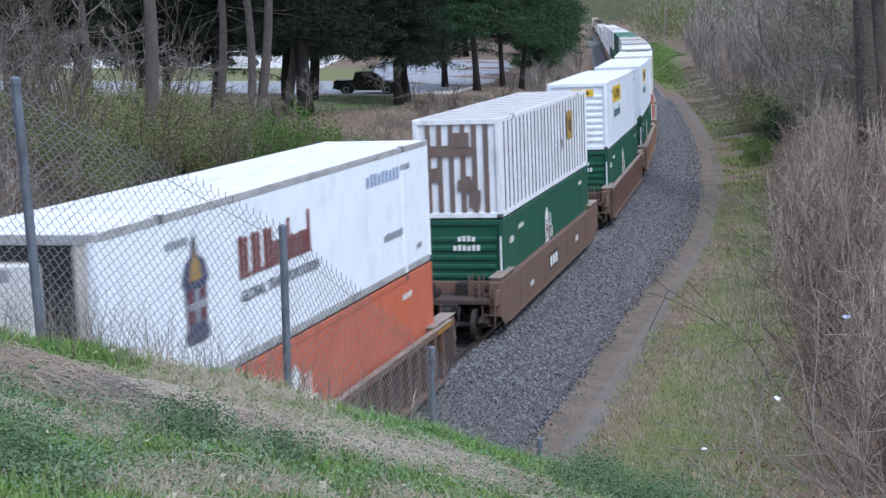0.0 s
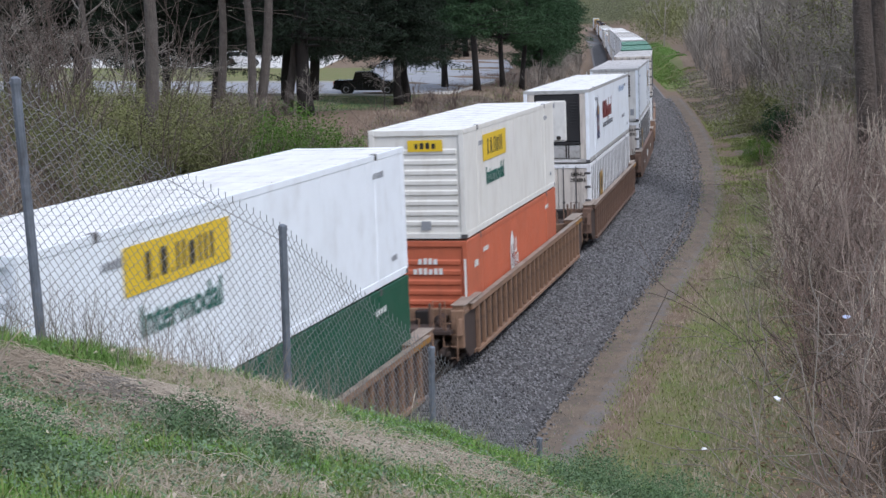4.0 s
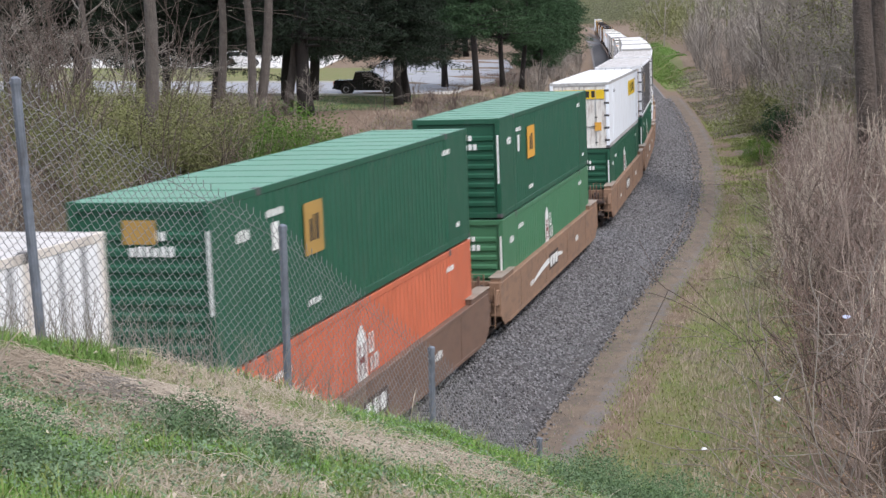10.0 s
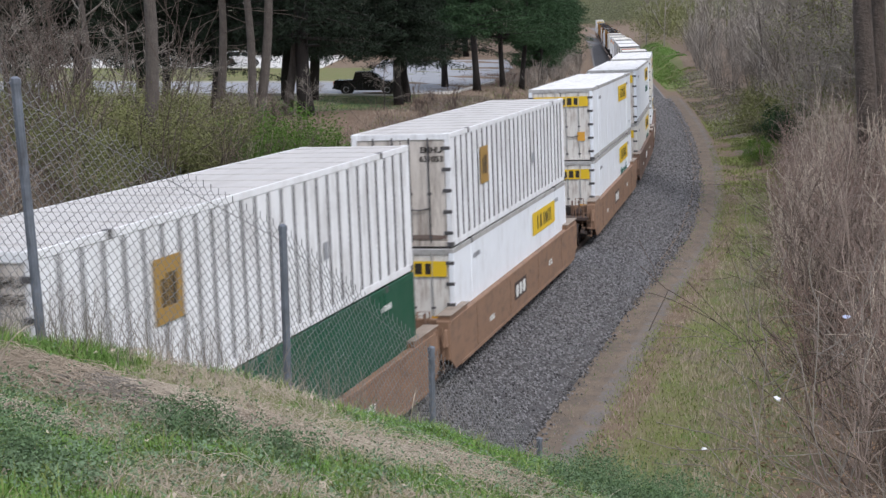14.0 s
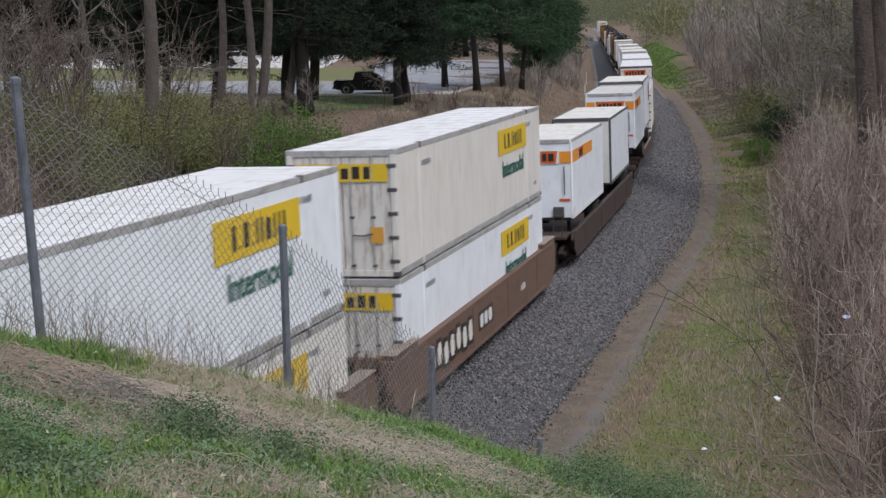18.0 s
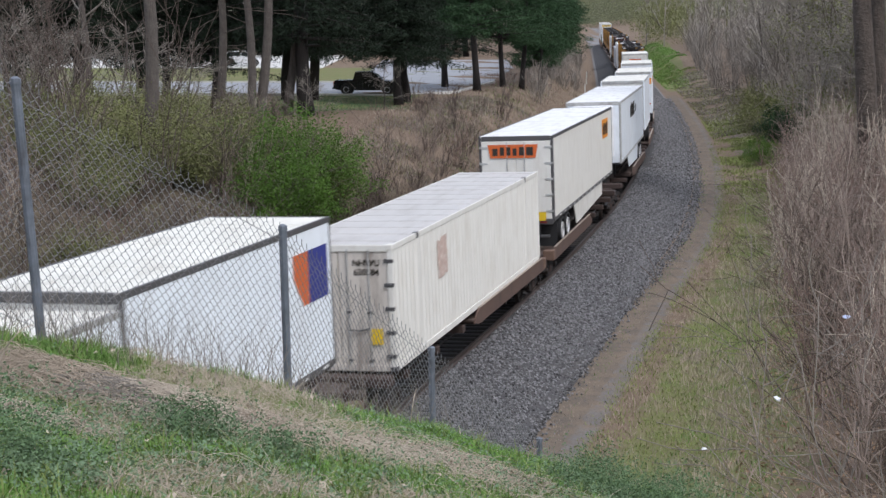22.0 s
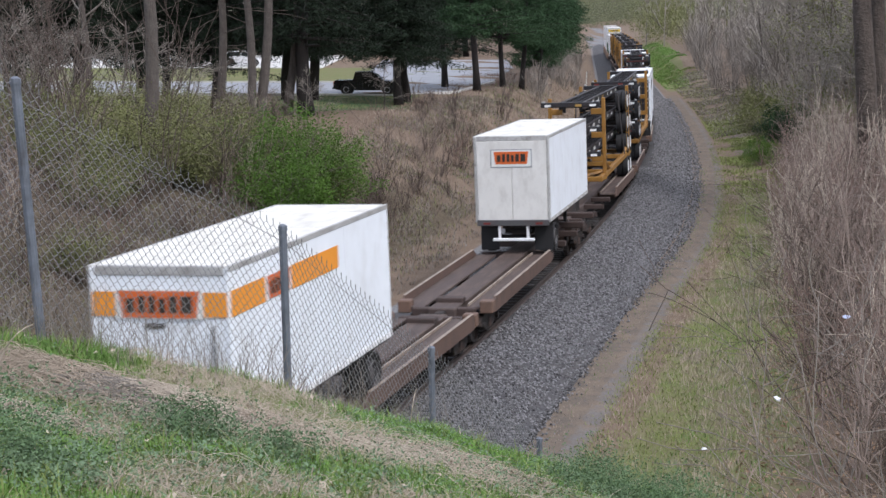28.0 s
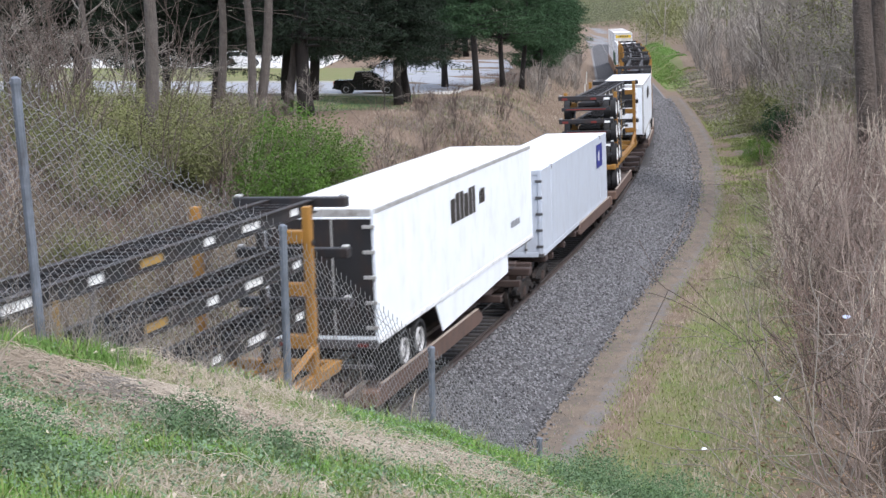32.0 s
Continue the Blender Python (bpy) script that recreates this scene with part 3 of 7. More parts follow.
def kind_reefer():
    c = container(WHITE_CLEAN, ROOFW, "smooth", "reefer", rail=GREYRAIL, label="white refrigerated container with maroon side lettering, stained nose")
    caps = [(0.17, 0, 1), (0.15, 0, 0.96)]
    signwriting(c, 1.6, BW + 0.006, 1.42, [*caps, (0.06, 0, 0.12), *caps, (0.06, 0, 0.12), *caps, (0.11, 0, 0.62), (0.11, 0, 0.62), (0.12, -0.24, 0.62), (0.1, -0.2, 0.55), (0.13, 0, 1.05), (0.12, 0, 0.62), (0.1, 0, 0.58), (0.11, 0, 0.62), (0.11, 0, 0.62), (0.12, 0, 0.62), (0.13, 0, 1.1)], 0.74, LETTERMAROON, 0.056)
    write(c, "GLOBAL TRANSPORTATION", 0.27, LETTERSLATE, 1.4, BW + 0.008, 1.12, "side", 1.08, "slate side lettering")
    crest = part("crest", Geo().prism([(4.62, 0.72), (5.38, 0.72), (5.46, 0.86), (5.36, 1.0), (5.4, 1.62), (5.5, 1.72), (5.36, 2.0), (5.12, 2.12), (5.08, 2.3), (5.0, 2.5), (4.92, 2.3), (4.88, 2.12), (4.64, 2.0), (4.5, 1.72), (4.6, 1.62), (4.64, 1.0), (4.54, 0.86)], BW + 0.006, BW + 0.012), LETTERNAVY, c, "dark crest of a lantern shape")
    for x0 in (4.7, 4.93, 5.16):
        part("crest_band", Geo().box(x0, x0 + 0.13, BW + 0.012, BW + 0.017, 1.05, 1.58), LETTERMAROON if x0 != 4.93 else LETTERGREY, crest)
    part("crest_band", Geo().box(4.66, 5.34, BW + 0.017, BW + 0.022, 1.26, 1.38), LETTERGREY, crest)
    part("crest_flame", Geo().prism([(4.78, 1.72), (5.22, 1.72), (5.14, 2.0), (5.04, 2.08), (5.0, 2.34), (4.96, 2.08), (4.86, 2.0)], BW + 0.012, BW + 0.018), SIGNTAN, crest)
    bars(c, -4.6, BW + 0.006, 2.35, "side", [0.13] * 9, 0.26, LETTERBLUE, 0.13)
    bars(c, -5.2, BW + 0.006, 1.0, "side", [0.12] * 9, 0.16, LETTERGREY, 0.03)
    small_marks(c, LETTERGREY)
    return c


def kind_posts(front="doors", badge=True, dirty=False, code=""):
    c = container(WHITE, ROOFGREY, "posts", front, rail=WHITE if front == "bands" else (DIRTY if dirty else WHITE), post=DARKPOST, door=DIRTY if front == "doors" else WHITE,
                  label="white sheet-and-post container with dark side posts" + (" and rust-stained doors" if front == "doors" else " and a stained nose"))
    if badge:
        square_badge(c, -3.95 if front == "bands" else 4.4, 1.85 if front == "bands" else 1.75, 1.15 if front == "bands" else 0.95, LETTERGREY if dirty else SIGNTAN)
    if code:
        a, b = code.split()
        write(c, a, 0.21, LETTERDARK, H - 0.02, 0.8, BH - 0.42, "end")
        write(c, b, 0.21, LETTERDARK, H - 0.02, 0.8, BH - 0.65, "end")
    else:
        panel(c, H + 0.0, 0.1, BH - 0.6, "end", 0.55, 0.42, BROWNPOST, "notice_plate")
    if front == "doors":
        for y, z, w, h in ((-0.85, BH - 0.42, 0.55, 0.32), (-0.6, 0.3, 1.1, 0.34), (0.62, 0.3, 1.05, 0.3), (0.35, 0.75, 0.12, 0.7), (-0.95, 0.9, 0.16, 0.9)) if dirty else ((-0.6, 0.24, 1.0, 0.14), (0.62, 0.24, 1.0, 0.12)):
            panel(c, H + 0.0, y, z, "end", w, h, BROWNPOST, "rust_patch")
    if front == "bands":
        for y, z, w, h in ((0.0, 2.15, 0.5, 0.34), (-0.35, 1.6, 0.22, 0.3), (0.15, 1.6, 0.22, 0.3), (0.0, 0.35, 2.3, 0.22)) if dirty else ((-0.45, 1.95, 1.9, 0.32), (0.25, 0.95, 0.5, 0.5), (0.5, 0.55, 0.35, 0.6), (-0.7, 1.25, 0.4, 0.4)):
            panel(c, H - 0.018, y, z, "end", w, h, BROWNPOST, "rust_patch")
    panel(c, -2.4, BW + 0.018, 1.3, "side", 0.22, 0.34, LETTERGREY, "notice_plate")
    return c


def kind_nose():
    c = container(WHITE_CLEAN, ROOFGREY, "smooth", "plain", rail=GREYRAIL, label="white container with ribbed nose, orange plates and grimy grey roof", door=WHITE)
    me = Geo().box(-0.03, 0.03, 0, 0.008, 0.16, BH - 0.13).mesh("side_post", LETTERGREY)
    for x in (-7.3, -6.7, -6.1, -5.5, -4.1, -3.5, 6.6, 7.0, 7.45):
        part("side_post", me, None, c).location = (x, BW - 0.006, 0)
    square_badge(c, -4.8, 1.8, 0.95, SIGNTAN)
    p = panel(c, H - 0.004, 0.05, BH - 0.5, "end", 0.62, 0.44, SIGNTAN, "logo_panel", "square orange nose plate with dark bars")
    bars(p, H + 0.002, 0.05, BH - 0.5, "end", [0.1, 0.14, 0.1], 0.26, LETTERDARK, 0.05)
    for y, z, n in ((0.62, 2.3, 4), (0.82, 2.15, 8)):
        g = Geo()
        for i in range(n):
            g.box(H - 0.004, H + 0.002, y - 0.05, y + 0.05, z + 0.25 - i * 0.15, z + 0.35 - i * 0.15)
        part("lettering_bar", g, LETTERDARK, c)
    panel(c, H - 0.004, 0.95, 0.5, "end", 0.2, 0.34, LETTERGREY, "notice_plate")
    small_marks(c, LETTERBLUE)
    return c


def kind_smooth(body, front="ribs", word=True):
    c = container(body, ROOFW, "smooth", front, rail=body if front == "ribs" else GREYRAIL, door=RUSTDOOR if front == "doors" else None, label=("cream" if body == CREAM else "white") + " smooth-sided container with yellow logo panels" + (", ribbed nose" if front == "ribs" else ", hinged doors"))
    if front == "ribs":
        yellow_badge(c, 3.5, 2.2)
        p = panel(c, H - 0.0, 0.25, BH - 0.42, "end", 0.95, 0.3, SIGNYELLOW, "logo_panel", "yellow nose plate with dark bars")
        bars(p, H + 0.006, 0.25, BH - 0.42, "end", [0.08, 0.1, 0.1, 0.1], 0.16, LETTERDARK, 0.06)
        panel(c, H - 0.015, 0.2, 0.35, "end", 0.26, 0.24, LETTERGREY, "notice_plate")
    else:
        yellow_badge(c, -4.0, 2.15 if word else 2.1, 3.8, word)
        door_band(c, H)
    small_marks(c, LETTERGREY)
    return c


def kind_green(body=None, roof=None, badge=""):
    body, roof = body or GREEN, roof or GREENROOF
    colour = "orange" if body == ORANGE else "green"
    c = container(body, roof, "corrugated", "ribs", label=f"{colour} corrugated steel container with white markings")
    for sy in (-1, 1):
        for x in (-1, 1):
            a, b = sorted((x * (H - 0.16), x * (H - 2.0)))
            part("smooth_end_panel", Geo().box(a, b, *sorted((sy * (BW - 0.04), sy * (BW - 0.004))), 0.16, BH - 0.13), body, c)
    if badge == "house":
        house_badge(c, 0.6, 1.62)
    elif badge:
        square_badge(c, 3.5, 1.85, 1.2 if badge == "orange" else 1.0, SIGNORANGE if badge == "orange" else SIGNTAN)
        panel(c, H - 0.012, 0.0, BH - 0.5, "end", 0.6, 0.4, SIGNORANGE if badge == "orange" else SIGNTAN, "logo_panel", "orange nose plate")
        panel(c, 5.4, BW + 0.0, 1.95, "side", 0.3, 0.5, LETTERWHITE, "logo_panel")
    bars(c, H - 0.015, 0.2, BH - 0.55, "end", [0.1] * 4, 0.17, LETTERWHITE, 0.04)
    bars(c, H - 0.015, 0.2, BH - 0.82, "end", [0.1] * 6, 0.17, LETTERWHITE, 0.04)
    part("lettering_bar", Geo().box(H - 0.0, H + 0.004, BW - 0.1, BW - 0.04, 1.0, 2.4), LETTERWHITE, c)
    small_marks(c, LETTERWHITE, 5.4)
    bars(c, H - 1.2, BW + 0.006, 2.15, "side", [0.1] * 4, 0.2, LETTERWHITE, 0.05)
    bars(c, 3.6, BW + 0.006, 0.45, "side", [0.1] * 5, 0.12, LETTERWHITE, 0.04)
    return c


SHORT = 12.7 / BL


def shorten(c):
    """The same container in a shorter length."""
    done = set()
    for ob in c.children_recursive:
        ob.location.x *= SHORT
        if ob.data.name not in done:
            done.add(ob.data.name)
            ob.data.transform(Matrix.Scale(SHORT, 4, (1, 0, 0)))
    return c


KINDS = {
    "reefer": kind_reefer,
    "posts_bands": lambda: kind_posts("bands"),
    "posts_low": lambda: kind_posts("bands", True, True),
    "posts_h": lambda: kind_posts("doors", True, True, "EMHU 638560"),
    "posts_l": lambda: kind_posts("doors", True, False, "EMHU 630565"),
    "posts_m": lambda: kind_posts("doors", True, False, "EMHU 631053"),
    "posts_f": lambda: kind_posts("doors", True, False, "EMHU 290896"),
    "posts_g": lambda: kind_posts("doors", True, False, "EMHU 638502"),
    "nose": kind_nose,
    "smooth_ribs": lambda: kind_smooth(WHITE_CLEAN, "ribs"),
    "smooth_doors": lambda: kind_smooth(WHITE_CLEAN, "doors"),
    "smooth_doors_bare": lambda: kind_smooth(WHITE_CLEAN, "doors", False),
    "cream_doors": lambda: kind_smooth(CREAM, "doors"),
    "green_house": lambda: kind_green(badge="house"),
    "green_square": lambda: kind_green(badge="square"),
    "green_orange": lambda: kind_green(badge="orange"),
    "cream_short": lambda: shorten(kind_smooth(CREAM, "ribs")),
    "orange_short": lambda: shorten(kind_green(ORANGE, ORANGEROOF, "house")),
    "green_faded": lambda: kind_green(GREEN2, badge="house"),
    "orange": lambda: kind_green(ORANGE, ORANGEROOF, "house"),
}


def load(kind, front, z, length=BL):
    """One container of a kind, riding at height z."""
    m = train_pose(front, length)
    if kind not in BUILT:
        BUILT[kind] = (KINDS[kind](), [])
        ob = BUILT[kind][0]
    else:
        ob = copy_thing(BUILT[kind][0], m)
    RIDES.append((ob, front, length, z))
    return ob


RIDES = []


# ---- train: cars ----
def truck(parent, x, far=False):
    """A two-axle truck under a car, at x along it; one that stays far off shows its outer side alone."""
    b = part("truck_bolster", Geo().box(x - 0.2, x + 0.2, -1.05, 1.05, 0.42, 0.68, 0.04), STEEL, parent)
    for sy in (1,) if far else (-1, 1):
        o = [(x - 1.15, 0.55), (x - 1.1, 0.66), (x - 0.5, 0.78), (x + 0.5, 0.78), (x + 1.1, 0.66), (x + 1.15, 0.55), (x + 0.8, 0.42), (x + 0.45, 0.3), (x - 0.45, 0.3), (x - 0.8, 0.42)]
        part("side_frame", Geo().prism(o, *sorted((sy * 0.93, sy * 1.07))), STEEL, b)
        sy > 0 and not far and part("spring_nest", Geo().tube([(x, sy * 1.0, 0.34), (x, sy * 1.0, 0.6)], 0.14, 8), CARDARK, b)
    for dx in (-0.86, 0.86):
        far or part("axle", Geo().tube([(x + dx, -1.12, 0.45), (x + dx, 1.12, 0.45)], 0.08, 8), STEEL, b)
        for sy in (1,) if far else (-1, 1):
            part("wheel", Geo().wheel(x + dx, sy * 0.78, 0.45, 0.45, 0.14), STEEL, b)
            if sy > 0 and not far:
                part("bearing_cap", Geo().tube([(x + dx, sy * 1.06, 0.5), (x + dx, sy * 1.16, 0.5)], 0.1, 8), STEEL, b)
    return b


def well_car(length, paint, ribbed, label, top=1.62, far=False):
    """A well car about its middle: deep side sills, end platforms over its trucks."""
    c = thing("well_car", label, "rail car", "cars of the train")
    h, w = length / 2, 1.46
    side = h - 1.65
    tall = top > 1.5
    top = 1.53 if tall else top
    for sy in (-1, 1):
        a, b = sorted((sy * (w - 0.03), sy * w))
        o = [(-side - 1.0, 0.66), (-side - 0.45, 0.3), (side + 0.45, 0.3), (side + 1.0, 0.66), (side + 1.0, top - 0.12), (side + 0.85, top), (-side - 0.85, top), (-side - 1.0, top - 0.12)]
        # on ribbed cars the plate behind the ribs is painted darker as recess shade
        s = part("side_sill", Geo().prism(o, a, b), CARDARK if ribbed else paint, c)
        part("top_chord", Geo().box(-side - 0.84, side + 0.84, *sorted((sy * (w - 0.16), sy * (w + 0.015))), top - 0.06, top + 0.06, 0.02), paint, s)
        part("bottom_chord", Geo().box(-side + 0.1, side - 0.1, *sorted((sy * (w - 0.2), sy * (w + 0.012))), 0.26, 0.38, 0.02), paint, s)
        if ribbed:
            me = Geo().box(-0.05, 0.05, 0, 0.11, 0.38, 1.56, 0.012).mesh("stiffener", paint)
            for i in range(24 if sy > 0 else 0):
                o = part("stiffener", me, None, s)
                o.location = (-side + 0.35 + i * (2 * side - 0.7) / 23, sy * w - (0.11 if sy < 0 else 0), 0)
            part("top_chord", Geo().box(-side - 0.4, side + 0.4, *sorted((sy * (w + 0.016), sy * (w + 0.12))), 1.52, 1.68, 0.02), paint, s)
            sy > 0 and part("worn_flange", Geo().box(-side - 0.42, side + 0.42, w - 0.02, w + 0.135, 1.682, 1.697, 0.004), WORNSTEEL, s, "worn bare steel flange")
            part("bottom_chord", Geo().box(-side + 0.2, side - 0.2, *sorted((sy * (w + 0.013), sy * (w + 0.12))), 0.26, 0.38, 0.02), paint, s)
        else:
            if sy > 0 and tall:
                pl = panel(c, 0.7, w + 0.004, 0.95, "side", 1.7, 0.52, CARDARK, "stencil_panel", "dark stencilled plate with white bars")
                signwriting(pl, 0.7, w + 0.011, 0.76, [(0.36, 0, 1), (0.36, 0, 1), (0.4, 0, 1)], 0.36, LETTERWHITE, 0.12)
                bars(c, 4.6, w + 0.004, 0.8, "side", [0.1] * 4, 0.16, LETTERWHITE, 0.06)
                bars(c, -4.2, w + 0.004, 0.95, "side", [0.1, 0.08, 0.1, 0.1], 0.2, LETTERWHITE, 0.07)
            for i in range(4 if sy > 0 else 0):
                x = -side + 2 + i * (2 * side - 4) / 3
                part("weld_seam", Geo().box(x - 0.02, x + 0.02, *sorted((sy * w, sy * (w + 0.008))), 0.4, top - 0.07), paint, s)
    part("well_floor", Geo().box(-side + 0.2, side - 0.2, -w + 0.03, w - 0.03, 0.24, 0.34), CARDARK, c)
    for e in (-1, 1):
        x0, x1 = sorted((e * (side + 0.05), e * (h - 0.35)))
        p = part("end_platform", Geo().box(x0, x1, -1.2, 1.2, 1.02, 1.14, 0.02), CARDARK, c)
        part("bulkhead", Geo().box(*sorted((e * (side - 0.05), e * (side + 0.08))), -w + 0.04, w - 0.04, 0.5, min(1.55, top - 0.05), 0.02), paint, c)
        part("centre_sill", Geo().box(*sorted((e * side, e * (h - 0.3))), -0.3, 0.3, 0.7, 1.05, 0.03), STEEL, c)
        for sy in (-1, 1):
            o = [(e * (side + 0.3), 0.98), (e * (side + 0.3), min(1.6, top + 0.1)), (e * (side + 1.1), min(1.4, top + 0.1)), (e * (h - 0.5), 1.3), (e * (h - 0.4), 1.0)]
            part("end_gusset", Geo().prism(o, *sorted((sy * 1.36, sy * 1.44))), paint, p)
        part("coupler", Geo().box(*sorted((e * (h - 0.4), e * (h + 0.12))), -0.14, 0.14, 0.72, 0.98, 0.04), STEEL, c)
        for y in (1.05,):
            part("grab_iron", Geo().tube([(e * (h - 0.38), y, 1.1), (e * (h - 0.38), y, 1.9), (e * (h - 0.38), y * 0.7, 1.9), (e * (h - 0.38), y * 0.7, 1.1)], 0.018, 5), paint, p)
        part("brake_wheel", Geo().tube([(e * (h - 0.35), -0.55, 1.5), (e * (h - 0.3), -0.55, 1.5)], 0.22, 12), STEEL, p)
        for y in (-0.5,):
            part("air_tank", Geo().tube([(e * (side + 0.5), y, 1.26), (e * (side + 1.15), y, 1.26)], 0.13, 8), STEEL, p)
        truck(c, e * (h - 1.25), far)
        if tall:
            x0, x1 = sorted((e * (side - 0.95), e * (side + 0.94)))
            k = part("corner_block", Geo().box(x0, x1, w - 0.3, w + 0.006, top + 0.062, top + 0.2, 0.015), paint, c)
            part("worn_flange", Geo().box(x0 - 0.02, x1 + 0.02, w - 0.34, w + 0.05, top + 0.2, top + 0.225, 0.008), WORNSTEEL, k, "worn bare steel flange")
            part("end_plate", Geo().box(*sorted((e * (side + 0.95), e * (side + 1.03))), w - 0.34, w + 0.02, 0.62, top + 0.1, 0.03), paint, c)
        if tall and not far:
            g = Geo()
            for y in (0.98, 1.34):
                g.tube([(e * (h - 0.42), y, 0.35), (e * (h - 0.42), y, 1.5)], 0.02, 5)
            for i in range(4):
                g.tube([(e * (h - 0.42), 0.98, 0.42 + i * 0.3), (e * (h - 0.42), 1.34, 0.42 + i * 0.3)], 0.014, 5)
            part("ladder", g, paint, p)
            for y in (0.55, 0.82):
                part("stanchion", Geo().box(e * (h - 0.75) - 0.04, e * (h - 0.75) + 0.04, y - 0.03, y + 0.03, 1.13, 1.78, 0.01), CARBROWN, p)
            part("brake_cylinder", Geo().tube([(e * (side + 0.35), 0.75, 1.28), (e * (side + 0.75), 0.75, 1.28), (e * (side + 0.8), 0.75, 1.28), (e * (side + 1.0), 0.75, 1.28)], [0.16, 0.16, 0.06, 0.05], 10), CARDARK, p)
            part("air_hose", Geo().tube([(e * (h - 0.3), 0.35, 0.95), (e * (h - 0.1), 0.37, 0.78), (e * (h - 0.02), 0.36, 0.55), (e * (h + 0.1), 0.3, 0.45)], 0.028, 6), RUBBER, p)
            part("tread_plate", Geo().box(*sorted((e * (h - 1.05), e * (h - 0.38))), -1.1, 1.1, 1.145, 1.165), DECK, p)
            part("valve_box", Geo().box(*sorted((e * (side + 0.25), e * (side + 0.6))), 0.05, 0.42, 1.14, 1.52, 0.03), STEEL, p)
            if ribbed and e < 0:
                part("yellow_edge", Geo().box(-side - 0.38, -side + 0.9, w + 0.118, w + 0.126, 1.55, 1.66), CHASSISYELLOW, c, "worn yellow safety paint")
    return c


def spine_car(length, label, flip=False, far=False):
    """One platform of an articulated spine car: a centre sill and, at one half, two edged wheel runways."""
    c = thing("flat_car", label, "rail car", "cars of the train")
    h, e = length / 2, (1 if flip else -1)
    part("centre_sill", Geo().box(-h + 0.1, h - 0.1, -0.4, 0.4, 0.62, 1.06, 0.03), DECK, c)
    a, b = sorted((e * (h - 0.55), e * (h - 10.2)))
    for sy in (-1, 1):
        r = part("runway", Geo().box(a, b, *sorted((sy * 0.62, sy * 1.3)), 0.94, 1.02, 0.015), DECK, c)
        o = [(a, 0.9), (a + 0.05, 1.02), (a + 0.5, 1.24), (b - 0.5, 1.24), (b - 0.05, 1.02), (b, 0.9), (b - 0.4, 0.82), (a + 0.4, 0.82)]
        part("edge_rail", Geo().prism(o, *sorted((sy * 1.3, sy * 1.36))), EDGEBROWN, r, "brown steel edge rail")
        part("rail_cap", Geo().box(a + 0.5, b - 0.5, *sorted((sy * 1.29, sy * 1.38)), 1.242, 1.262, 0.006), WORNSTEEL, r, "worn bare top edge")
        sy > 0 and part("inner_rail", Geo().box(a + 0.1, b - 0.1, *sorted((sy * 0.62, sy * 0.67)), 1.0, 1.1, 0.01), WORNSTEEL, r)
        part("end_stop", Geo().box(*sorted((e * (h - 0.5), e * (h - 0.85))), *sorted((sy * 1.0, sy * 1.38)), 0.84, 1.2, 0.03), CARBROWN, r)
        for x in (e * (h - 3.0), e * (h - 6.0), e * (h - 9.0)) if sy > 0 else (e * (h - 6.0),):
            part("bracket", Geo().prism([(x - 0.1, 0.94), (x + 0.1, 0.94), (x + 0.06, 0.66), (x - 0.06, 0.66)], *sorted((sy * 0.3, sy * 1.25))), CARDARK, r)
    for i in range(3):
        x = -e * (h - 2.6 - i * 2.6)
        part("cross_arm", Geo().box(x - 0.12, x + 0.12, -1.25, 1.25, 0.82, 1.02, 0.02), CARDARK, c)
    part("container_pedestal", Geo().box(*sorted((-e * (h - 1.0), -e * (h - 1.4))), -1.28, 1.28, 0.95, 1.19, 0.03), CARDARK, c)
    part("container_pedestal", Geo().box(*sorted((e * (h - 1.0), e * (h - 1.4))), -0.4, 0.4, 0.95, 1.19, 0.03), CARDARK, c)
    for q in (-1, 1):
        part("end_beam", Geo().box(*sorted((q * (h - 0.5), q * (h - 0.25))), -0.9, 0.9, 0.66, 1.04, 0.03), CARDARK, c)
        truck(c, q * (h - 1.35), far)
    part("hitch_stand", Geo().prism([(-e * (h - 1.9), 1.06), (-e * (h - 3.3), 1.06), (-e * (h - 2.9), 1.95), (-e * (h - 2.4), 1.95)], -0.45, 0.45), STEEL, c)
    part("air_pipe", Geo().tube([(-h + 0.3, 0.7, 0.6), (h - 0.3, 0.7, 0.6)], 0.03, 6), STEEL, c)
    part("coupler", Geo().box(h - 0.3, h + 0.3, -0.14, 0.14, 0.74, 1.0, 0.04), STEEL, c)
    return c


# ---- train: trailers ----
def tandem(parent, x, z, axles=2):
    """Road wheels on their axles under a trailer or chassis; z is the ground they stand on."""
    b = part("axle_beam", Geo().box(x - 0.2 - 0.65 * (axles - 1), x + 0.2 + 0.65 * (axles - 1), -0.5, 0.5, z + 0.62, z + 0.8, 0.03), BLACK, parent)
    for i in range(axles):
        xx = x + (i - (axles - 1) / 2) * 1.24
        part("axle", Geo().tube([(xx, -1.1, z + 0.5), (xx, 1.1, z + 0.5)], 0.065, 8), BLACK, b)
        for sy in (-1, 1):
            for y in (0.82, 1.12) if sy > 0 else (1.0,):
                t = part("tyre", Geo().wheel(xx, sy * y, z + 0.5, 0.5, 0.26, 24, 0.52), RUBBER, b, soft=False)
            sy > 0 and part("rim", Geo().wheel(xx, sy * 1.13, z + 0.5, 0.3, 0.25, 16, 0.4), RIMWHITE if axles > 1 else DARKPOST, b, "dished wheel rim")
    return b


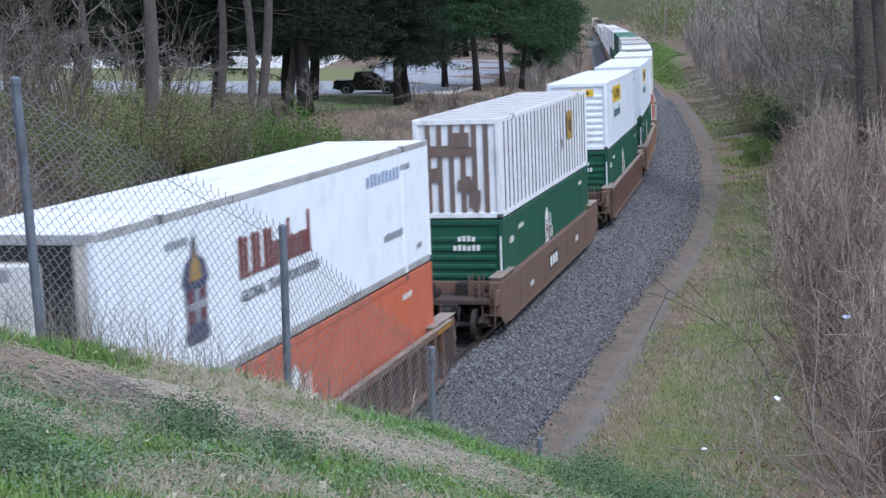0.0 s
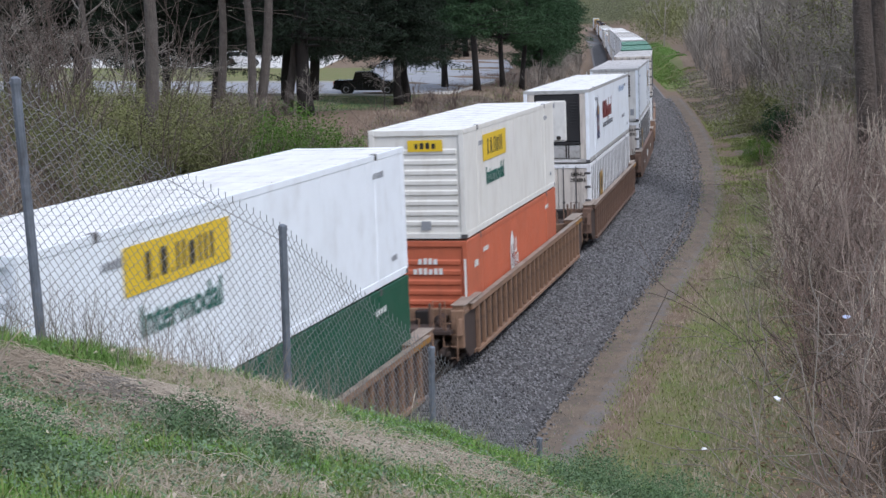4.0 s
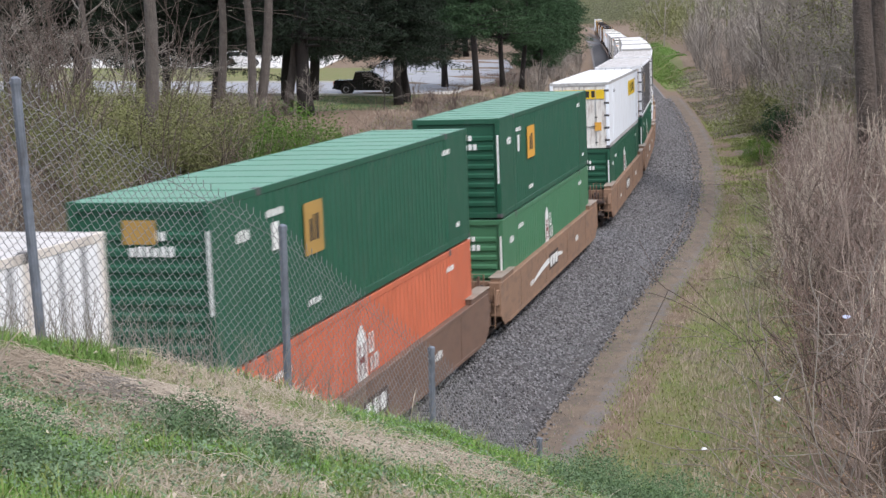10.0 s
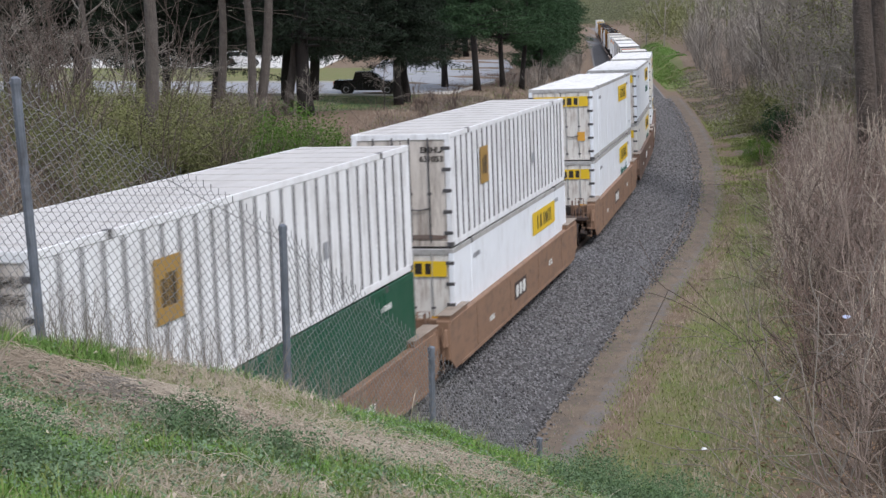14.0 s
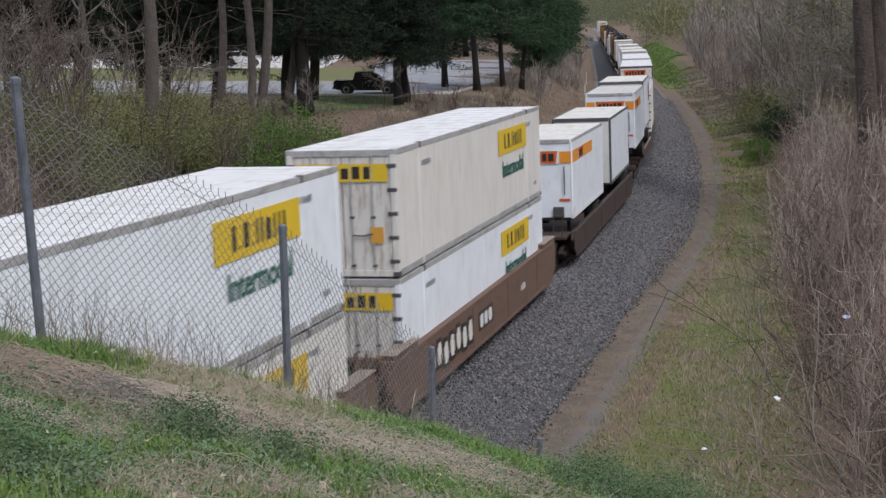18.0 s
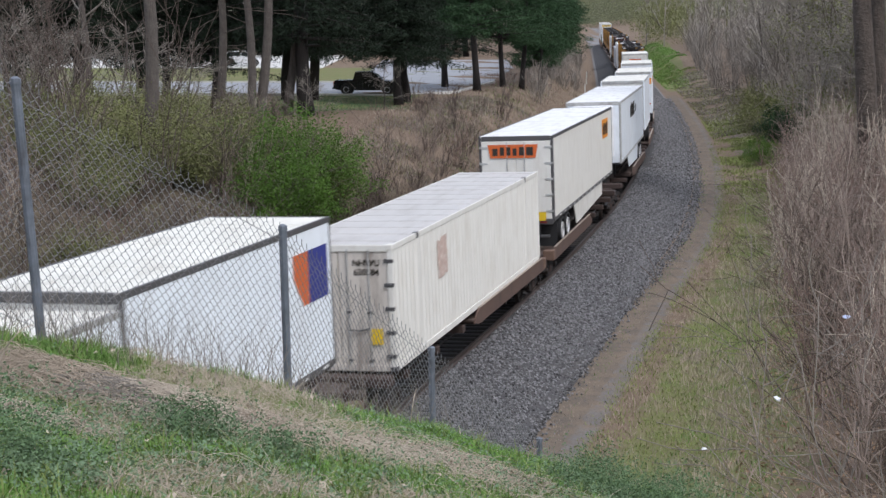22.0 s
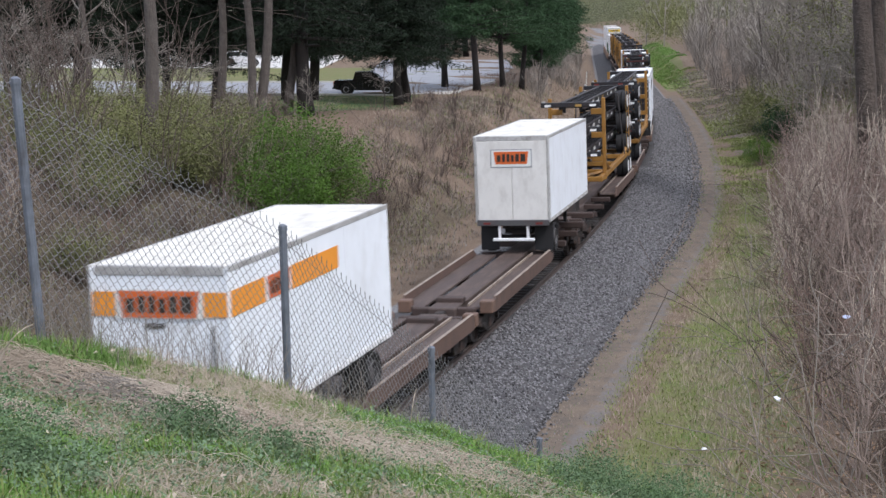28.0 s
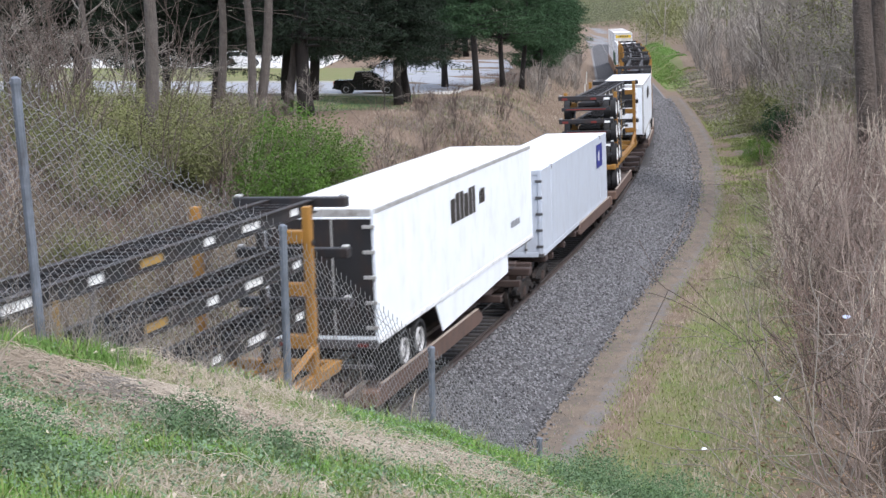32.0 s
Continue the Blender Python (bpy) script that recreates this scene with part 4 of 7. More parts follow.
def trailer(length, z_deck, body, label, roof=None, rear_first=False, skirt=False, trim=None, ribs=0, axles=1, landing=True, box_z=1.08, end=None):
    """A road trailer about its middle standing at z_deck; rear_first: its doors lead."""
    c = thing("semi_trailer", label, "trailer", "trailers on the train")
    h, w = length / 2, BW
    z0, z1 = z_deck + box_z, z_deck + box_z + 2.93
    trim = trim or body
    part("roof", Geo().box(-h + 0.03, h - 0.03, -w + 0.03, w - 0.03, z1 - 0.04, z1), roof or ROOFW, c)
    me = Geo().box(-0.02, 0.02, -w + 0.08, w - 0.08, z1 - 0.002, z1 + 0.006).mesh("roof_bow", roof or ROOFW)
    for i in range(int(length / 2.48)):
        part("roof_bow", me, None, c).location = (-h + 1.2 + i * 2.48, 0, 0)
    for sy in (-1, 1):
        a, b = sorted((sy * (w - 0.05), sy * (w - 0.008)))
        s = part("side_wall", Geo().box(-h + 0.05, h - 0.05, a, b, z0 + 0.1, z1 - 0.1), body, c)
        if ribs:
            me = Geo().box(-0.022, 0.022, 0, 0.01, z0 + 0.1, z1 - 0.1, 0.003).mesh("side_post", body)
        else:
            me = Geo().box(-0.012, 0.012, 0, 0.003, z0 + 0.1, z1 - 0.1).mesh("panel_seam", body)
        n = ribs or int(length / 2.44)
        for i in range(1, n if sy > 0 else 1):
            o = part("side_post" if ribs else "panel_seam", me, None, s)
            o.location = (-h + i * length / n, sy * (w - 0.008) - ((0.01 if ribs else 0.003) if sy < 0 else 0), 0)
        part("top_rail", Geo().box(-h, h, *sorted((sy * (w - 0.05), sy * (w + 0.006))), z1 - 0.1, z1 + 0.012, 0.012), GREYRAIL if trim == body else trim, c)
        part("bottom_rail", Geo().box(-h, h, *sorted((sy * (w - 0.05), sy * (w + 0.004))), z0, z0 + 0.13, 0.012), WHITE if trim == body else trim, c)
        me = Geo().box(-0.14, 0.14, 0, 0.004, z0 + 0.04, z0 + 0.09).mesh("reflector", REFLECT)
        for i in range(int(length / 1.1) if sy > 0 else 0):
            o = part("reflector", me, None, c)
            o.location = (-h + 0.6 + i * 1.1, sy * (w + 0.004) - (0.004 if sy < 0 else 0), 0)
        for x in (-1, 1):
            part("corner_post", Geo().box(*sorted((x * (h + 0.004), x * (h - 0.1))), *sorted((sy * (w + 0.002), sy * (w - 0.1))), z0, z1 - 0.01, 0.03), trim, c)
    for x in (-1, 1):
        part("end_wall", Geo().box(*sorted((x * (h - 0.02), x * (h - 0.07))), -w + 0.08, w - 0.08, z0 + 0.05, z1 - 0.05), end or body, c)
        part("end_header", Geo().box(*sorted((x * (h + 0.002), x * (h - 0.08))), -w + 0.1, w - 0.1, z1 - 0.16, z1 + 0.008, 0.015), GREYRAIL if trim == body else trim, c)
    part("floor", Geo().box(-h + 0.05, h - 0.05, -w + 0.06, w - 0.06, z0 - 0.06, z0 + 0.04), BLACK, c)
    rear = h if rear_first else -h
    e = 1 if rear_first else -1
    part("subframe", Geo().box(*sorted((rear - e * 0.6, rear - e * (2.6 if axles == 1 else 4.2))), -0.5, 0.5, z0 - 0.3, z0 - 0.06, 0.02), BLACK, c)
    tandem(c, rear - e * (1.2 if axles == 1 else 2.6), z_deck, axles)
    bar = 1.1 if axles > 1 else 0.72
    part("bumper", Geo().box(*sorted((rear, rear - e * 0.1)), -bar, bar, z_deck + 0.5, z_deck + 0.6, 0.02), WHITE if rear_first and axles == 1 else DARKPOST, c)
    if rear_first:
        for sy in (-1, 1):
            part("mud_flap", Geo().box(rear - e * 0.62, rear - e * 0.6, *sorted((sy * 0.62, sy * 1.26)), z_deck + 0.12, z0 - 0.06), RUBBER, c, "black rubber mud flap")
    for y in (-bar * 0.68, bar * 0.68):
        part("bumper_post", Geo().box(*sorted((rear - e * 0.02, rear - e * 0.1)), y - 0.04, y + 0.04, z_deck + 0.56, z0), WHITE if rear_first and axles == 1 else BLACK, c)
    if landing:
        for y in (-0.75, 0.75):
            part("landing_leg", Geo().box(-e * (h - 2.3) - 0.06, -e * (h - 2.3) + 0.06, y - 0.06, y + 0.06, z_deck + 0.35, z0 - 0.02), BLACK, c)
    if rear_first:
        for sy in (-1, 1):
            d = part("door", Geo().box(h - 0.02, h + 0.012, *sorted((sy * 0.01, sy * (w - 0.1))), z0 + 0.08, z1 - 0.17, 0.01), end or body, c)
            if length > 10:
                part("lock_rod", Geo().tube([(h + 0.03, sy * 0.3, z0 + 0.1), (h + 0.03, sy * 0.3, z1 - 0.2)], 0.018, 5), GREYRAIL, d)
            for i in range(5 if length > 10 else 0):
                z = z0 + 0.35 + i * 0.55
                part("hinge", Geo().box(h + 0.0, h + 0.03, *sorted((sy * (w - 0.3), sy * (w - 0.02))), z - 0.04, z + 0.04, 0.008), GREYRAIL, d)
        part("rear_sill", Geo().box(h - 0.06, h + 0.03, -w + 0.05, w - 0.05, z0 - 0.12, z0 + 0.08, 0.015), DARKPOST, c)
        for y in (-0.9, 0.9):
            part("tail_light", Geo().box(h + 0.03, h + 0.04, y - 0.12, y + 0.12, z0 - 0.07, z0 + 0.0), LETTERMAROON, c)
    if skirt:
        for sy in (-1, 1):
            part("side_skirt", Geo().prism([(h - 5.2, z_deck + 0.3), (h - 4.6, z0), (-h + 3.5, z0), (-h + 3.5, z_deck + 0.55)] if rear_first else [(-h + 5.0, z_deck + 0.3), (-h + 4.6, z0), (h - 4.0, z0), (h - 5.0, z_deck + 0.45)], *sorted((sy * (w - 0.06), sy * (w - 0.03)))), body, c)
    c["z_top"] = z1
    return c


def trapezoid(c, x, y, z, face, w, h, plate, ink):
    p = panel(c, x, y, z, face, w, h, plate, "logo_panel", "red-orange tapered badge with dark bars", w * 0.05)
    off = (x, y + 0.008) if face == "side" else (x + 0.008, y)
    k = w / 1.6
    bars(p, *off, z, face, [0.17 * k, 0.14 * k, 0.13 * k, 0.13 * k, 0.16 * k, 0.22 * k], h * 0.62, ink, 0.07 * k)
    return p


def pup(z_deck, striped, rear_first=False, box_z=1.05, trim=None):
    """A short trailer of a doubles set."""
    c = trailer(8.53, z_deck, WHITE_CLEAN, ("short white trailer with an orange stripe and badge" if striped else "short plain white trailer with a red-orange badge") + (", dark corner trim" if trim else ""), rear_first=rear_first, trim=trim, axles=1, box_z=box_z, roof=ROOFCREAM, end=None if striped else ENDGRIME)
    z0, z1, h = z_deck + box_z, z_deck + box_z + 2.93, 8.53 / 2
    if striped:
        for x0, x1 in ((2.75, h - 0.02), (-1.0, 1.5)):
            part("stripe", Geo().box(x0, x1, BW, BW + 0.006, z1 - 0.86, z1 - 0.42), BAND, c, "orange stripe")
        trapezoid(c, 2.12, BW + 0.006, z1 - 0.64, "side", 1.05, 0.42, BANDRED, LETTERDARK)
        part("stripe", Geo().box(h + 0.005, h + 0.01, -BW + 0.05, BW - 0.05, z1 - 0.86, z1 - 0.44), BAND, c, "orange stripe")
        panel(c, h + 0.01, 0, z1 - 0.65, "end", 1.62, 0.5, LETTERWHITE, "badge_field")
        trapezoid(c, h + 0.017, 0, z1 - 0.65, "end", 1.5, 0.46, BANDRED, LETTERDARK)
        bars(c, h + 0.005, -0.1, z1 - 1.02, "end", [0.06] * 5, 0.1, LETTERDARK, 0.02)
        part("gladhand_box", Geo().box(h - 0.02, h + 0.1, 0.55, 0.95, z0 + 0.05, z0 + 0.45, 0.03), DARKPOST, c, "dark hose connection box")
        part("hose", Geo().tube([(h + 0.02, 0.98, z0 + 0.9), (h + 0.04, 0.98, z1 - 1.0)], 0.02, 5), LETTERDARK, c)
        panel(c, h + 0.005, 0.98, z0 + 0.7, "end", 0.4, 0.1, BANDRED, "notice_plate")
        panel(c, h - 0.3, BW + 0.002, z0 + 0.28, "side", 0.3, 0.3, LETTERWHITE, "notice_plate")
    else:
        panel(c, h + 0.016, 0, z1 - 0.75, "end", 1.42, 0.62, LETTERGREY, "badge_frame")
        panel(c, h + 0.023, 0, z1 - 0.75, "end", 1.36, 0.56, LETTERWHITE, "badge_field")
        trapezoid(c, h + 0.03, 0, z1 - 0.73, "end", 1.2, 0.42, BANDRED, LETTERDARK)
    return c


# ---- train: container chassis in stacks ----
def chassis(length, e, label, plain=False):
    """An empty black container chassis about its middle, standing on z = 0; its wheels are at the end e."""
    c = thing("container_chassis", label, "chassis", "chassis stacked on the train")
    h = length / 2
    for sy in (-1, 1):
        r = part("main_rail", Geo().box(-h + 0.1, h - 0.1, *sorted((sy * 0.42, sy * 0.5)), 0.86, 1.14, 0.012), BLACK, c)
        for z in (0.86, 1.11):
            (z > 1 or sy > 0) and part("flange", Geo().box(-h + 0.1, h - 0.1, *sorted((sy * 0.4, sy * 0.56)), z, z + 0.03), STEEL if z > 1 else BLACK, r, "worn dark top flange" if z > 1 else "")
        for i in range(7 if sy > 0 and not plain else 0):
            x = -h + 1.0 + i * (length - 2.4) / 6.6
            part("reflector", Geo().box(x, x + (0.75 if i % 2 else 0.4), *sorted((sy * 0.501, sy * 0.507)), 0.93, 1.07), REFLECT if i != 3 else SIGNTAN, r)
    for i in range(0 if plain else 11):
        x = -h + 0.6 + i * (length - 1.2) / 10
        part("cross_member", Geo().box(x - 0.04, x + 0.04, -0.5, 0.5, 0.92, 1.08, 0.01), BLACK, c)
    if not plain:
        g = Geo()
        for i in range(34):
            x = -h + 0.75 + i * (length - 1.5) / 33
            g.box(x - 0.025, x + 0.025, -0.42, 0.42, 1.02, 1.1)
        part("deck_rib", g, BLACK, c)
    for q in (-1, 1):
        b = part("bolster", Geo().box(*sorted((q * h, q * (h - 0.26))), -1.24, 1.24, 0.98, 1.18, 0.02), BLACK, c)
        for y in () if plain else (-1.15, 1.15):
            part("twist_lock", Geo().box(*sorted((q * (h - 0.04), q * (h - 0.2))), y - 0.07, y + 0.07, 1.18, 1.24, 0.02), GREYRAIL, b)
        for y in () if plain else (-0.95, 0.35, 0.95):
            part("lamp_plate", Geo().box(*sorted((q * h, q * (h + 0.012))), y - 0.13, y + 0.13, 1.0, 1.1), (REFLECT if y > 0.5 else LETTERMAROON) if q == e else (REFLECT if y != 0.35 else SIGNTAN), b)
    part("rear_bar", Geo().box(*sorted((e * (h - 0.02), e * (h - 0.16))), -1.1, 1.1, 0.5, 0.66, 0.02), BLACK, c)
    part("rear_tape", Geo().box(*sorted((e * (h - 0.02), e * (h - 0.012))), -0.9, 0.9, 0.55, 0.6), LETTERMAROON, c)
    tandem(c, e * (h - 2.2), 0.0, 2)
    for y in (-0.7, 0.7):
        part("landing_leg", Geo().box(-e * (h - 3.4) - 0.07, -e * (h - 3.4) + 0.07, y - 0.07, y + 0.07, 0.55, 0.9, 0.01), BLACK, c)
    return c


def carrier(length, e, label, plain=False):
    """The yellow carrier at the foot of a stack: low frame, uprights at both ends, wheels at the end e."""
    c = thing("chassis_carrier", label, "chassis", "chassis carriers on the train")
    h = length / 2
    for sy in (-1, 1):
        part("side_beam", Geo().box(-h + 0.9, h - 0.9, *sorted((sy * 1.0, sy * 1.2)), 0.98, 1.22, 0.02), CHASSISYELLOW, c)
        for x, top in ((-e * (h - 2.2), 4.5), (e * (h - 2.1), 4.5)):
            p = part("upright", Geo().box(x - 0.1, x + 0.1, *sorted((sy * 1.08, sy * 1.24)), 0.95, top, 0.02), CHASSISYELLOW, c)
            for i in range(0 if plain else 3):
                sy > 0 and part("pin_hole", Geo().tube([(x, sy * 1.255, 1.9 + i * 0.95), (x, sy * 1.268, 1.9 + i * 0.95)], 0.06, 8), BLACK, p)
                part("gusset", Geo().box(x - 0.13, x + 0.13, *sorted((sy * 0.62, sy * 1.09)), 1.75 + i * 1.02, 2.0 + i * 1.02, 0.02), CHASSISYELLOW, p)
            part("brace", Geo().tube([(x, sy * 1.17, 1.75), (x + (1 if x < 0 else -1) * 2.3, sy * 1.12, 1.15)], 0.085, 4), CHASSISYELLOW, c)
        part("strap", Geo().box(e * (h - 3.9) - 0.03, e * (h - 3.9) + 0.03, *sorted((sy * 1.27, sy * 1.28)), 1.2, 4.4), SIGNTAN, c)
        part("chain", Geo().tube([(e * (h - 4.4), sy * 1.2, 1.25), (e * (h - 5.4), sy * 1.0, 4.3)], 0.03, 5), DARKPOST, c)
    for x in (-h + 0.9, -h + 4.0, 0.0, h - 4.0, h - 0.9):
        part("cross_beam", Geo().box(x - 0.12, x + 0.12, -1.2, 1.2, 1.0, 1.2, 0.02), CHASSISYELLOW, c)
    for s in (-1, 1):
        part("diagonal", Geo().tube([(-e * (h - 1.0), 0, 1.12), (-e * (h - 4.0), s * 1.0, 1.12)], 0.08, 4), CHASSISYELLOW, c)
    tandem(c, e * (h - 2.2), 0.0, 2)
    return c


# ---- assemble the train ----
# leading end along the track at the start, upper, lower, car
STACKS = [
    (-10.75, "reefer", "orange", "ribbed_brown"), (13.0, "posts_bands", "green_house", "plain_brown"), (35.7, "smooth_ribs", "green_house", "ribbed_brown"),
    (56.1, "smooth_ribs", "green_house", "ribbed_tan"), (77.6, "cream_short", "orange_short", "ribbed_tan"), (98.6, "reefer", "posts_f", "ribbed_brown"),
    (121.9, "nose", "posts_g", "plain_brown"), (145.4, "posts_h", "posts_low", "plain_tan"), (165.0, "green_square", "orange", "plain_brown"),
    (185.0, "green_orange", "green_faded", "plain_tan"), (208.5, "smooth_doors_bare", "green_house", "plain_tan"), (228.5, "posts_l", "green_house", "plain_tan"),
    (248.2, "posts_m", "smooth_doors_bare", "plain_tan"), (271.8, "smooth_doors_bare", "smooth_doors", "plain_tan"), (292.5, "smooth_doors", "cream_doors", "plain_brown"),
    (312.4, "cream_doors", "smooth_doors", "plain_brown"),
]
CARS = {}


def place_car(style, front, length):
    far = front > 600
    key = (style, round(length, 1), far)
    if key not in CARS:
        paint = CARTAN if "tan" in style else CARDARK if "low" in style else CARBROWN
        if style.startswith("spine"):
            CARS[key] = spine_car(length, "low brown spine car with steel wheel runways and tan edge rails", style == "spine_turned", far)
        else:
            ribbed = "ribbed" in style
            CARS[key] = well_car(length, paint, ribbed, "dark brown low-sided well car carrying short trailers", 1.2, far) if "low" in style else well_car(length, paint, ribbed, ("tan" if paint == CARTAN else "brown") + " well car with " + ("ribbed side sills" if ribbed else "plain plate side sills and worn stencils"), far=far)
        ob = CARS[key]
    else:
        ob = copy_thing(CARS[key], train_pose(front, length))
    RIDES.append((ob, front, length, 0.0))
    return ob


for s, top, low, car in STACKS:
    ob = place_car(car, s - 1.9, BL + 3.8)
    size = BL * SHORT if "short" in top else BL
    if s == 312.4:
        for i in range(7):
            g = panel(ob, 6.2 - i * 0.62, 1.464, 0.92 + 0.06 * math.sin(i * 2.1), "side", 0.6, 0.72, LETTERDARK, "graffiti_patch", "dark-edged pale graffiti")
            panel(g, 6.2 - i * 0.62, 1.472, 0.92 + 0.06 * math.sin(i * 2.1), "side", 0.4, 0.5, CREAM, "graffiti_patch")
    if s == 185.0:
        arc = [(4.2 - 5.2 * k / 10, 0.62 + 0.8 * math.sin(math.pi * (0.15 + 0.62 * k / 10)) * 0.62) for k in range(11)]
        part("graffiti_patch", Geo().prism(arc + [(x, z - 0.1 - 0.09 * math.sin(math.pi * (4.2 - x) / 5.2)) for x, z in arc[::-1]], 1.464, 1.47), LETTERWHITE, ob, "white sprayed swoosh")
    load(low, s, 0.36, size)
    load(top, s, 0.36 + BH + 0.055, size)


def aboard(ob, front, length, z=0.0):
    RIDES.append((ob, front, length, z))
    return ob


# two short trailers in a well car
place_car("plain_low", 333.4, 22.6)
q = pup(0.5, True, box_z=1.15)
aboard(q, 334.9, 8.53)
r_pup = pup(0.5, False, trim=DARKPOST, box_z=1.15)
aboard(r_pup, 346.6, 8.53)
# platforms of the flat cars
PLATFORMS = [(358.4, 20.3), (379.2, 18.8), (398.4, 19.8), (418.6, 18.2), (437.2, 17.6), (455.2, 18.0), (473.6, 18.0), (492.2, 18.6), (511.2, 19.4), (531.0, 18.8), (550.4, 18.2), (569.0, 18.2), (587.8, 18.8), (607.2, 18.8), (626.6, 18.8), (646.0, 18.8), (665.4, 18.8), (684.8, 18.8), (704.2, 18.8), (723.6, 18.8)]
TURNED = (398.4, 492.2, 531.0, 550.4, 587.8, 626.6, 665.4, 704.2)
for s, n in PLATFORMS:
    place_car("spine_turned" if s in TURNED else "spine", s, n)
DECKZ = 1.02
a = pup(DECKZ, True)
aboard(a, 359.7, 8.53)
b = pup(DECKZ, False, trim=DARKPOST, box_z=1.28)
part("side_badge", Geo().prism([(-4.0, 4.75), (-3.0, 4.75), (-3.0, 3.75), (-4.0, 3.75)], BW + 0.002, BW + 0.008), DEEPBLUE, b, "blue and orange square badge")
part("side_badge_stripe", Geo().prism([(-2.98, 4.75), (-2.25, 4.75), (-2.25, 4.3), (-2.7, 3.75), (-2.98, 3.75)], BW + 0.002, BW + 0.008), BANDRED, b)
aboard(b, 368.3, 8.53)
c = container(CREAM, ROOFGREY, "corrugated", "doors", label="cream corrugated container with stained doors on a flat car", door=DIRTY)
write(c, "NHWU", 0.2, LETTERDARK, H - 0.02, 0.66, BH - 0.42, "end")
write(c, "630584", 0.2, LETTERDARK, H - 0.02, 0.66, BH - 0.63, "end")
panel(c, H + 0.0, 0.85, 0.8, "end", 0.3, 0.36, SIGNYELLOW, "notice_plate")
panel(c, 3.9, BW - 0.002, 1.95, "side", 0.9, 0.95, SMUDGE, "graffiti_patch", "faded reddish mark")
aboard(c, 380.7, BL, 1.22)
u = trailer(16.15, DECKZ, CREAM, "long white ribbed trailer with a badge on its dark-framed doors", rear_first=True, trim=DARKPOST, ribs=42, axles=2, skirt=True)
trapezoid(u, 16.15 / 2 + 0.035, -0.1, DECKZ + 3.5, "end", 1.75, 0.46, BANDRED, LETTERDARK)
trapezoid(u, -5.7, BW + 0.004, DECKZ + 3.25, "side", 1.9, 0.8, BAND, LETTERDARK)
panel(u, 16.15 / 2 + 0.035, 0.8, DECKZ + 1.25, "end", 0.4, 0.3, SIGNYELLOW, "notice_plate")
aboard(u, 399.7, 16.15)
v = trailer(16.15, DECKZ, WHITE_CLEAN, "long white refrigerated trailer with dark side lettering", axles=2, skirt=True, trim=GREYRAIL)
bars(v, 0.5, BW + 0.002, DECKZ + 3.2, "side", [0.5, 0.42, 0.4, 0.5, 0.42, 0.3], 0.7, LETTERDARK, 0.1)
bars(v, -1.85, BW + 0.002, DECKZ + 3.15, "side", [0.1, 0.2, 0.16], 0.4, LETTERDARK, 0.06)
part("refrigeration_unit", Geo().box(8.08, 8.5, -0.95, 0.95, DECKZ + 1.4, DECKZ + 3.85, 0.08), WHITE, v, "white refrigeration unit with a black grille")
part("grille", Geo().box(8.3, 8.52, -0.8, 0.8, DECKZ + 2.7, DECKZ + 3.75, 0.06), UNITBLACK, v)
for y, z in ((-0.6, 1.9), (0.3, 1.7), (0.3, 1.95), (0.7, 2.1)):
    panel(v, 8.5, y, DECKZ + z, "end", 0.16, 0.14, LETTERDARK, "vent")
aboard(v, 420.0, 16.15)
w_pup = pup(DECKZ, False, box_z=1.25)
aboard(w_pup, 438.6, 8.53)
aboard(pup(DECKZ, True, box_z=1.1), 456.1, 8.53)
aboard(pup(DECKZ, True, box_z=1.08), 475.15, 8.53)
aboard(pup(DECKZ, False, rear_first=True, trim=GREYRAIL, box_z=1.15), 502.1, 8.53)


def chassis_stack(front, length, e):
    """A yellow carrier and three black chassis on it, wheels at the end e (1: leading)."""
    for i in range(4):
        k = ("carrier" if i == 0 else "chassis", e, front > 600)
        if k not in BUILT:
            BUILT[k] = ob = carrier(length, e, "yellow steel carrier with uprights holding stacked chassis", front > 600) if i == 0 else chassis(length, e, "black empty container chassis with tandem wheels, stacked", front > 600)
        else:
            ob = copy_thing(BUILT[k], train_pose(front, length))
        aboard(ob, front, length, DECKZ + (0.02 if i == 0 else 1.18 + (i - 1) * 1.05))


chassis_stack(515.2, 15.5, -1)
chassis_stack(534.7, 15.5, 1)
ab = trailer(16.15, DECKZ, WHITE_CLEAN, "long white trailer with dark doors leading and black side lettering", rear_first=True, axles=2, skirt=True)
part("door_panel", Geo().box(16.15 / 2 + 0.013, 16.15 / 2 + 0.019, -1.2, 1.2, DECKZ + 1.25, DECKZ + 3.8), BLACK, ab, "black rear door sheet")
bars(ab, 0.55, BW + 0.002, DECKZ + 3.2, "side", [0.42, 0.36, 0.34, 0.42, 0.34, 0.26], 0.72, LETTERDARK, 0.08)
bars(ab, -1.5, BW + 0.002, DECKZ + 3.2, "side", [0.12, 0.2, 0.18], 0.4, LETTERDARK, 0.05)
bars(ab, -5.6, BW + 0.002, DECKZ + 1.9, "side", [0.12] * 8, 0.2, LETTERGREY, 0.04)
aboard(ab, 551.6, 16.15)
ac = container(GREYBOX, ROOFW, "smooth", "doors", label="pale grey container with a blue square logo on a flat car")
p = panel(ac, -5.8, BW + 0.004, 2.1, "side", 1.7, 0.95, DEEPBLUE, "logo_panel", "blue square logo panel")
bars(p, -5.6, BW + 0.011, 2.1, "side", [0.14, 0.18], 0.4, LETTERWHITE, 0.06)
aboard(ac, 569.4, BL, 1.2)
chassis_stack(589.1, 15.5, 1)
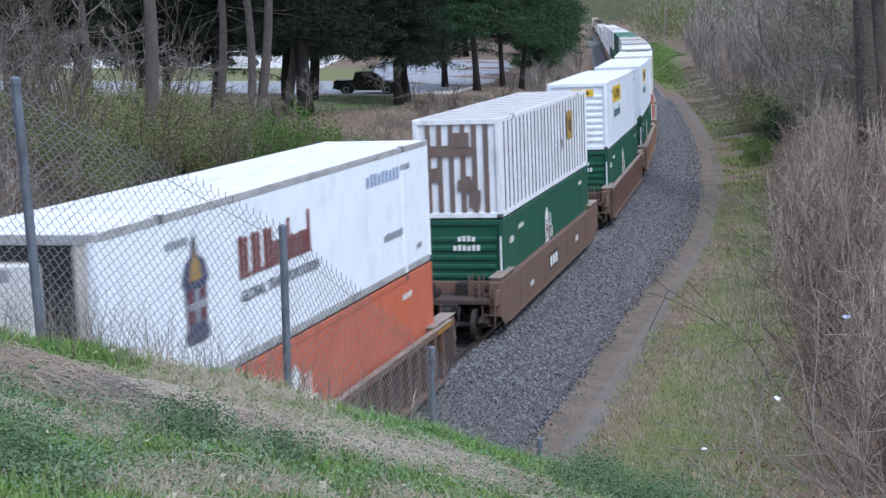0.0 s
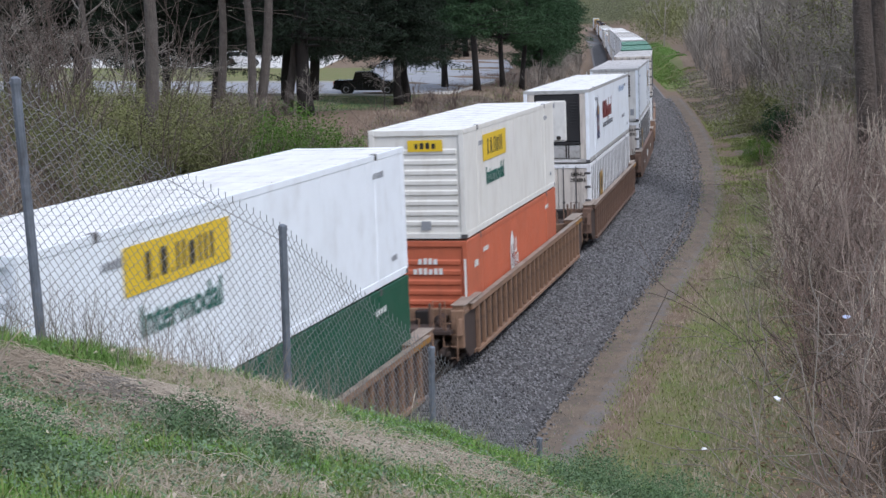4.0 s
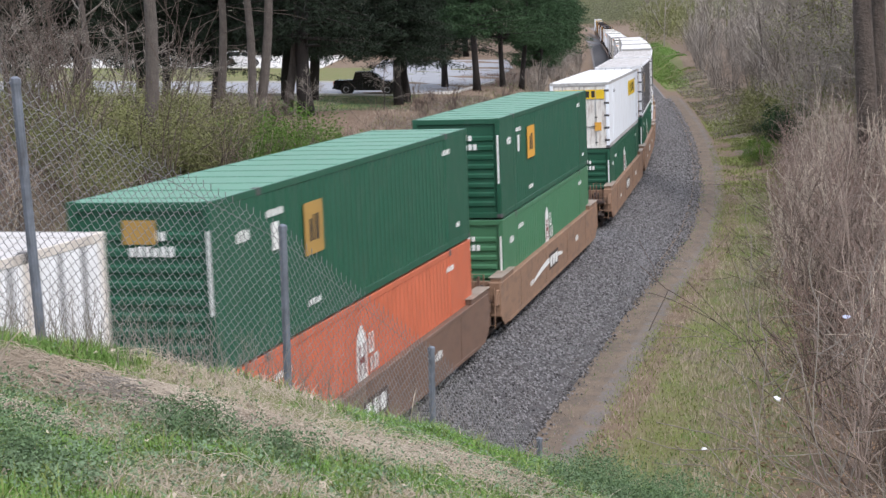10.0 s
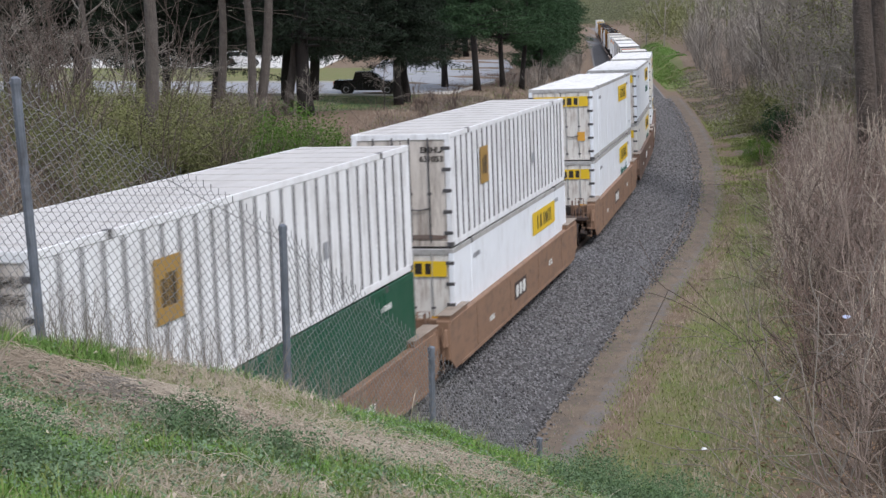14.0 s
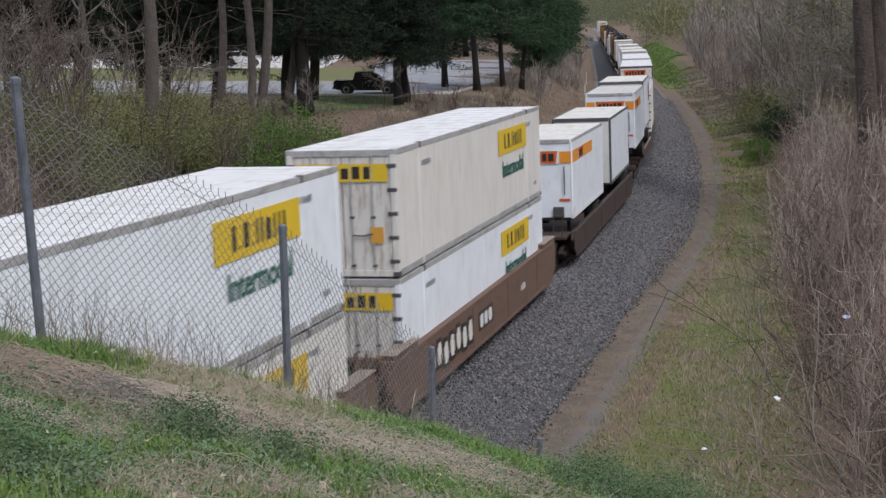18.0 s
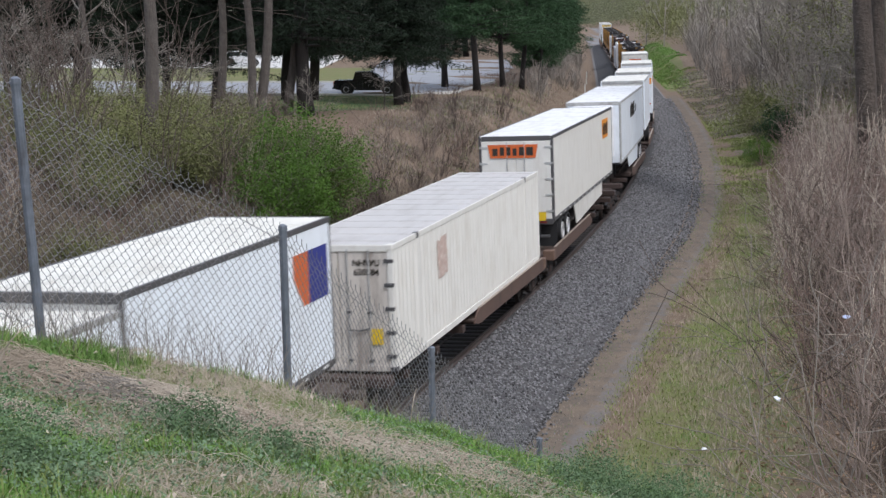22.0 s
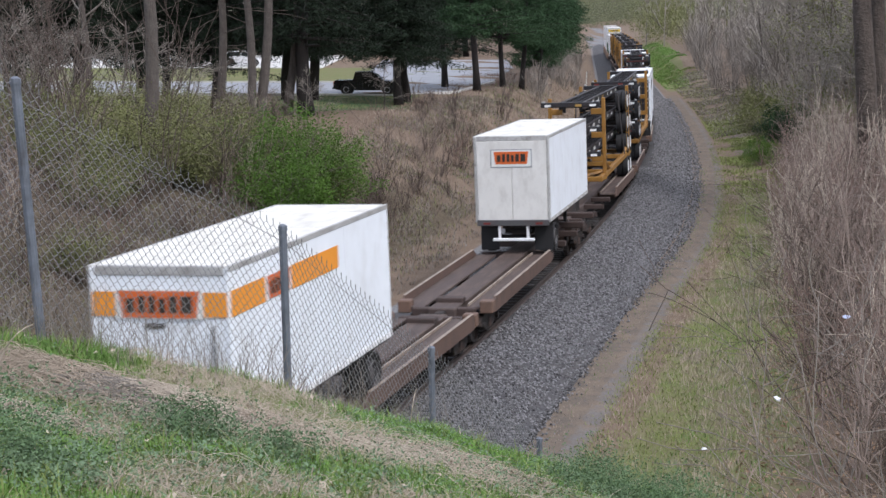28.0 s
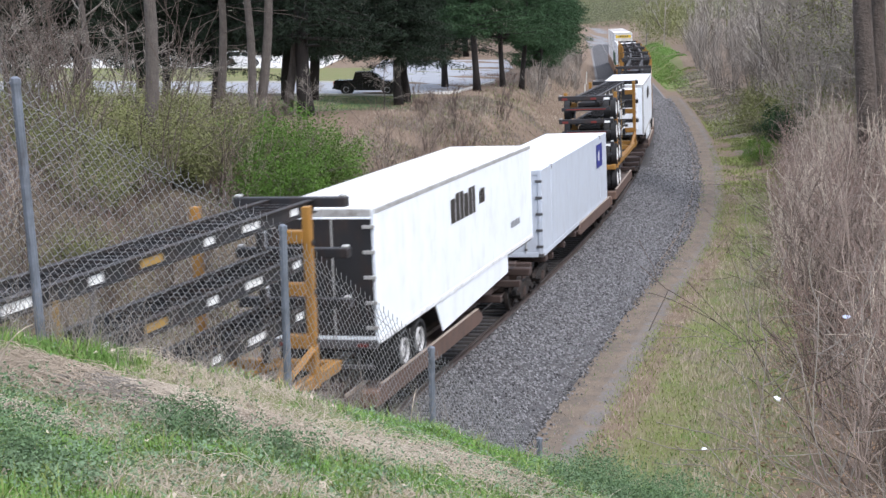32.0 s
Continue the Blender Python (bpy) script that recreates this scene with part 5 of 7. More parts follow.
aboard(copy_thing(v, train_pose(609.0, 16.15)), 609.0, 16.15)
for s, e in ((628.2, 1), (647.6, -1), (667.0, 1), (686.4, -1), (705.8, 1)):
    chassis_stack(s, 15.5, e)
aboard(copy_thing(ab, train_pose(726.0, 16.15)), 726.0, 16.15)
for s, top, low in ((747.0, "smooth_doors", "green_house"), (768.0, "posts_l", "posts_low"), (789.0, "posts_m", "smooth_doors")):
    place_car("plain_tan", s - 1.9, BL + 3.8)
    size = BL * SHORT if "short" in top else BL
    load(low, s, 0.36, size)
    load(top, s, 0.36 + BH + 0.055, size)
for ob, front, length, z in RIDES:
    MOVERS.append((ob, front, length, z))


# ---- ground ----
def zone_material():
    """Soil, leaf litter, grass, packed dirt and gravel, weighted by the sheet's cover map."""
    m = bpy.data.materials.new("ground_cover")
    m.use_nodes = True
    n, k = m.node_tree.nodes, m.node_tree.links
    b = n["Principled BSDF"]
    b.inputs["Roughness"].default_value = 0.95
    b.inputs["Specular IOR Level"].default_value = 0.1
    tc = n.new("ShaderNodeTexCoord")
    att = n.new("ShaderNodeAttribute")
    att.attribute_name = "cover"
    sep = n.new("ShaderNodeSeparateColor")
    k.new(att.outputs["Color"], sep.inputs[0])

    def noise_at(scale, detail=8, rough=0.6):
        t = n.new("ShaderNodeTexNoise")
        t.inputs["Scale"].default_value, t.inputs["Detail"].default_value, t.inputs["Roughness"].default_value = scale, detail, rough
        k.new(tc.outputs["Object"], t.inputs["Vector"])
        return t.outputs["Fac"]

    def blend(fac, a, c):
        x = n.new("ShaderNodeMix")
        x.data_type = "RGBA"
        k.new(fac, x.inputs[0])
        for s, v in ((6, a), (7, c)):
            if isinstance(v, tuple):
                x.inputs[s].default_value = (*v, 1)
            else:
                k.new(v, x.inputs[s])
        return x.outputs[2]

    def ramp(v, lo, hi):
        r = n.new("ShaderNodeMapRange")
        r.inputs["From Min"].default_value, r.inputs["From Max"].default_value = lo, hi
        k.new(v, r.inputs["Value"])
        return r.outputs[0]

    def mask(chan, amount=0.9):
        """The cover weight with a ragged edge."""
        a = n.new("ShaderNodeMath")
        a.operation = "MULTIPLY_ADD"
        k.new(noise_at(2.2), a.inputs[0])
        a.inputs[1].default_value = amount
        k.new(sep.outputs[chan], a.inputs[2])
        return ramp(a.outputs[0], 0.8, 1.1)

    litter = blend(ramp(noise_at(1.3), 0.35, 0.65), (0.18, 0.135, 0.1), (0.26, 0.2, 0.15))
    litter = blend(ramp(noise_at(26), 0.4, 0.7), litter, (0.13, 0.09, 0.065))
    grass = blend(ramp(noise_at(0.9), 0.35, 0.62), (0.2, 0.185, 0.095), (0.14, 0.185, 0.06))
    grass = blend(ramp(noise_at(22), 0.4, 0.75), grass, (0.17, 0.14, 0.09))
    dirt = blend(ramp(noise_at(1.1, 8, 0.7), 0.38, 0.62), (0.24, 0.19, 0.145), (0.15, 0.13, 0.11))
    dirt = blend(ramp(noise_at(24, 6, 0.8), 0.4, 0.75), dirt, (0.11, 0.088, 0.07))
    gravel = blend(ramp(noise_at(14, 3, 0.8), 0.3, 0.7), (0.1, 0.098, 0.1), (0.3, 0.3, 0.305))
    # dark soil whose colour also carries the shade between stems and blades
    shaded_soil = blend(ramp(noise_at(7), 0.4, 0.65), (0.075, 0.06, 0.042), (0.16, 0.13, 0.09))
    litter = blend(att.outputs["Alpha"], litter, shaded_soil)
    col = blend(mask(0), litter, grass)
    col = blend(mask(1), col, dirt)
    col = blend(mask(2, 0.5), col, gravel)
    k.new(col, b.inputs["Base Color"])
    bp = n.new("ShaderNodeBump")
    bp.inputs["Strength"].default_value, bp.inputs["Distance"].default_value = 0.7, 0.05
    k.new(noise_at(18), bp.inputs["Height"])
    k.new(bp.outputs[0], b.inputs["Normal"])
    return m


def grow(a, b, step0, rate=1.35):
    out, v, st = [], a, step0
    while v < b:
        out.append(v)
        st *= rate
        v += st
    return out + [b]


gx = np.unique(np.round(np.concatenate([np.arange(-45, -7, 0.7), np.arange(-7, 7, 0.22), np.arange(7, 50, 0.5), grow(50, 3000, 0.7), -np.array(grow(45, 3000, 0.7))]), 4))
gy = np.unique(np.round(np.concatenate([np.arange(-20, 2, 0.8), np.arange(2, 20, 0.22), np.arange(20, 120, 0.55), np.arange(120, 330, 1.2), grow(330, 3000, 1.2), -np.array(grow(20, 3000, 1.0))]), 4))
XX, YY = np.meshgrid(gx, gy)
ZZ = terrain(XX, YY)
LL = lateral(XX, YY)
ny, nx = XX.shape
idx = np.arange(ny * nx).reshape(ny, nx)
quads = np.stack([idx[:-1, :-1], idx[:-1, 1:], idx[1:, 1:], idx[1:, :-1]], -1).reshape(-1, 4)
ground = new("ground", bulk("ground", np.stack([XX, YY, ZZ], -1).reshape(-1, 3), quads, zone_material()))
tagged(ground, "railway cutting with grassy slopes, leaf litter and a dirt track", "ground", kind="structure")
for q in ground.data.polygons:
    q.use_smooth = True
RL = LL + 0.65 * smooth(74, 50, YY)
hill = ((YY < 24) & (ZZ > 0.2) & (LL > 2)).astype(float)
grass_w = np.clip(0.55 * hill + 0.6 * smooth(6.0, 7.0, RL) * smooth(11.5, 9.0, LL) * smooth(100, 85, YY) + 1.0 * smooth(4.4, 5.4, LL) * smooth(1.0, 0.0, LL - 7.6 - 0.035 * np.clip(YY - 205, 0, 200)) * smooth(188, 204, YY) * smooth(400, 360, YY) + 0.8 * smooth(-15.5, -17.5, LL) * smooth(100, 106, YY) * smooth(122, 116, YY) * smooth(4, -2, XX) + 0.75 * smooth(-17, -20, LL) * smooth(138, 140, YY) * smooth(178, 176, YY) + 0.15 * smooth(-18, -21, LL) + 0.1, 0, 1)
dirt_w = smooth(3.9, 4.4, RL) * smooth(6.2, 5.5, RL) * (1 - hill) * smooth(195, 175, YY) + 0.75 * smooth(6, 8, LL) * smooth(13, 11, LL) * smooth(92, 98, YY) * smooth(140, 125, YY) + 0.7 * np.exp(-((XX - 7.4) / 0.8) ** 2 - ((YY - 44.5) / 2.2) ** 2) + 0.6 * np.exp(-((XX - 5.6) / 0.7) ** 2 - ((YY - 33.0) / 1.2) ** 2)
rav = (smooth(-4.6, -4.0, LL) * smooth(4.3, 3.9, RL) + 0.64 * smooth(4.85, 5.3, RL) * smooth(6.3, 5.7, RL) * (YY < 180)) * (1 - hill)
# alpha: weight of the darkened soil on inner bank, hill and thicket floor
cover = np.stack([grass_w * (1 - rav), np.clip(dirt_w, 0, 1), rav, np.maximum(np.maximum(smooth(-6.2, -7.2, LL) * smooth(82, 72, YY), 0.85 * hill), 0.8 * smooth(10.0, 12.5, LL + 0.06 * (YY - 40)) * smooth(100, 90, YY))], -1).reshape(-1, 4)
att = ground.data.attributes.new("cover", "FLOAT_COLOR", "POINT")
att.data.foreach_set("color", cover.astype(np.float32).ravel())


def ribbon(name, s0, s1, step, profile, material):
    """A strip along the track with a cross-section of (lateral, z), leaning with the track's cant."""
    ss = np.arange(s0, s1 + step, step)
    rows = []
    for s in ss:
        for l, z in profile:
            rows.append(track_point(s, l, z + math.tan(radians(CANT)) * l))
    k = len(profile)
    f = [(i * k + j, i * k + j + 1, i * k + k + j + 1, i * k + k + j) for i in range(len(ss) - 1) for j in range(k - 1)]
    return new(name, bulk(name, rows, f, material))


ballast_mat = mat("ballast_bed", (0.095, 0.093, 0.096), 0.9, var=0.45, scale=5, bump=0.6, bscale=17, dirt=(0.12, 0.1, 0.085), dirt_amount=0.5, dirt_scale=(0.25, 0.25, 0.25))
bed = ribbon("ballast_bed", -90, 420, 2.0, [(-4.4, -0.8), (-3.2, -0.6), (-1.7, -0.13), (-0.9, -0.13), (-0.84, -0.185), (0.8, -0.185), (0.84, -0.13), (1.7, -0.13), (2.9, -0.62), (4.1, -1.14)], ballast_mat)
tagged(bed, "grey crushed-stone ballast bed under the track", "ballast", kind="structure")
for side in (-1, 1):
    c0 = side * 0.753
    prof = [(c0 - 0.07, -0.16), (c0 - 0.07, -0.145), (c0 - 0.012, -0.12), (c0 - 0.012, -0.045), (c0 - 0.035, -0.035), (c0 - 0.035, 0), (c0 + 0.035, 0), (c0 + 0.035, -0.035), (c0 + 0.012, -0.045), (c0 + 0.012, -0.12), (c0 + 0.07, -0.145), (c0 + 0.07, -0.16)]
    tagged(ribbon("rail", -90, 420, 2.0, prof, RAIL), "worn steel rail with a bright head on timber ties", "rail", kind="structure")
ties = Geo()
for i in range(260):
    s = -30 + i * 0.53
    x, y, _ = track_point(s, 0)
    m = pose(x, y, 0, 0, 0, -math.degrees(np.interp(s, TS, TH))) @ pose(0, 0, 0, 0, -CANT, 0)
    g = Geo().box(-1.3, 1.3, -0.115, 0.115, -0.33, -0.162)
    ties.add([m @ Vector(p) for p in g.v], g.f)
tagged(new("railway_ties", ties.mesh("railway_ties", TIE)), "dark timber ties bedded in ballast", "ties", kind="stuff")

rng = np.random.default_rng(7)


def scatter_stones(name, n, s0, s1, l0, l1, zfun, size, material, label):
    s, u = rng.uniform(s0, s1, n), rng.random(n)
    l = l0 + (l1 - (0.75 * smooth(42, 18, s) if l0 > 0 else 0) - l0) * u + np.abs(rng.normal(0, 0.16, n)) * (u > 0.9) * (l0 > 0)
    h = np.interp(s, TS, TH)
    x = np.interp(s, TS, TX) + np.cos(h) * l
    y = np.interp(s, TS, TY) - np.sin(h) * l
    z = zfun(l) + rng.uniform(-0.01, 0.02, n)
    base = np.array([(1, 0, 0), (0, 1, 0), (-1, 0, 0), (0, -1, 0), (0, 0, 1), (0, 0, -1)], float)
    tri = np.array([(0, 1, 4), (1, 2, 4), (2, 3, 4), (3, 0, 4), (1, 0, 5), (2, 1, 5), (3, 2, 5), (0, 3, 5)])
    r = rng.uniform(size * 0.55, size * 1.3, (n, 1, 1)) * rng.uniform(0.6, 1.3, (n, 6, 1))
    a = rng.uniform(0, 6.28, n)
    rot = np.stack([np.stack([np.cos(a), -np.sin(a), 0 * a], -1), np.stack([np.sin(a), np.cos(a), 0 * a], -1), np.stack([0 * a, 0 * a, 0 * a + 0.8], -1)], 1)
    v = np.einsum("nij,kj->nki", rot, base) * r + np.stack([x, y, z], -1)[:, None, :]
    f = tri[None] + (np.arange(n) * 6)[:, None, None]
    return tagged(new(name, bulk(name, v.reshape(-1, 3), f.reshape(-1, 3), material)), label, "stones", kind="stuff")


def bed_z(l):
    return np.interp(l, [-4.4, -3.2, -1.7, 1.7, 2.9, 3.62, 4.6], [-0.8, -0.6, -0.13, -0.13, -0.62, -0.94, -1.0]) + math.tan(radians(CANT)) * l


def island_stone(name, lo, hi):
    """Crushed stone whose pieces differ from one another."""
    m = mat(name, hi, 0.9, var=0.25, scale=9, bump=0.1)
    n, k = m.node_tree.nodes, m.node_tree.links
    geo = n.new("ShaderNodeNewGeometry")
    mix = n.new("ShaderNodeMix")
    mix.data_type = "RGBA"
    k.new(geo.outputs["Random Per Island"], mix.inputs[0])
    mix.inputs[6].default_value, mix.inputs[7].default_value = (*lo, 1), (*hi, 1)
    for x in n:
        if x.type == "MIX" and x.blend_type == "MULTIPLY":
            k.new(mix.outputs[2], x.inputs[6])
    return m


BALLASTSTONE = island_stone("broken_ballast_stone", (0.04, 0.039, 0.04), (0.265, 0.262, 0.268))
scatter_stones("ballast_stones", 47000, -6, 62, 0.86, 4.4, bed_z, 0.042, BALLASTSTONE, "loose grey ballast stones on the shoulder")
scatter_stones("ballast_stones", 9000, 20, 150, -4.2, -1.4, bed_z, 0.055, BALLASTSTONE, "loose grey ballast stones on the shoulder")
scatter_stones("ballast_stones", 16000, 61, 150, 1.35, 4.3, bed_z, 0.058, BALLASTSTONE, "loose grey ballast stones on the shoulder")


# ---- parking lots and lawn on the plateau ----
def sheet(name, outline, z, material, label, category):
    g = Geo().prism(outline, z - 0.25, z, "z")
    return tagged(new(name, g.mesh(name, material)), label, category, kind="structure")


sheet("road", [(-120, 118.5), (-30, 119), (-11, 118.5), (-3.5, 117), (0.8, 122), (4.4, 140), (8.0, 175), (8.6, 205), (-8, 205), (-8, 139), (-30, 139), (-120, 141)], PLATEAU + 0.06, ASPHALT, "pale asphalt road and parking lot behind the trees", "parking lot")
sheet("pavement", [(-120, 176), (-14, 176), (-14, 225), (-120, 225)], PLATEAU + 0.08, CONCRETE, "bright concrete lot beyond the lawn", "pavement")
kerb = Geo()
for (xa, ya), (xb, yb) in (((-60, 118.6), (-11, 118.2)), ((-11, 118.2), (-3.5, 116.7)), ((-3.5, 116.7), (1.1, 121.8)), ((1.1, 121.8), (4.7, 140)), ((-60, 139.2), (-8.2, 139.2))):
    d = Vector((xb - xa, yb - ya, 0)).normalized()
    nn = Vector((-d.y, d.x, 0)) * 0.09
    pts = [(xa - nn.x, ya - nn.y), (xb - nn.x, yb - nn.y), (xb + nn.x, yb + nn.y), (xa + nn.x, ya + nn.y)]
    kerb.prism(pts, PLATEAU - 0.1, PLATEAU + 0.19, "z")
tagged(new("kerb", kerb.mesh("kerb", CONCRETE)), "pale concrete kerb along the lot", "kerb", kind="structure")


# ---- plants ----
def tubes(segs, sides=3, least=0.0):
    """Tapered twigs from rows of p0, p1, r0, r1."""
    S = np.asarray(segs, float)
    p0, p1, r0, r1 = S[:, :3], S[:, 3:6], np.maximum(S[:, 6], least), np.maximum(S[:, 7], least)
    d = p1 - p0
    d /= np.linalg.norm(d, axis=1, keepdims=True) + 1e-9
    ref = np.where(np.abs(d[:, 2:3]) < 0.9, np.array([[0, 0, 1.0]]), np.array([[1.0, 0, 0]]))
    a = np.cross(d, ref)
    a /= np.linalg.norm(a, axis=1, keepdims=True) + 1e-9
    b = np.cross(d, a)
    ang = 2 * np.pi * np.arange(sides) / sides
    ring = a[:, None, :] * np.cos(ang)[None, :, None] + b[:, None, :] * np.sin(ang)[None, :, None]
    v = np.concatenate([p0[:, None] + ring * r0[:, None, None], p1[:, None] + ring * r1[:, None, None]], 1)
    j = np.arange(sides)
    q = np.stack([j, (j + 1) % sides, sides + (j + 1) % sides, sides + j], -1)[: sides if sides > 2 else 1]
    f = q[None] + (np.arange(len(S)) * 2 * sides)[:, None, None]
    return v.reshape(-1, 3), f.reshape(-1, 4)


def branch(r, segs, p, d, length, rad, level, spread, droop, kids, tips=None, steps=4):
    """A crooked limb with its side limbs."""
    p = np.array(p, float)
    step = length / steps
    for i in range(steps):
        d = d + r.normal(0, 0.13, 3) + np.array([0, 0, droop])
        d = d / np.linalg.norm(d)
        q = p + d * step
        ra, rb = rad * (1 - 0.75 * i / steps), rad * (1 - 0.75 * (i + 1) / steps)
        segs.append((*p, *q, ra, rb))
        if level > 0 and i >= (1 if level > 1 else 0):
            for _ in range(kids[level - 1]):
                e = d + r.normal(0, spread, 3)
                e = e / np.linalg.norm(e)
                branch(r, segs, p + d * step * r.uniform(0.2, 1), e, length * r.uniform(0.35, 0.62), rb * 0.6, level - 1, spread, droop, kids, tips, max(2, steps - 1))
        p = q
    if tips is not None and level == 0:
        tips.append(p)


def leaves_at(r, pts, size, per, jitter, hang=0.0, slim=0.45):
    """Small leaf blades near points: two triangles each."""
    pts = np.repeat(np.asarray(pts, float), per, 0)
    n = len(pts)
    c = pts + r.normal(0, jitter, (n, 3))
    u = r.normal(0, 1, (n, 3))
    u[:, 2] = u[:, 2] * 0.6 - hang
    u /= np.linalg.norm(u, axis=1, keepdims=True)
    w = np.cross(u, r.normal(0, 1, (n, 3)))
    w /= np.linalg.norm(w, axis=1, keepdims=True)
    s = r.uniform(0.6, 1.4, (n, 1)) * size
    v = np.stack([c - u * s, c + w * s * slim, c + u * s, c - w * s * slim], 1)
    f = np.array([[0, 1, 2, 3]])[None] + (np.arange(n) * 4)[:, None, None]
    return v.reshape(-1, 3), f.reshape(-1, 4)


def bush_mesh(seed, height, stems, lean, rad, kids=(2, 1), spread=0.45, least=0.007, depth=2, sides=3):
    """Points and faces of a leafless shrub."""
    r = np.random.default_rng(seed)
    segs = []
    for i in range(stems):
        a = r.uniform(0, 6.28)
        d = np.array([math.cos(a) * lean * r.uniform(0.1, 1), math.sin(a) * lean * r.uniform(0.1, 1), 1.0])
        b = np.array([math.cos(a), math.sin(a), 0]) * r.uniform(0, 0.6)
        b[2] = -0.15
        branch(r, segs, b, d / np.linalg.norm(d), height * r.uniform(0.6, 1.05), rad * r.uniform(0.6, 1.2), depth, spread, 0.03, kids, None, 5)
    return tubes(segs, sides, least)


def joined(name, pieces, material, label, category):
    """Many plants that nobody could count, as one mesh: rows of points, faces and pose."""
    vs, fs, o = [], [], 0
    for v, f, m in pieces:
        a = np.array(m)
        vs.append(v @ a[:3, :3].T + a[:3, 3])
        fs.append(f + o)
        o += len(v)
    return tagged(new(name, bulk(name, np.concatenate(vs), np.concatenate(fs), material)), label, category, kind="stuff")


def plant(name, parts, label, category, group, m):
    ob = thing(name, label, category, group)
    ob.matrix_world = m
    for nm, me in parts:
        part(nm, me, None, ob)
    return ob


def put(x, y, turn=0.0, size=1.0, dz=0.0):
    return Matrix.Translation((x, y, ground_at(x, y) + dz)) @ Matrix.Rotation(turn, 4, "Z") @ Matrix.Scale(size, 4)


SHRUBS = [bush_mesh(11 + i, 3.4, 8, 0.5, 0.021, (1, 1), 0.48) for i in range(5)]
SHRUBPAINT = (TWIGRED, TWIGWARM, TWIGDARK, TWIGPALE, TWIGWARM)
BUSHES = [bulk("bare_stems", v, f, m) for (v, f), m in zip(SHRUBS, SHRUBPAINT)]
TALLBUSH = [bulk("bare_stems", *bush_mesh(31 + i, 4.6, 5, 0.5, 0.028, (1, 1), 0.5, 0.008), (TWIGWARM, TWIG, TWIGDARK, TWIGDARK)[i]) for i in range(4)]
LOWBRUSH = [bush_mesh(41 + i, 2.6, 9, 0.55, 0.02, (2,), 0.55, 0.015, 1, 2) for i in range(3)]
FARBRUSH = [bush_mesh(45 + i, 5.0, 11, 0.4, 0.03, (2,), 0.5, 0.015, 1, 2) for i in range(3)]


def at_side(y, lat):
    """World x at that y for a lateral offset from the track."""
    h = np.interp(y, TY, TH)
    return float(np.interp(y, TY, TX) + lat / np.cos(h))


def bush(x, y, i, size, label, group, tall=False):
    me = TALLBUSH[i % 2 + (2 if x < 0 else 0)] if tall else BUSHES[i % 5]
    ob = tagged(new("bare_shrub", me), label, "shrub", group)
    ob.matrix_world = put(x, y, random.uniform(0, 6.28), size)
    return ob


# thicket on the outer bank
n = 0
while n < 170:
    y = random.uniform(24, 96)
    lat = max(9.0, 12.0 - (y - 25) * 0.13) + random.random() ** 1.2 * (6 + y * 0.13) + max(0, (y - 60) * 0.05)
    x = at_side(y, lat)
    if x / y < 0.33:
        bush(x, y, n, random.uniform(0.75, 1.2), "leafless reddish-grey shrub with many upright stems", "thicket on the outer bank")
        n += 1
# larger shrubs near the foot of the hill
for x, y, s in ((5.0, 20.5, 0.8), (5.9, 20.0, 1.0), (6.6, 22.5, 1.0), (6.2, 17.6, 0.9), (7.4, 25.5, 1.1), (7.9, 29.5, 1.05), (8.4, 33.0, 1.0), (6.9, 19.6, 1.1)):
    bush(x, y, int(x * 10), s, "tall leafless shrub with long arching grey branches", "thicket on the outer bank", True)
low = []
for i in range(120):
    y = random.uniform(25, 95)
    x = at_side(y, max(9.4, 12.6 - (y - 25) * 0.14) + random.random() ** 1.5 * (5 + y * 0.1))
    low.append((*LOWBRUSH[i % 3], put(x, y, i, random.uniform(0.4, 0.9))))
joined("undergrowth", low, TWIGDARK, "tangled low bare undergrowth of the thicket", "undergrowth")
# brush on the inner bank
for i in range(150):
    y = random.uniform(34, 100)
    lat = -random.uniform(9.5, 25)
    if y > 76 and (lat > -17 and i % 3 or -0.108 < at_side(y, lat) / y < -0.02):
        continue
    bush(at_side(y, lat), y, 2 if y < 76 and i % 3 else i, random.uniform(0.4, 0.7) if y > 76 else random.uniform(0.5, 0.95), "leafless brown brush on the cutting slope", "brush on the inner bank")
for x, y, s in ((-15.5, 60, 1.5), (-17.5, 64, 1.6), (-13.2, 57, 1.3), (-16.4, 69, 1.7), (-11.2, 59, 1.2), (-19, 73, 1.7), (-14.5, 73, 1.6), (-9.2, 61, 1.0), (-6.2, 63, 0.9), (-3.2, 71, 0.9)):
    bush(x, y, int(x * 10), s, "tall bare sapling clump on the inner bank", "brush on the inner bank", True)
low = []
for i in range(420):
    y = random.uniform(34, 112)
    lat = -random.uniform(8.2, 27) if y < 80 else -random.uniform(9, 22)
    if y > 76 and (lat > -17 and i % 2 or -0.108 < at_side(y, lat) / y < -0.02):
        continue
    low.append((*LOWBRUSH[i % 3], put(at_side(y, lat), y, i, random.uniform(0.3, 0.75))))
bank = []
for i in range(70):
    y = random.uniform(118, 260)
    bank.append((*LOWBRUSH[i % 3], put(at_side(y, -random.uniform(6.5, 11.5)), y, i, random.uniform(0.5, 1.1))))
joined("undergrowth", bank, TWIG, "bare brush along the foot of the far bank", "undergrowth")
joined("undergrowth", low, TWIGDARK, "tangled brown undergrowth on the cutting slope", "undergrowth")


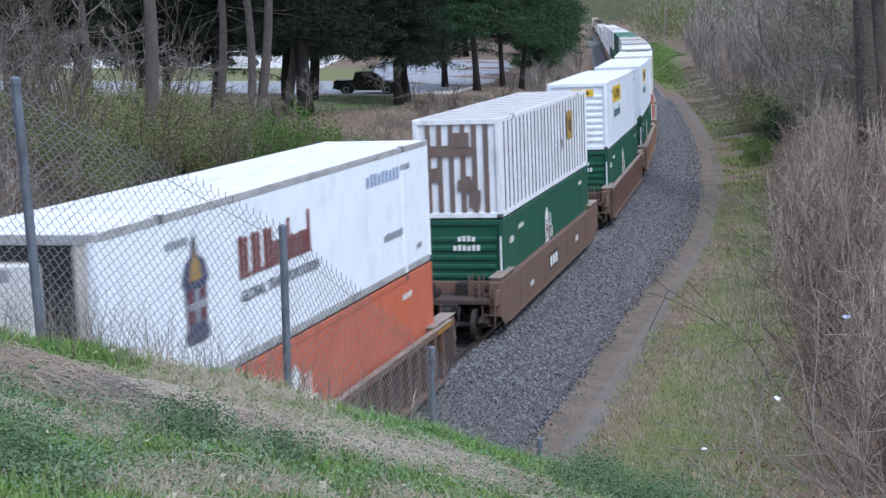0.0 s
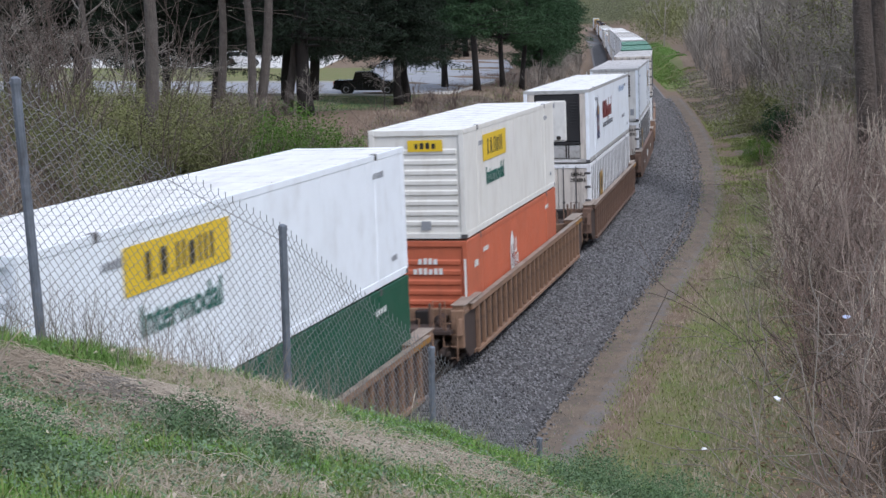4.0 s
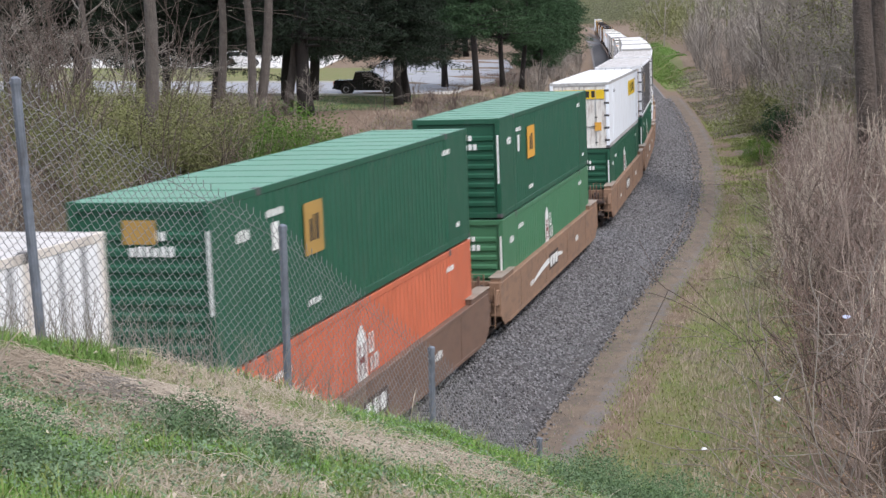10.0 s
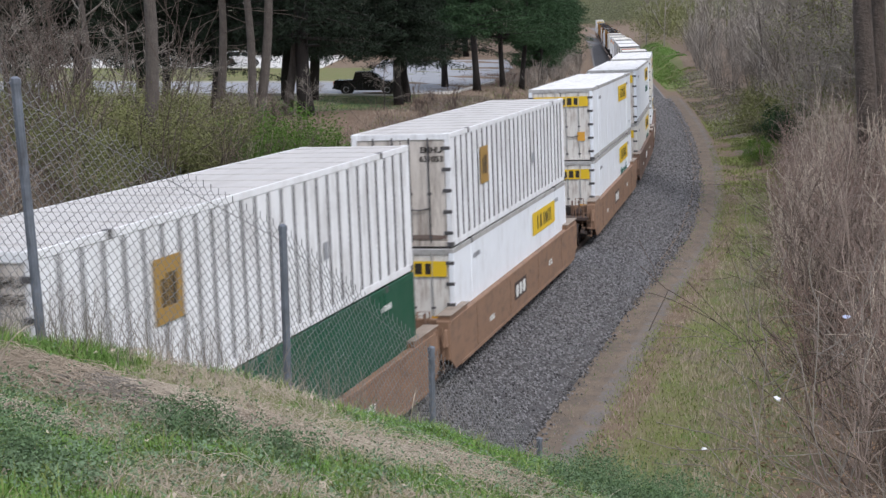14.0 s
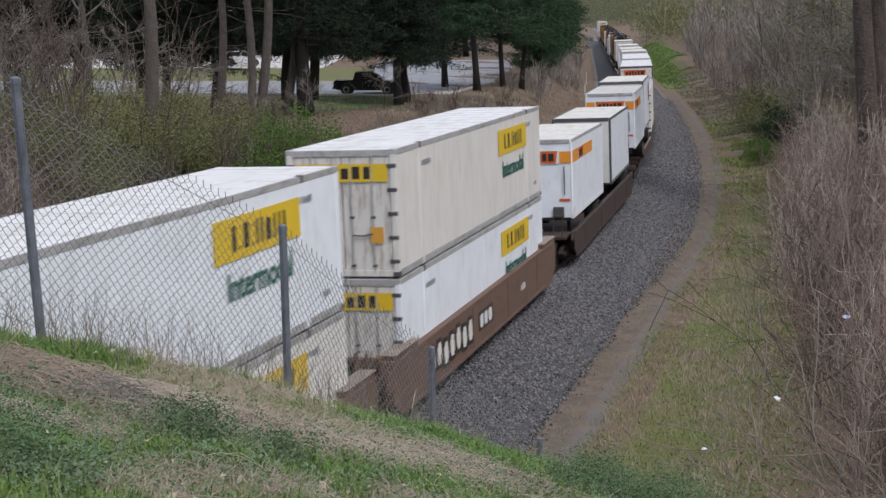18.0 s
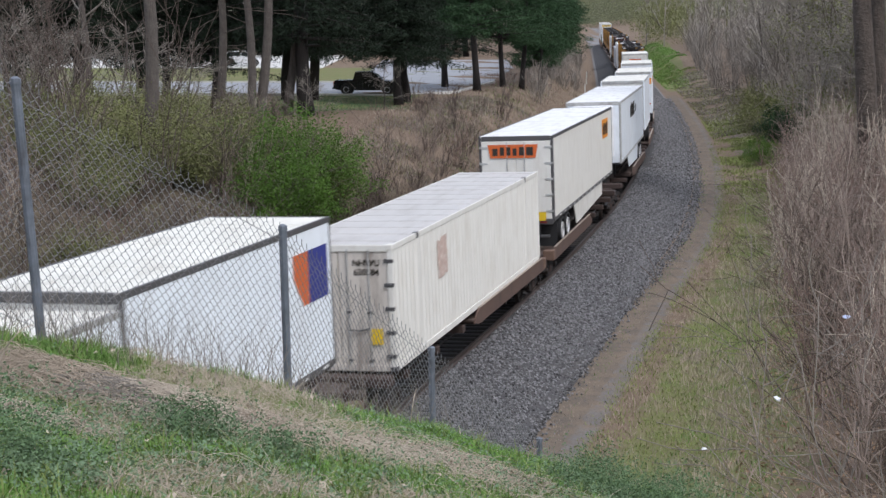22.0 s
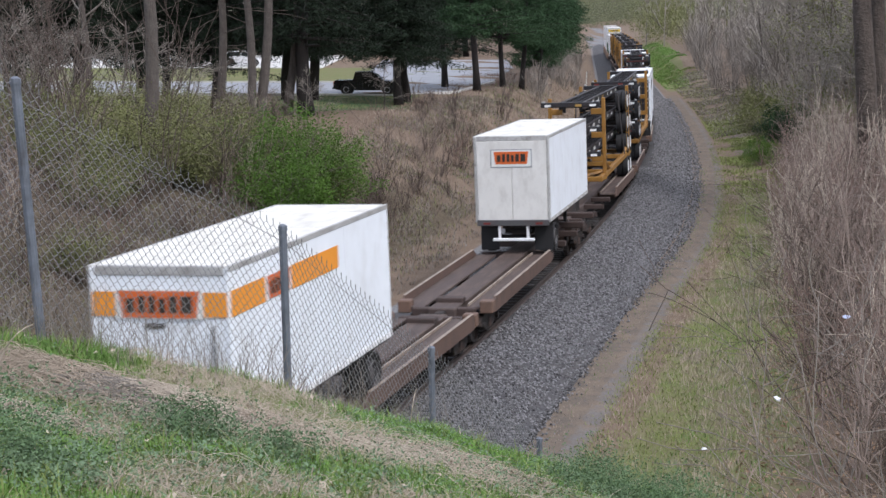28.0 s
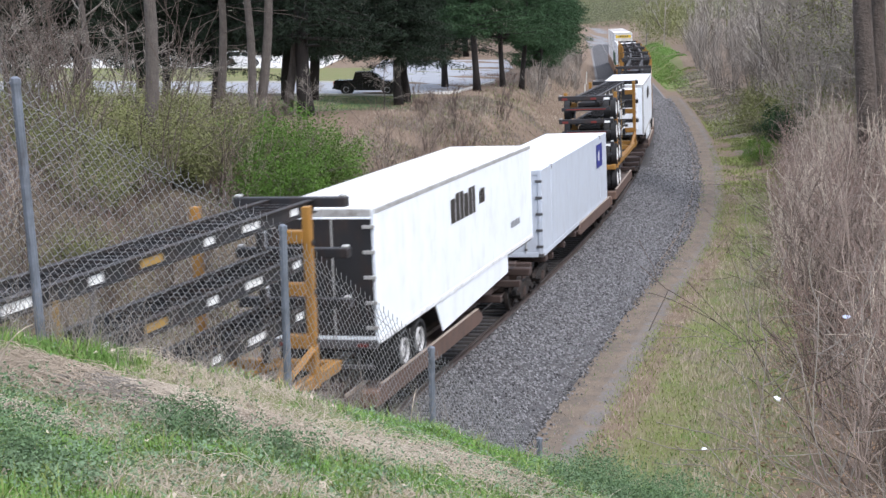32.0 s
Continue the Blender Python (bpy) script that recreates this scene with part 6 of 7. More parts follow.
def leafy(seed, radius, height, material, per, size=0.06):
    r = np.random.default_rng(seed)
    segs, tips = [], []
    for i in range(16):
        a = r.uniform(0, 6.28)
        d = np.array([math.cos(a) * r.uniform(0.2, 1.0), math.sin(a) * r.uniform(0.2, 1.0), 0.9])
        branch(r, segs, (0, 0, -0.1), d / np.linalg.norm(d), height * r.uniform(0.6, 1.1), 0.03, 2, 0.55, 0.0, (2, 2), tips, 4)
    t = np.array([s[3:6] for s in segs if s[5] > height * 0.12])
    return bulk("stem", *tubes(segs), TWIG), bulk("foliage", *leaves_at(r, t, size, per, 0.14), material)


GREENBUSH = [leafy(51, 1.6, 2.6, LEAFNEW, 10, 0.05), leafy(52, 1.4, 2.0, LEAFOLIVE, 7, 0.045), leafy(53, 1.5, 2.4, NEEDLEBLUE, 14)]
for x, y, k, s in ((-6.6, 66, 0, 1.2), (-7.3, 64, 0, 1.0), (-5.2, 66.5, 0, 1.1), (-6.0, 61, 0, 1.0), (-10.5, 62, 1, 1.1), (-5.4, 66.5, 1, 1.1), (-12.5, 55, 1, 0.9), (-14, 58, 1, 1.1), (-11.5, 47, 1, 0.7), (-17, 72, 1, 1.2), (-13, 70, 1, 1.2), (-20, 80, 1, 1.2), (-9.5, 66, 1, 1.2), (-11.5, 66, 1, 1.1), (-13.5, 63, 1, 1.2), (-15.5, 66, 1, 1.3), (-18.0, 68, 1, 1.2), (-20.5, 72, 1, 1.3), (-16, 75, 1, 1.2), (-22, 76, 1, 1.3), (-10.2, 71, 1, 1.2), (-12, 60, 1, 1.0), (-16.5, 61, 1, 1.1), (-14.5, 79, 1, 1.2), (-19.0, 62, 1, 1.1), (24.6, 95, 1, 1.3), (26.2, 94.5, 1, 1.4), (25.6, 97, 0, 0.9), (27.5, 98, 1, 1.3),
                   (20.6, 98, 0, 0.5), (24.5, 108, 2, 1.0), (28, 114, 1, 1.6), (31, 105, 1, 1.7), (35, 112, 0, 1.6), (40, 116, 1, 2.0), (24, 112, 1, 1.4), (28, 132, 1, 1.5)):
    plant("leafy_shrub", list(zip(("stem", "foliage"), GREENBUSH[k])), "shrub in fresh spring leaf on the bank" if k == 0 else "shrub just coming into olive-green leaf" if k == 1 else "dark evergreen shrub at the foot of bare trees", "shrub", "leafy shrubs", put(x, y, x * 1.7, s))


def trunk_geo(r, height, rad, fork=0.0):
    g = Geo()
    pts, rr = [], []
    sway, bow, ph = r.uniform(0.01, 0.028, 2) * height, r.uniform(3, 7, 2), r.uniform(0, 6)
    for i in range(9):
        f = i / 8
        pts.append(Vector((sway[0] * math.sin(f * bow[0] + ph), sway[1] * (math.cos(f * bow[1] + ph) - math.cos(ph)), -0.4 + height * f)) - Vector((sway[0] * math.sin(ph), 0, 0)))
        rr.append(rad * ((1.35 if i == 0 else 1.0) - 0.55 * f))
    g.tube(pts, rr, 10)
    return g


def bare_tree(seed, height, rad, crown_z, limbs, material=None, twig=None, leafs=None):
    """Trunk and crown meshes of a leafless tree."""
    r = np.random.default_rng(seed)
    g = trunk_geo(r, height * 0.8, rad)
    segs, tips = [], []
    for i in range(limbs):
        z = crown_z + (height * 0.8 - crown_z) * (i / limbs) ** 0.9
        a = i * 2.4 + r.uniform(-0.4, 0.4)
        d = np.array([math.cos(a), math.sin(a), r.uniform(0.25, 1.1)])
        branch(r, segs, (0, 0, z), d / np.linalg.norm(d), (height - z) * r.uniform(0.3, 0.5) + 1.0, rad * 0.3, 2, 0.5, 0.03, (2, 2), tips, 4)
    out = [("trunk", g.mesh("trunk", material or BARK, True)), ("crown", bulk("crown", *tubes(segs, 3, 0.016), twig or TWIG))]
    if leafs:
        out.append(("foliage", bulk("foliage", *leaves_at(r, [s[3:6] for s in segs[::2]], 0.1, 3, 0.25), leafs)))
    return out


SAPLING = bare_tree(76, 13, 0.14, 1.6, 9, twig=TWIG)
TREES = [bare_tree(71, 15, 0.22, 3.0, 16), bare_tree(72, 13, 0.14, 1.6, 18), bare_tree(73, 17, 0.3, 5.0, 16), bare_tree(74, 12, 0.13, 1.5, 18, leafs=LEAFOLIVE)]
BIGTRUNK = bare_tree(75, 22, 0.36, 9.0, 14)


def tree(kind, x, y, size, label, group, lean=None):
    return plant("bare_tree", kind, label, "tree", group, put(x, y, x * 3.1 + y, size) @ (pose(0, 0, 0, 4.0 * math.sin(x * 5.3 + y), 4.0 * math.cos(y * 3.7)) if lean is None else Matrix.Rotation(-x * 3.1 - y, 4, "Z") @ pose(0, 0, 0, 0, lean)))


# trunks standing on the inner plateau
for x, y, s, lean in ((-13.2, 68, 1.0, -1), (-13.6, 92, 0.85, 1), (-10.5, 83, 0.8, -2.5), (-10.2, 83.5, 0.9, 3.5), (-9.9, 96, 0.9, 4), (-20.5, 88, 0.7, -3), (-24, 100, 0.8, 3)):
    tree(BIGTRUNK, x, y, s * 0.95, "tall leafless tree with a straight grey trunk", "trees on the inner plateau", lean)
for x, y, k, s in ((-17, 70, 1, 0.55), (-20, 74, 1, 0.6), (-15.5, 76, 1, 0.5), (-22.5, 80, 1, 0.65), (-18, 84, 1, 0.6), (-25, 92, 1, 0.7), (-7.4, 84, 1, 0.3), (-3.9, 100, 1, 0.3), (-12.2, 74, 1, 0.45), (-19, 66, 1, 0.55)):
    tree(SAPLING, x, y, s, "slender leafless sapling among brush", "trees on the inner plateau")
# the old tree and the woods on the outer bank
BARKOLD = mat("dark_furrowed_bark", (0.085, 0.068, 0.056), 0.95, var=0.4, scale=2, bump=0.7, bscale=9, dirt=(0.03, 0.024, 0.02), dirt_amount=0.8, dirt_scale=(5, 5, 0.5))
OLDTREE = bare_tree(78, 22, 0.36, 7.5, 15, BARKOLD, TWIGDARK)
tree(OLDTREE, 20.15, 71, 1.5, "massive old leafless tree above the thicket", "woods on the outer bank", 0.6)
tree(OLDTREE, 21.4, 73.5, 1.2, "massive old leafless tree above the thicket", "woods on the outer bank", 1.5)
for i in range(165):
    y = random.uniform(92, 165)
    lat = 12.0 + random.random() * (6 + y * 0.2) + (2.5 if y < 140 else 0)
    k = (3, 1, 0, 3, 1, 2)[i % 6]
    tree(TREES[k], at_side(y, lat), y, random.uniform(0.6, 1.05), "leafless grey woodland tree" if k != 3 else "woodland tree with opening olive buds", "woods on the outer bank")


def cheap_tree(seed, height):
    """A far leafless tree with its twigs."""
    r = np.random.default_rng(seed)
    segs = [(0, 0, -0.5, 0.1, 0, height * 0.5, 0.2, 0.14), (0.1, 0, height * 0.5, 0, 0.1, height * 0.9, 0.14, 0.04)]
    for i in range(15):
        z = height * (0.1 + 0.8 * i / 15)
        a = i * 2.4
        d = np.array([math.cos(a), math.sin(a), r.uniform(0.3, 1.2)])
        branch(r, segs, (0, 0, z), d / np.linalg.norm(d), height * r.uniform(0.16, 0.3), 0.06, 1, 0.5, 0.04, (3,), None, 3)
    return tubes(segs, 2, 0.03)


FARTREES = [cheap_tree(91 + i, 13.0) for i in range(3)]
far_grey, far_green, brushwood = [], [], []
for i in range(190):
    y = random.uniform(160, 330)
    x = at_side(y, 10.8 + max(0, y - 205) * 0.032 + random.random() * (10 + y * 0.22))
    far_grey.append((*FARTREES[i % 3], put(x, y, i, random.uniform(0.7, 1.1))))
for i in range(230):
    y = random.uniform(330, 470)
    x = random.uniform(-0.3, 0.34) * y
    if abs(lateral(x, y)) > 9:
        (far_green if x > 20 and i % 2 else far_grey).append((*FARTREES[i % 3], put(x, y, i, random.uniform(0.9, 1.4))))
for i in range(230):
    y = random.uniform(100, 300)
    brushwood.append((*FARBRUSH[i % 3], put(at_side(y, (12.0 if y < 170 else 10.0 + max(0, y - 205) * 0.03) + random.random() ** 1.3 * (5 + y * 0.17)), y, i, random.uniform(0.7, 1.5))))
joined("far_woods", far_grey, TWIG, "distant leafless grey woods", "woods")
joined("far_woods", far_green, LEAFOLIVE, "distant woods in pale spring leaf", "woods")
joined("brushwood", brushwood, TWIG, "grey bare brushwood below the woodland trees", "undergrowth")
r = np.random.default_rng(99)
pts, far_tops = [], []
for i in range(60):
    y = r.uniform(300, 420)
    x = r.uniform(0.1, 0.17) * y
    if abs(lateral(x, y)) > 9:
        c = np.array([x, y, ground_at(x, y) + r.uniform(3, 7)])
        pts.append(c + r.normal(0, 1, (60, 3)) * (2.4, 2.4, 2.2))
for i in range(420):
    y = r.uniform(930, 1060)
    c = np.array([r.uniform(0.02, 0.24) * y, y, r.uniform(2, 20)])
    far_tops.append(c + r.normal(0, 1, (60, 3)) * (4.0, 4.0, 3.0))
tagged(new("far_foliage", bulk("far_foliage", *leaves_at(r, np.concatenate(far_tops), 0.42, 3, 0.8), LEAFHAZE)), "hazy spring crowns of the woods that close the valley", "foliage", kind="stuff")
tagged(new("far_foliage", bulk("far_foliage", *leaves_at(r, np.concatenate(pts), 0.17, 9, 0.5), LEAFOLIVE)), "pale green budding crowns of the far woods", "foliage", kind="stuff")


def conifer(seed, height, base, spread, needles, dense, rad=0.3, droop=-0.12, sparse=1.0):
    """A conifer: trunk, whorled limbs and hanging needle sprays with gaps between them."""
    r = np.random.default_rng(seed)
    g = trunk_geo(r, height, rad)
    segs, pts = [], []
    z = base
    while z < height - 0.5:
        f = (z - base) / (height - base)
        reach = spread * (1 - f) ** 0.8 * r.uniform(0.75, 1.1) + 0.4
        for j in range(5):
            if r.random() > sparse:
                continue
            a = r.uniform(0, 6.28)
            L = reach * r.uniform(0.6, 1.1)
            p = np.array([0, 0, z + r.uniform(-0.2, 0.2)])
            d = np.array([math.cos(a), math.sin(a), 0.12])
            for s in range(5):
                d = d + np.array([r.normal(0, 0.06), r.normal(0, 0.06), droop * 0.6])
                d /= np.linalg.norm(d)
                q = p + d * L / 5
                segs.append((*p, *q, 0.05 * (1 - s / 6), 0.05 * (1 - (s + 1) / 6)))
                if s > 0:
                    for _ in range(dense):
                        w = r.uniform(-1, 1) * L * 0.2
                        pts.append(p + (q - p) * r.random() + np.array([-d[1], d[0], -0.12 * abs(w)]) * w + np.array([0, 0, -abs(r.normal(0, 0.16))]))
                p = q
        z += r.uniform(0.3, 0.5)
    tv, tf = tubes(segs, 4)
    g.add(tv.tolist(), tf.tolist())
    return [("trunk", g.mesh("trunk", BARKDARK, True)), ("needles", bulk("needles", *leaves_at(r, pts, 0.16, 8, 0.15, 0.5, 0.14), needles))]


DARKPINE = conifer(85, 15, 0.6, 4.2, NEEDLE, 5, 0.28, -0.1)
for i in range(22):
    x = -88 + i * 4.4 + random.uniform(-1, 1)
    plant("spruce_tree", DARKPINE, "dark spruce in the row behind the lots", "tree", "conifers behind the lots", put(x, random.uniform(228, 242) - (8 if x > -12 else 0), i * 1.3, random.uniform(1.1, 1.5)))
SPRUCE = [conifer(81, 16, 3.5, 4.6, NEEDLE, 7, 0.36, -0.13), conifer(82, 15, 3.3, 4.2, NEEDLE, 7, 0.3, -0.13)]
PINE = [conifer(83, 15, 4.4, 4.0, NEEDLEBLUE, 8, 0.26, -0.02, 0.8), conifer(84, 13, 2.6, 3.4, NEEDLEBLUE, 8, 0.2, -0.05, 0.85)]
for k, x, y, s in ((0, -8.5, 95, 1.3), (0, -9.7, 112, 1.1), (1, -3.1, 108, 1.0), (1, -2.6, 110, 0.9), (0, -34, 98, 1.2), (1, -31, 94, 1.1), (0, -37, 104, 1.2), (1, -24.5, 104, 1.2), (0, -2.8, 116, 1.0), (1, -15.5, 104, 1.2), (0, -21, 106, 1.2), (1, -26.5, 101, 1.2), (0, -32, 107, 1.2), (1, -18, 98, 1.0), (0, -23, 95, 1.1), (1, -27.5, 97, 1.05), (0, -29, 104, 1.2), (1, -14.6, 97, 0.9), (1, -11.5, 112, 1.1)):
    plant("spruce_tree", SPRUCE[k], "dark spruce with drooping boughs on the plateau", "tree", "conifers beside the lot", put(x, y, x * 2.3, s))
for k, x, y, s in ((0, 2.8, 124, 1.1), (0, 5.1, 129, 0.9), (0, 6.9, 134, 0.9), (1, 8.8, 141, 0.9), (0, 0.2, 131, 1.05), (1, 9.6, 150, 1.05), (1, 10.8, 160, 1.1), (1, 11.6, 170, 1.1), (1, 13.2, 182, 1.15), (1, 14.6, 198, 1.2), (1, 16.0, 214, 1.3), (1, 17.5, 232, 1.4), (1, 17, 252, 1.5), (1, 15.5, 275, 1.6), (1, 19.5, 300, 1.6)):
    plant("pine_tree", PINE[k], "green pine with a bare lower trunk beside the cutting", "tree", "conifers beside the lot", put(x, y, x * 2.3, s))


# ---- the wooded distance that closes the view ----
r = np.random.default_rng(17)
ridge = Geo()
for k, (rad, top) in enumerate(((1150, 34), (1250, 46))):
    n = 180
    vs = []
    for i in range(n + 1):
        a = 2 * math.pi * (i % n) / n
        h = top * (0.75 + 0.25 * float(patchy(math.cos(a) * 30, math.sin(a) * 30, 3.0, k + 2))) + float(patchy(i * 1.0, k, 0.9, 8)) * 3
        vs += [(math.cos(a) * rad, math.sin(a) * rad, -3.0), (math.cos(a) * rad, math.sin(a) * rad, h)]
    ridge.add(vs, [(2 * i, 2 * i + 2, 2 * i + 3, 2 * i + 1) for i in range(n)])
# the ridge's haze is part of its colour
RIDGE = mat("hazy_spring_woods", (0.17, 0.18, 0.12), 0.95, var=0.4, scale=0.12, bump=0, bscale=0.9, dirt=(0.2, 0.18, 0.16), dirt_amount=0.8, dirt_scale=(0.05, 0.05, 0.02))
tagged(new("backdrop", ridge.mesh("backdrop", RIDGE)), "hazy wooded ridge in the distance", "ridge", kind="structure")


# ---- chain-link fence on the hill ----
FENCE = [(-4.8, 8.9, 8.25), (-3.09, 11.0, 6.9), (-1.4, 13.1, 5.53), (-0.12, 15.3, 3.95), (1.15, 17.5, 2.35), (2.4, 19.7, 0.75)]
fence = thing("chain_link_fence", "weathered chain-link fence with galvanised posts down the slope", "fence")
for x, y, z in FENCE:
    p = part("post", Geo().tube([(x + (0.13 if x < -2 else 0.04), y, min(z, ground_at(x, y)) - 0.3), (x, y, z + 1.82)], 0.036, 10), GALV, fence, "round galvanised post")
    part("post_cap", Geo().tube([(x, y, z + 1.82), (x, y, z + 1.86), (x, y, z + 1.875)], [0.043, 0.04, 0.015], 10), GALV, p)
for (xa, ya, za), (xb, yb, zb) in zip(FENCE[:-1], FENCE[1:]):
    a, b = np.array([xa, ya, za]), np.array([xb, yb, zb])
    n = int(np.linalg.norm((b - a)[:2]) * 1.13 / 0.0445)
    rows = 40
    segs = []
    for k in range(n):
        prev = None
        for j in range(rows + 1):
            u = (k + 0.5 * (1 + (-1) ** (j + k))) / n
            p = a + (b - a) * u + np.array([0, 0, 0.02 + j * 0.0452]) + np.array([0.6, -0.5, 0]) * (0.012 * math.sin(u * 7 + j * 0.21))
            knee = np.array([0, 0, 0.005])
            if prev is not None:
                segs.append((*prev, *(p - knee), 0.003, 0.003))
            segs.append((*(p - knee), *(p + knee), 0.0036, 0.0036))
            prev = p + knee
        segs.append((*prev, *(prev + np.array([0.004 * math.sin(k * 2.1), 0, 0.045])), 0.0034, 0.002))
    part("chain_link_mesh", bulk("chain_link_mesh", *tubes(segs), WIRE), None, fence, "diamond wire mesh with barbed top edge")
    for h in (0.06, 1.72):
        part("tension_wire", Geo().tube([tuple(a + (0, 0, h)), tuple(b + (0, 0, h))], 0.0028, 4), WIRE, fence)


# ---- grass, straw and weeds on the hill ----
GREENS = [(-2.8, 10.3, 0.4, 0.4), (-2.4, 10.1, 0.3, 0.35), (-0.85, 11.2, 0.3, 0.4), (-0.36, 11.1, 0.4, 0.4), (0.1, 11.05, 0.4, 0.4), (0.55, 11.4, 0.4, 0.5), (1.0, 11.4, 0.35, 0.5), (-1.9, 7.4, 0.3, 0.4), (-1.55, 7.8, 0.3, 0.35), (-1.2, 8.1, 0.3, 0.35), (-0.55, 8.1, 0.3, 0.35), (0.0, 8.6, 0.3, 0.3), (0.7, 10.2, 0.3, 0.4)]
DRY = [(-2.6, 9.2, 0.4, 0.42), (-2.2, 9.2, 0.35, 0.36), (-1.9, 9.2, 0.35, 0.32), (-1.65, 9.3, 0.3, 0.32), (-2.25, 7.95, 0.3, 0.28), (-1.45, 10.6, 0.45, 0.5), (-1.95, 10.8, 0.3, 0.3), (-1.0, 11.0, 0.25, 0.3), (-1.05, 9.1, 0.3, 0.5), (-0.7, 9.7, 0.3, 0.45), (-0.25, 9.4, 0.4, 0.4), (0.3, 9.9, 0.4, 0.36), (-0.95, 7.55, 0.28, 0.25), (-1.4, 6.7, 0.28, 0.22), (-0.3, 8.0, 0.25, 0.2)]


def patches(x, y):
    """Where grass is green, from 0 to 1."""
    x, y = np.asarray(x, float), np.asarray(y, float)
    p = 0.55 * patchy(x, y, 1.5, 3) + 0.3 * patchy(x + 3.3, y * 1.2, 0.5, 5) + 0.25 * patchy(x, y, 0.17, 9)
    p = (p - 0.5) * 1.5 + 0.5
    for beds, w in ((GREENS, 0.42), (DRY, -0.55)):
        p = p + w * sum(np.exp(-((x - cx) / rx) ** 2 - ((y - cy) / ry) ** 2) for cx, cy, rx, ry in beds)
    return np.clip(p, 0, 1)


def hill_points(n, r):
    y = r.uniform(4.6, 14.8, n)
    x = y * r.uniform(-0.36, 0.2, n)
    l = lateral(x, y)
    keep = l > 4.6
    return x[keep], y[keep]


def blades(name, x, y, height, width, material, label, lean=0.5, seed=1, lie=0.0):
    r = np.random.default_rng(seed)
    n = len(x)
    z = terrain(x, y)
    a = r.uniform(0, 6.28, n)
    h = height * r.uniform(0.45, 1.3, n)
    tilt = r.uniform(0, lean, n) + lie
    d = np.stack([np.cos(a) * np.sin(tilt), np.sin(a) * np.sin(tilt), np.cos(tilt)], -1)
    w = np.stack([-np.sin(a), np.cos(a), 0 * a], -1) * (width * r.uniform(0.6, 1.3, n))[:, None]
    p = np.stack([x, y, z - 0.01], -1)
    mid = p + d * (h * 0.55)[:, None]
    tip = p + d * h[:, None] + np.stack([np.cos(a), np.sin(a), -0.3 + 0 * a], -1) * (h * 0.3)[:, None]
    v = np.stack([p - w, p + w, mid + w * 0.7, mid - w * 0.7, tip], 1).reshape(-1, 3)
    i = np.arange(n)[:, None] * 5
    f = np.concatenate([i + np.array([[0, 1, 2]]), i + np.array([[0, 2, 3]]), i + np.array([[3, 2, 4]])], 0)
    return tagged(new(name, bulk(name, v, f, material)), label, "grass", kind="stuff")


def tufts(n, per, radius, r, want):
    """Blade places in clumps, where the cover suits: x, y and a size for each blade."""
    cx, cy = hill_points(n, r)
    keep = r.random(len(cx)) < want(patches(cx, cy))
    cx, cy = cx[keep], cy[keep]
    size = np.repeat(r.uniform(0.5, 1.5, len(cx)), per)
    sp = radius * np.repeat(r.uniform(0.6, 1.3, len(cx)), per)
    cx, cy = np.repeat(cx, per), np.repeat(cy, per)
    return cx + r.normal(0, 1, len(cx)) * sp, cy + r.normal(0, 1, len(cx)) * sp, size


r = np.random.default_rng(5)
x, y, k = tufts(19000, 15, 0.035, r, lambda g: np.clip(g * 2.2 - 0.75, 0.05, 1))
blades("grass", x, y, 0.066 * k, 0.003, GRASS, "tufts of short spring grass on the slope", 0.9, 2)
x, y, k = tufts(1500, 10, 0.03, r, lambda g: np.clip(g * 1.6 - 0.5, 0.02, 1))
blades("grass", x, y, 0.12 * k, 0.004, GRASSLIGHT, "taller yellow-green grass tufts on the slope", 0.7, 12)
x, y, k = tufts(9000, 12, 0.06, r, lambda g: np.clip(1.35 - g * 1.9, 0.05, 1))
blades("dead_grass", x, y, 0.12 * k, 0.0022, STRAW, "matted dead grass on the slope", 0.7, 3, 0.75)
x, y, k = tufts(3000, 7, 0.08, r, lambda g: np.clip(1.2 - g * 1.8, 0.03, 1))
blades("dead_grass", x, y, 0.16 * k, 0.002, TWIGPALE, "bleached dead stalks on the slope", 0.5, 13, 0.95)
# fallen straw thatch below the fence
def thatch(cx, cy, sx, sy, n, heap, paint, seed, turn=0.1):
    """Flattened dead stalks lying along the slope, heaped towards the middle."""
    r = np.random.default_rng(seed)
    rows = []
    for i in range(n):
        x0, y0 = r.normal(cx, sx), r.normal(cy, sy)
        a, half = r.normal(turn, 0.6), r.uniform(0.05, 0.18)
        top = heap * math.exp(-(((x0 - cx) / sx) ** 2 + ((y0 - cy) / sy) ** 2) / 2) * r.random()
        bow, last = r.uniform(0.0, 0.05), None
        for j in range(4):
            u = j / 1.5 - 1
            px, py = x0 + math.cos(a) * half * u, y0 + math.sin(a) * half * u
            q = (px, py, ground_at(x0, y0) + (ground_at(px, py) - ground_at(x0, y0)) * 0.9 + 0.012 + top + bow * (1 - u * u))
            if last:
                rows.append((*last, *q, 0.0027, 0.0018))
            last = q
    return tagged(new("straw_thatch", bulk("straw_thatch", *tubes(rows), paint)), "heap of flattened dead stalks below the fence", "straw", kind="stuff")


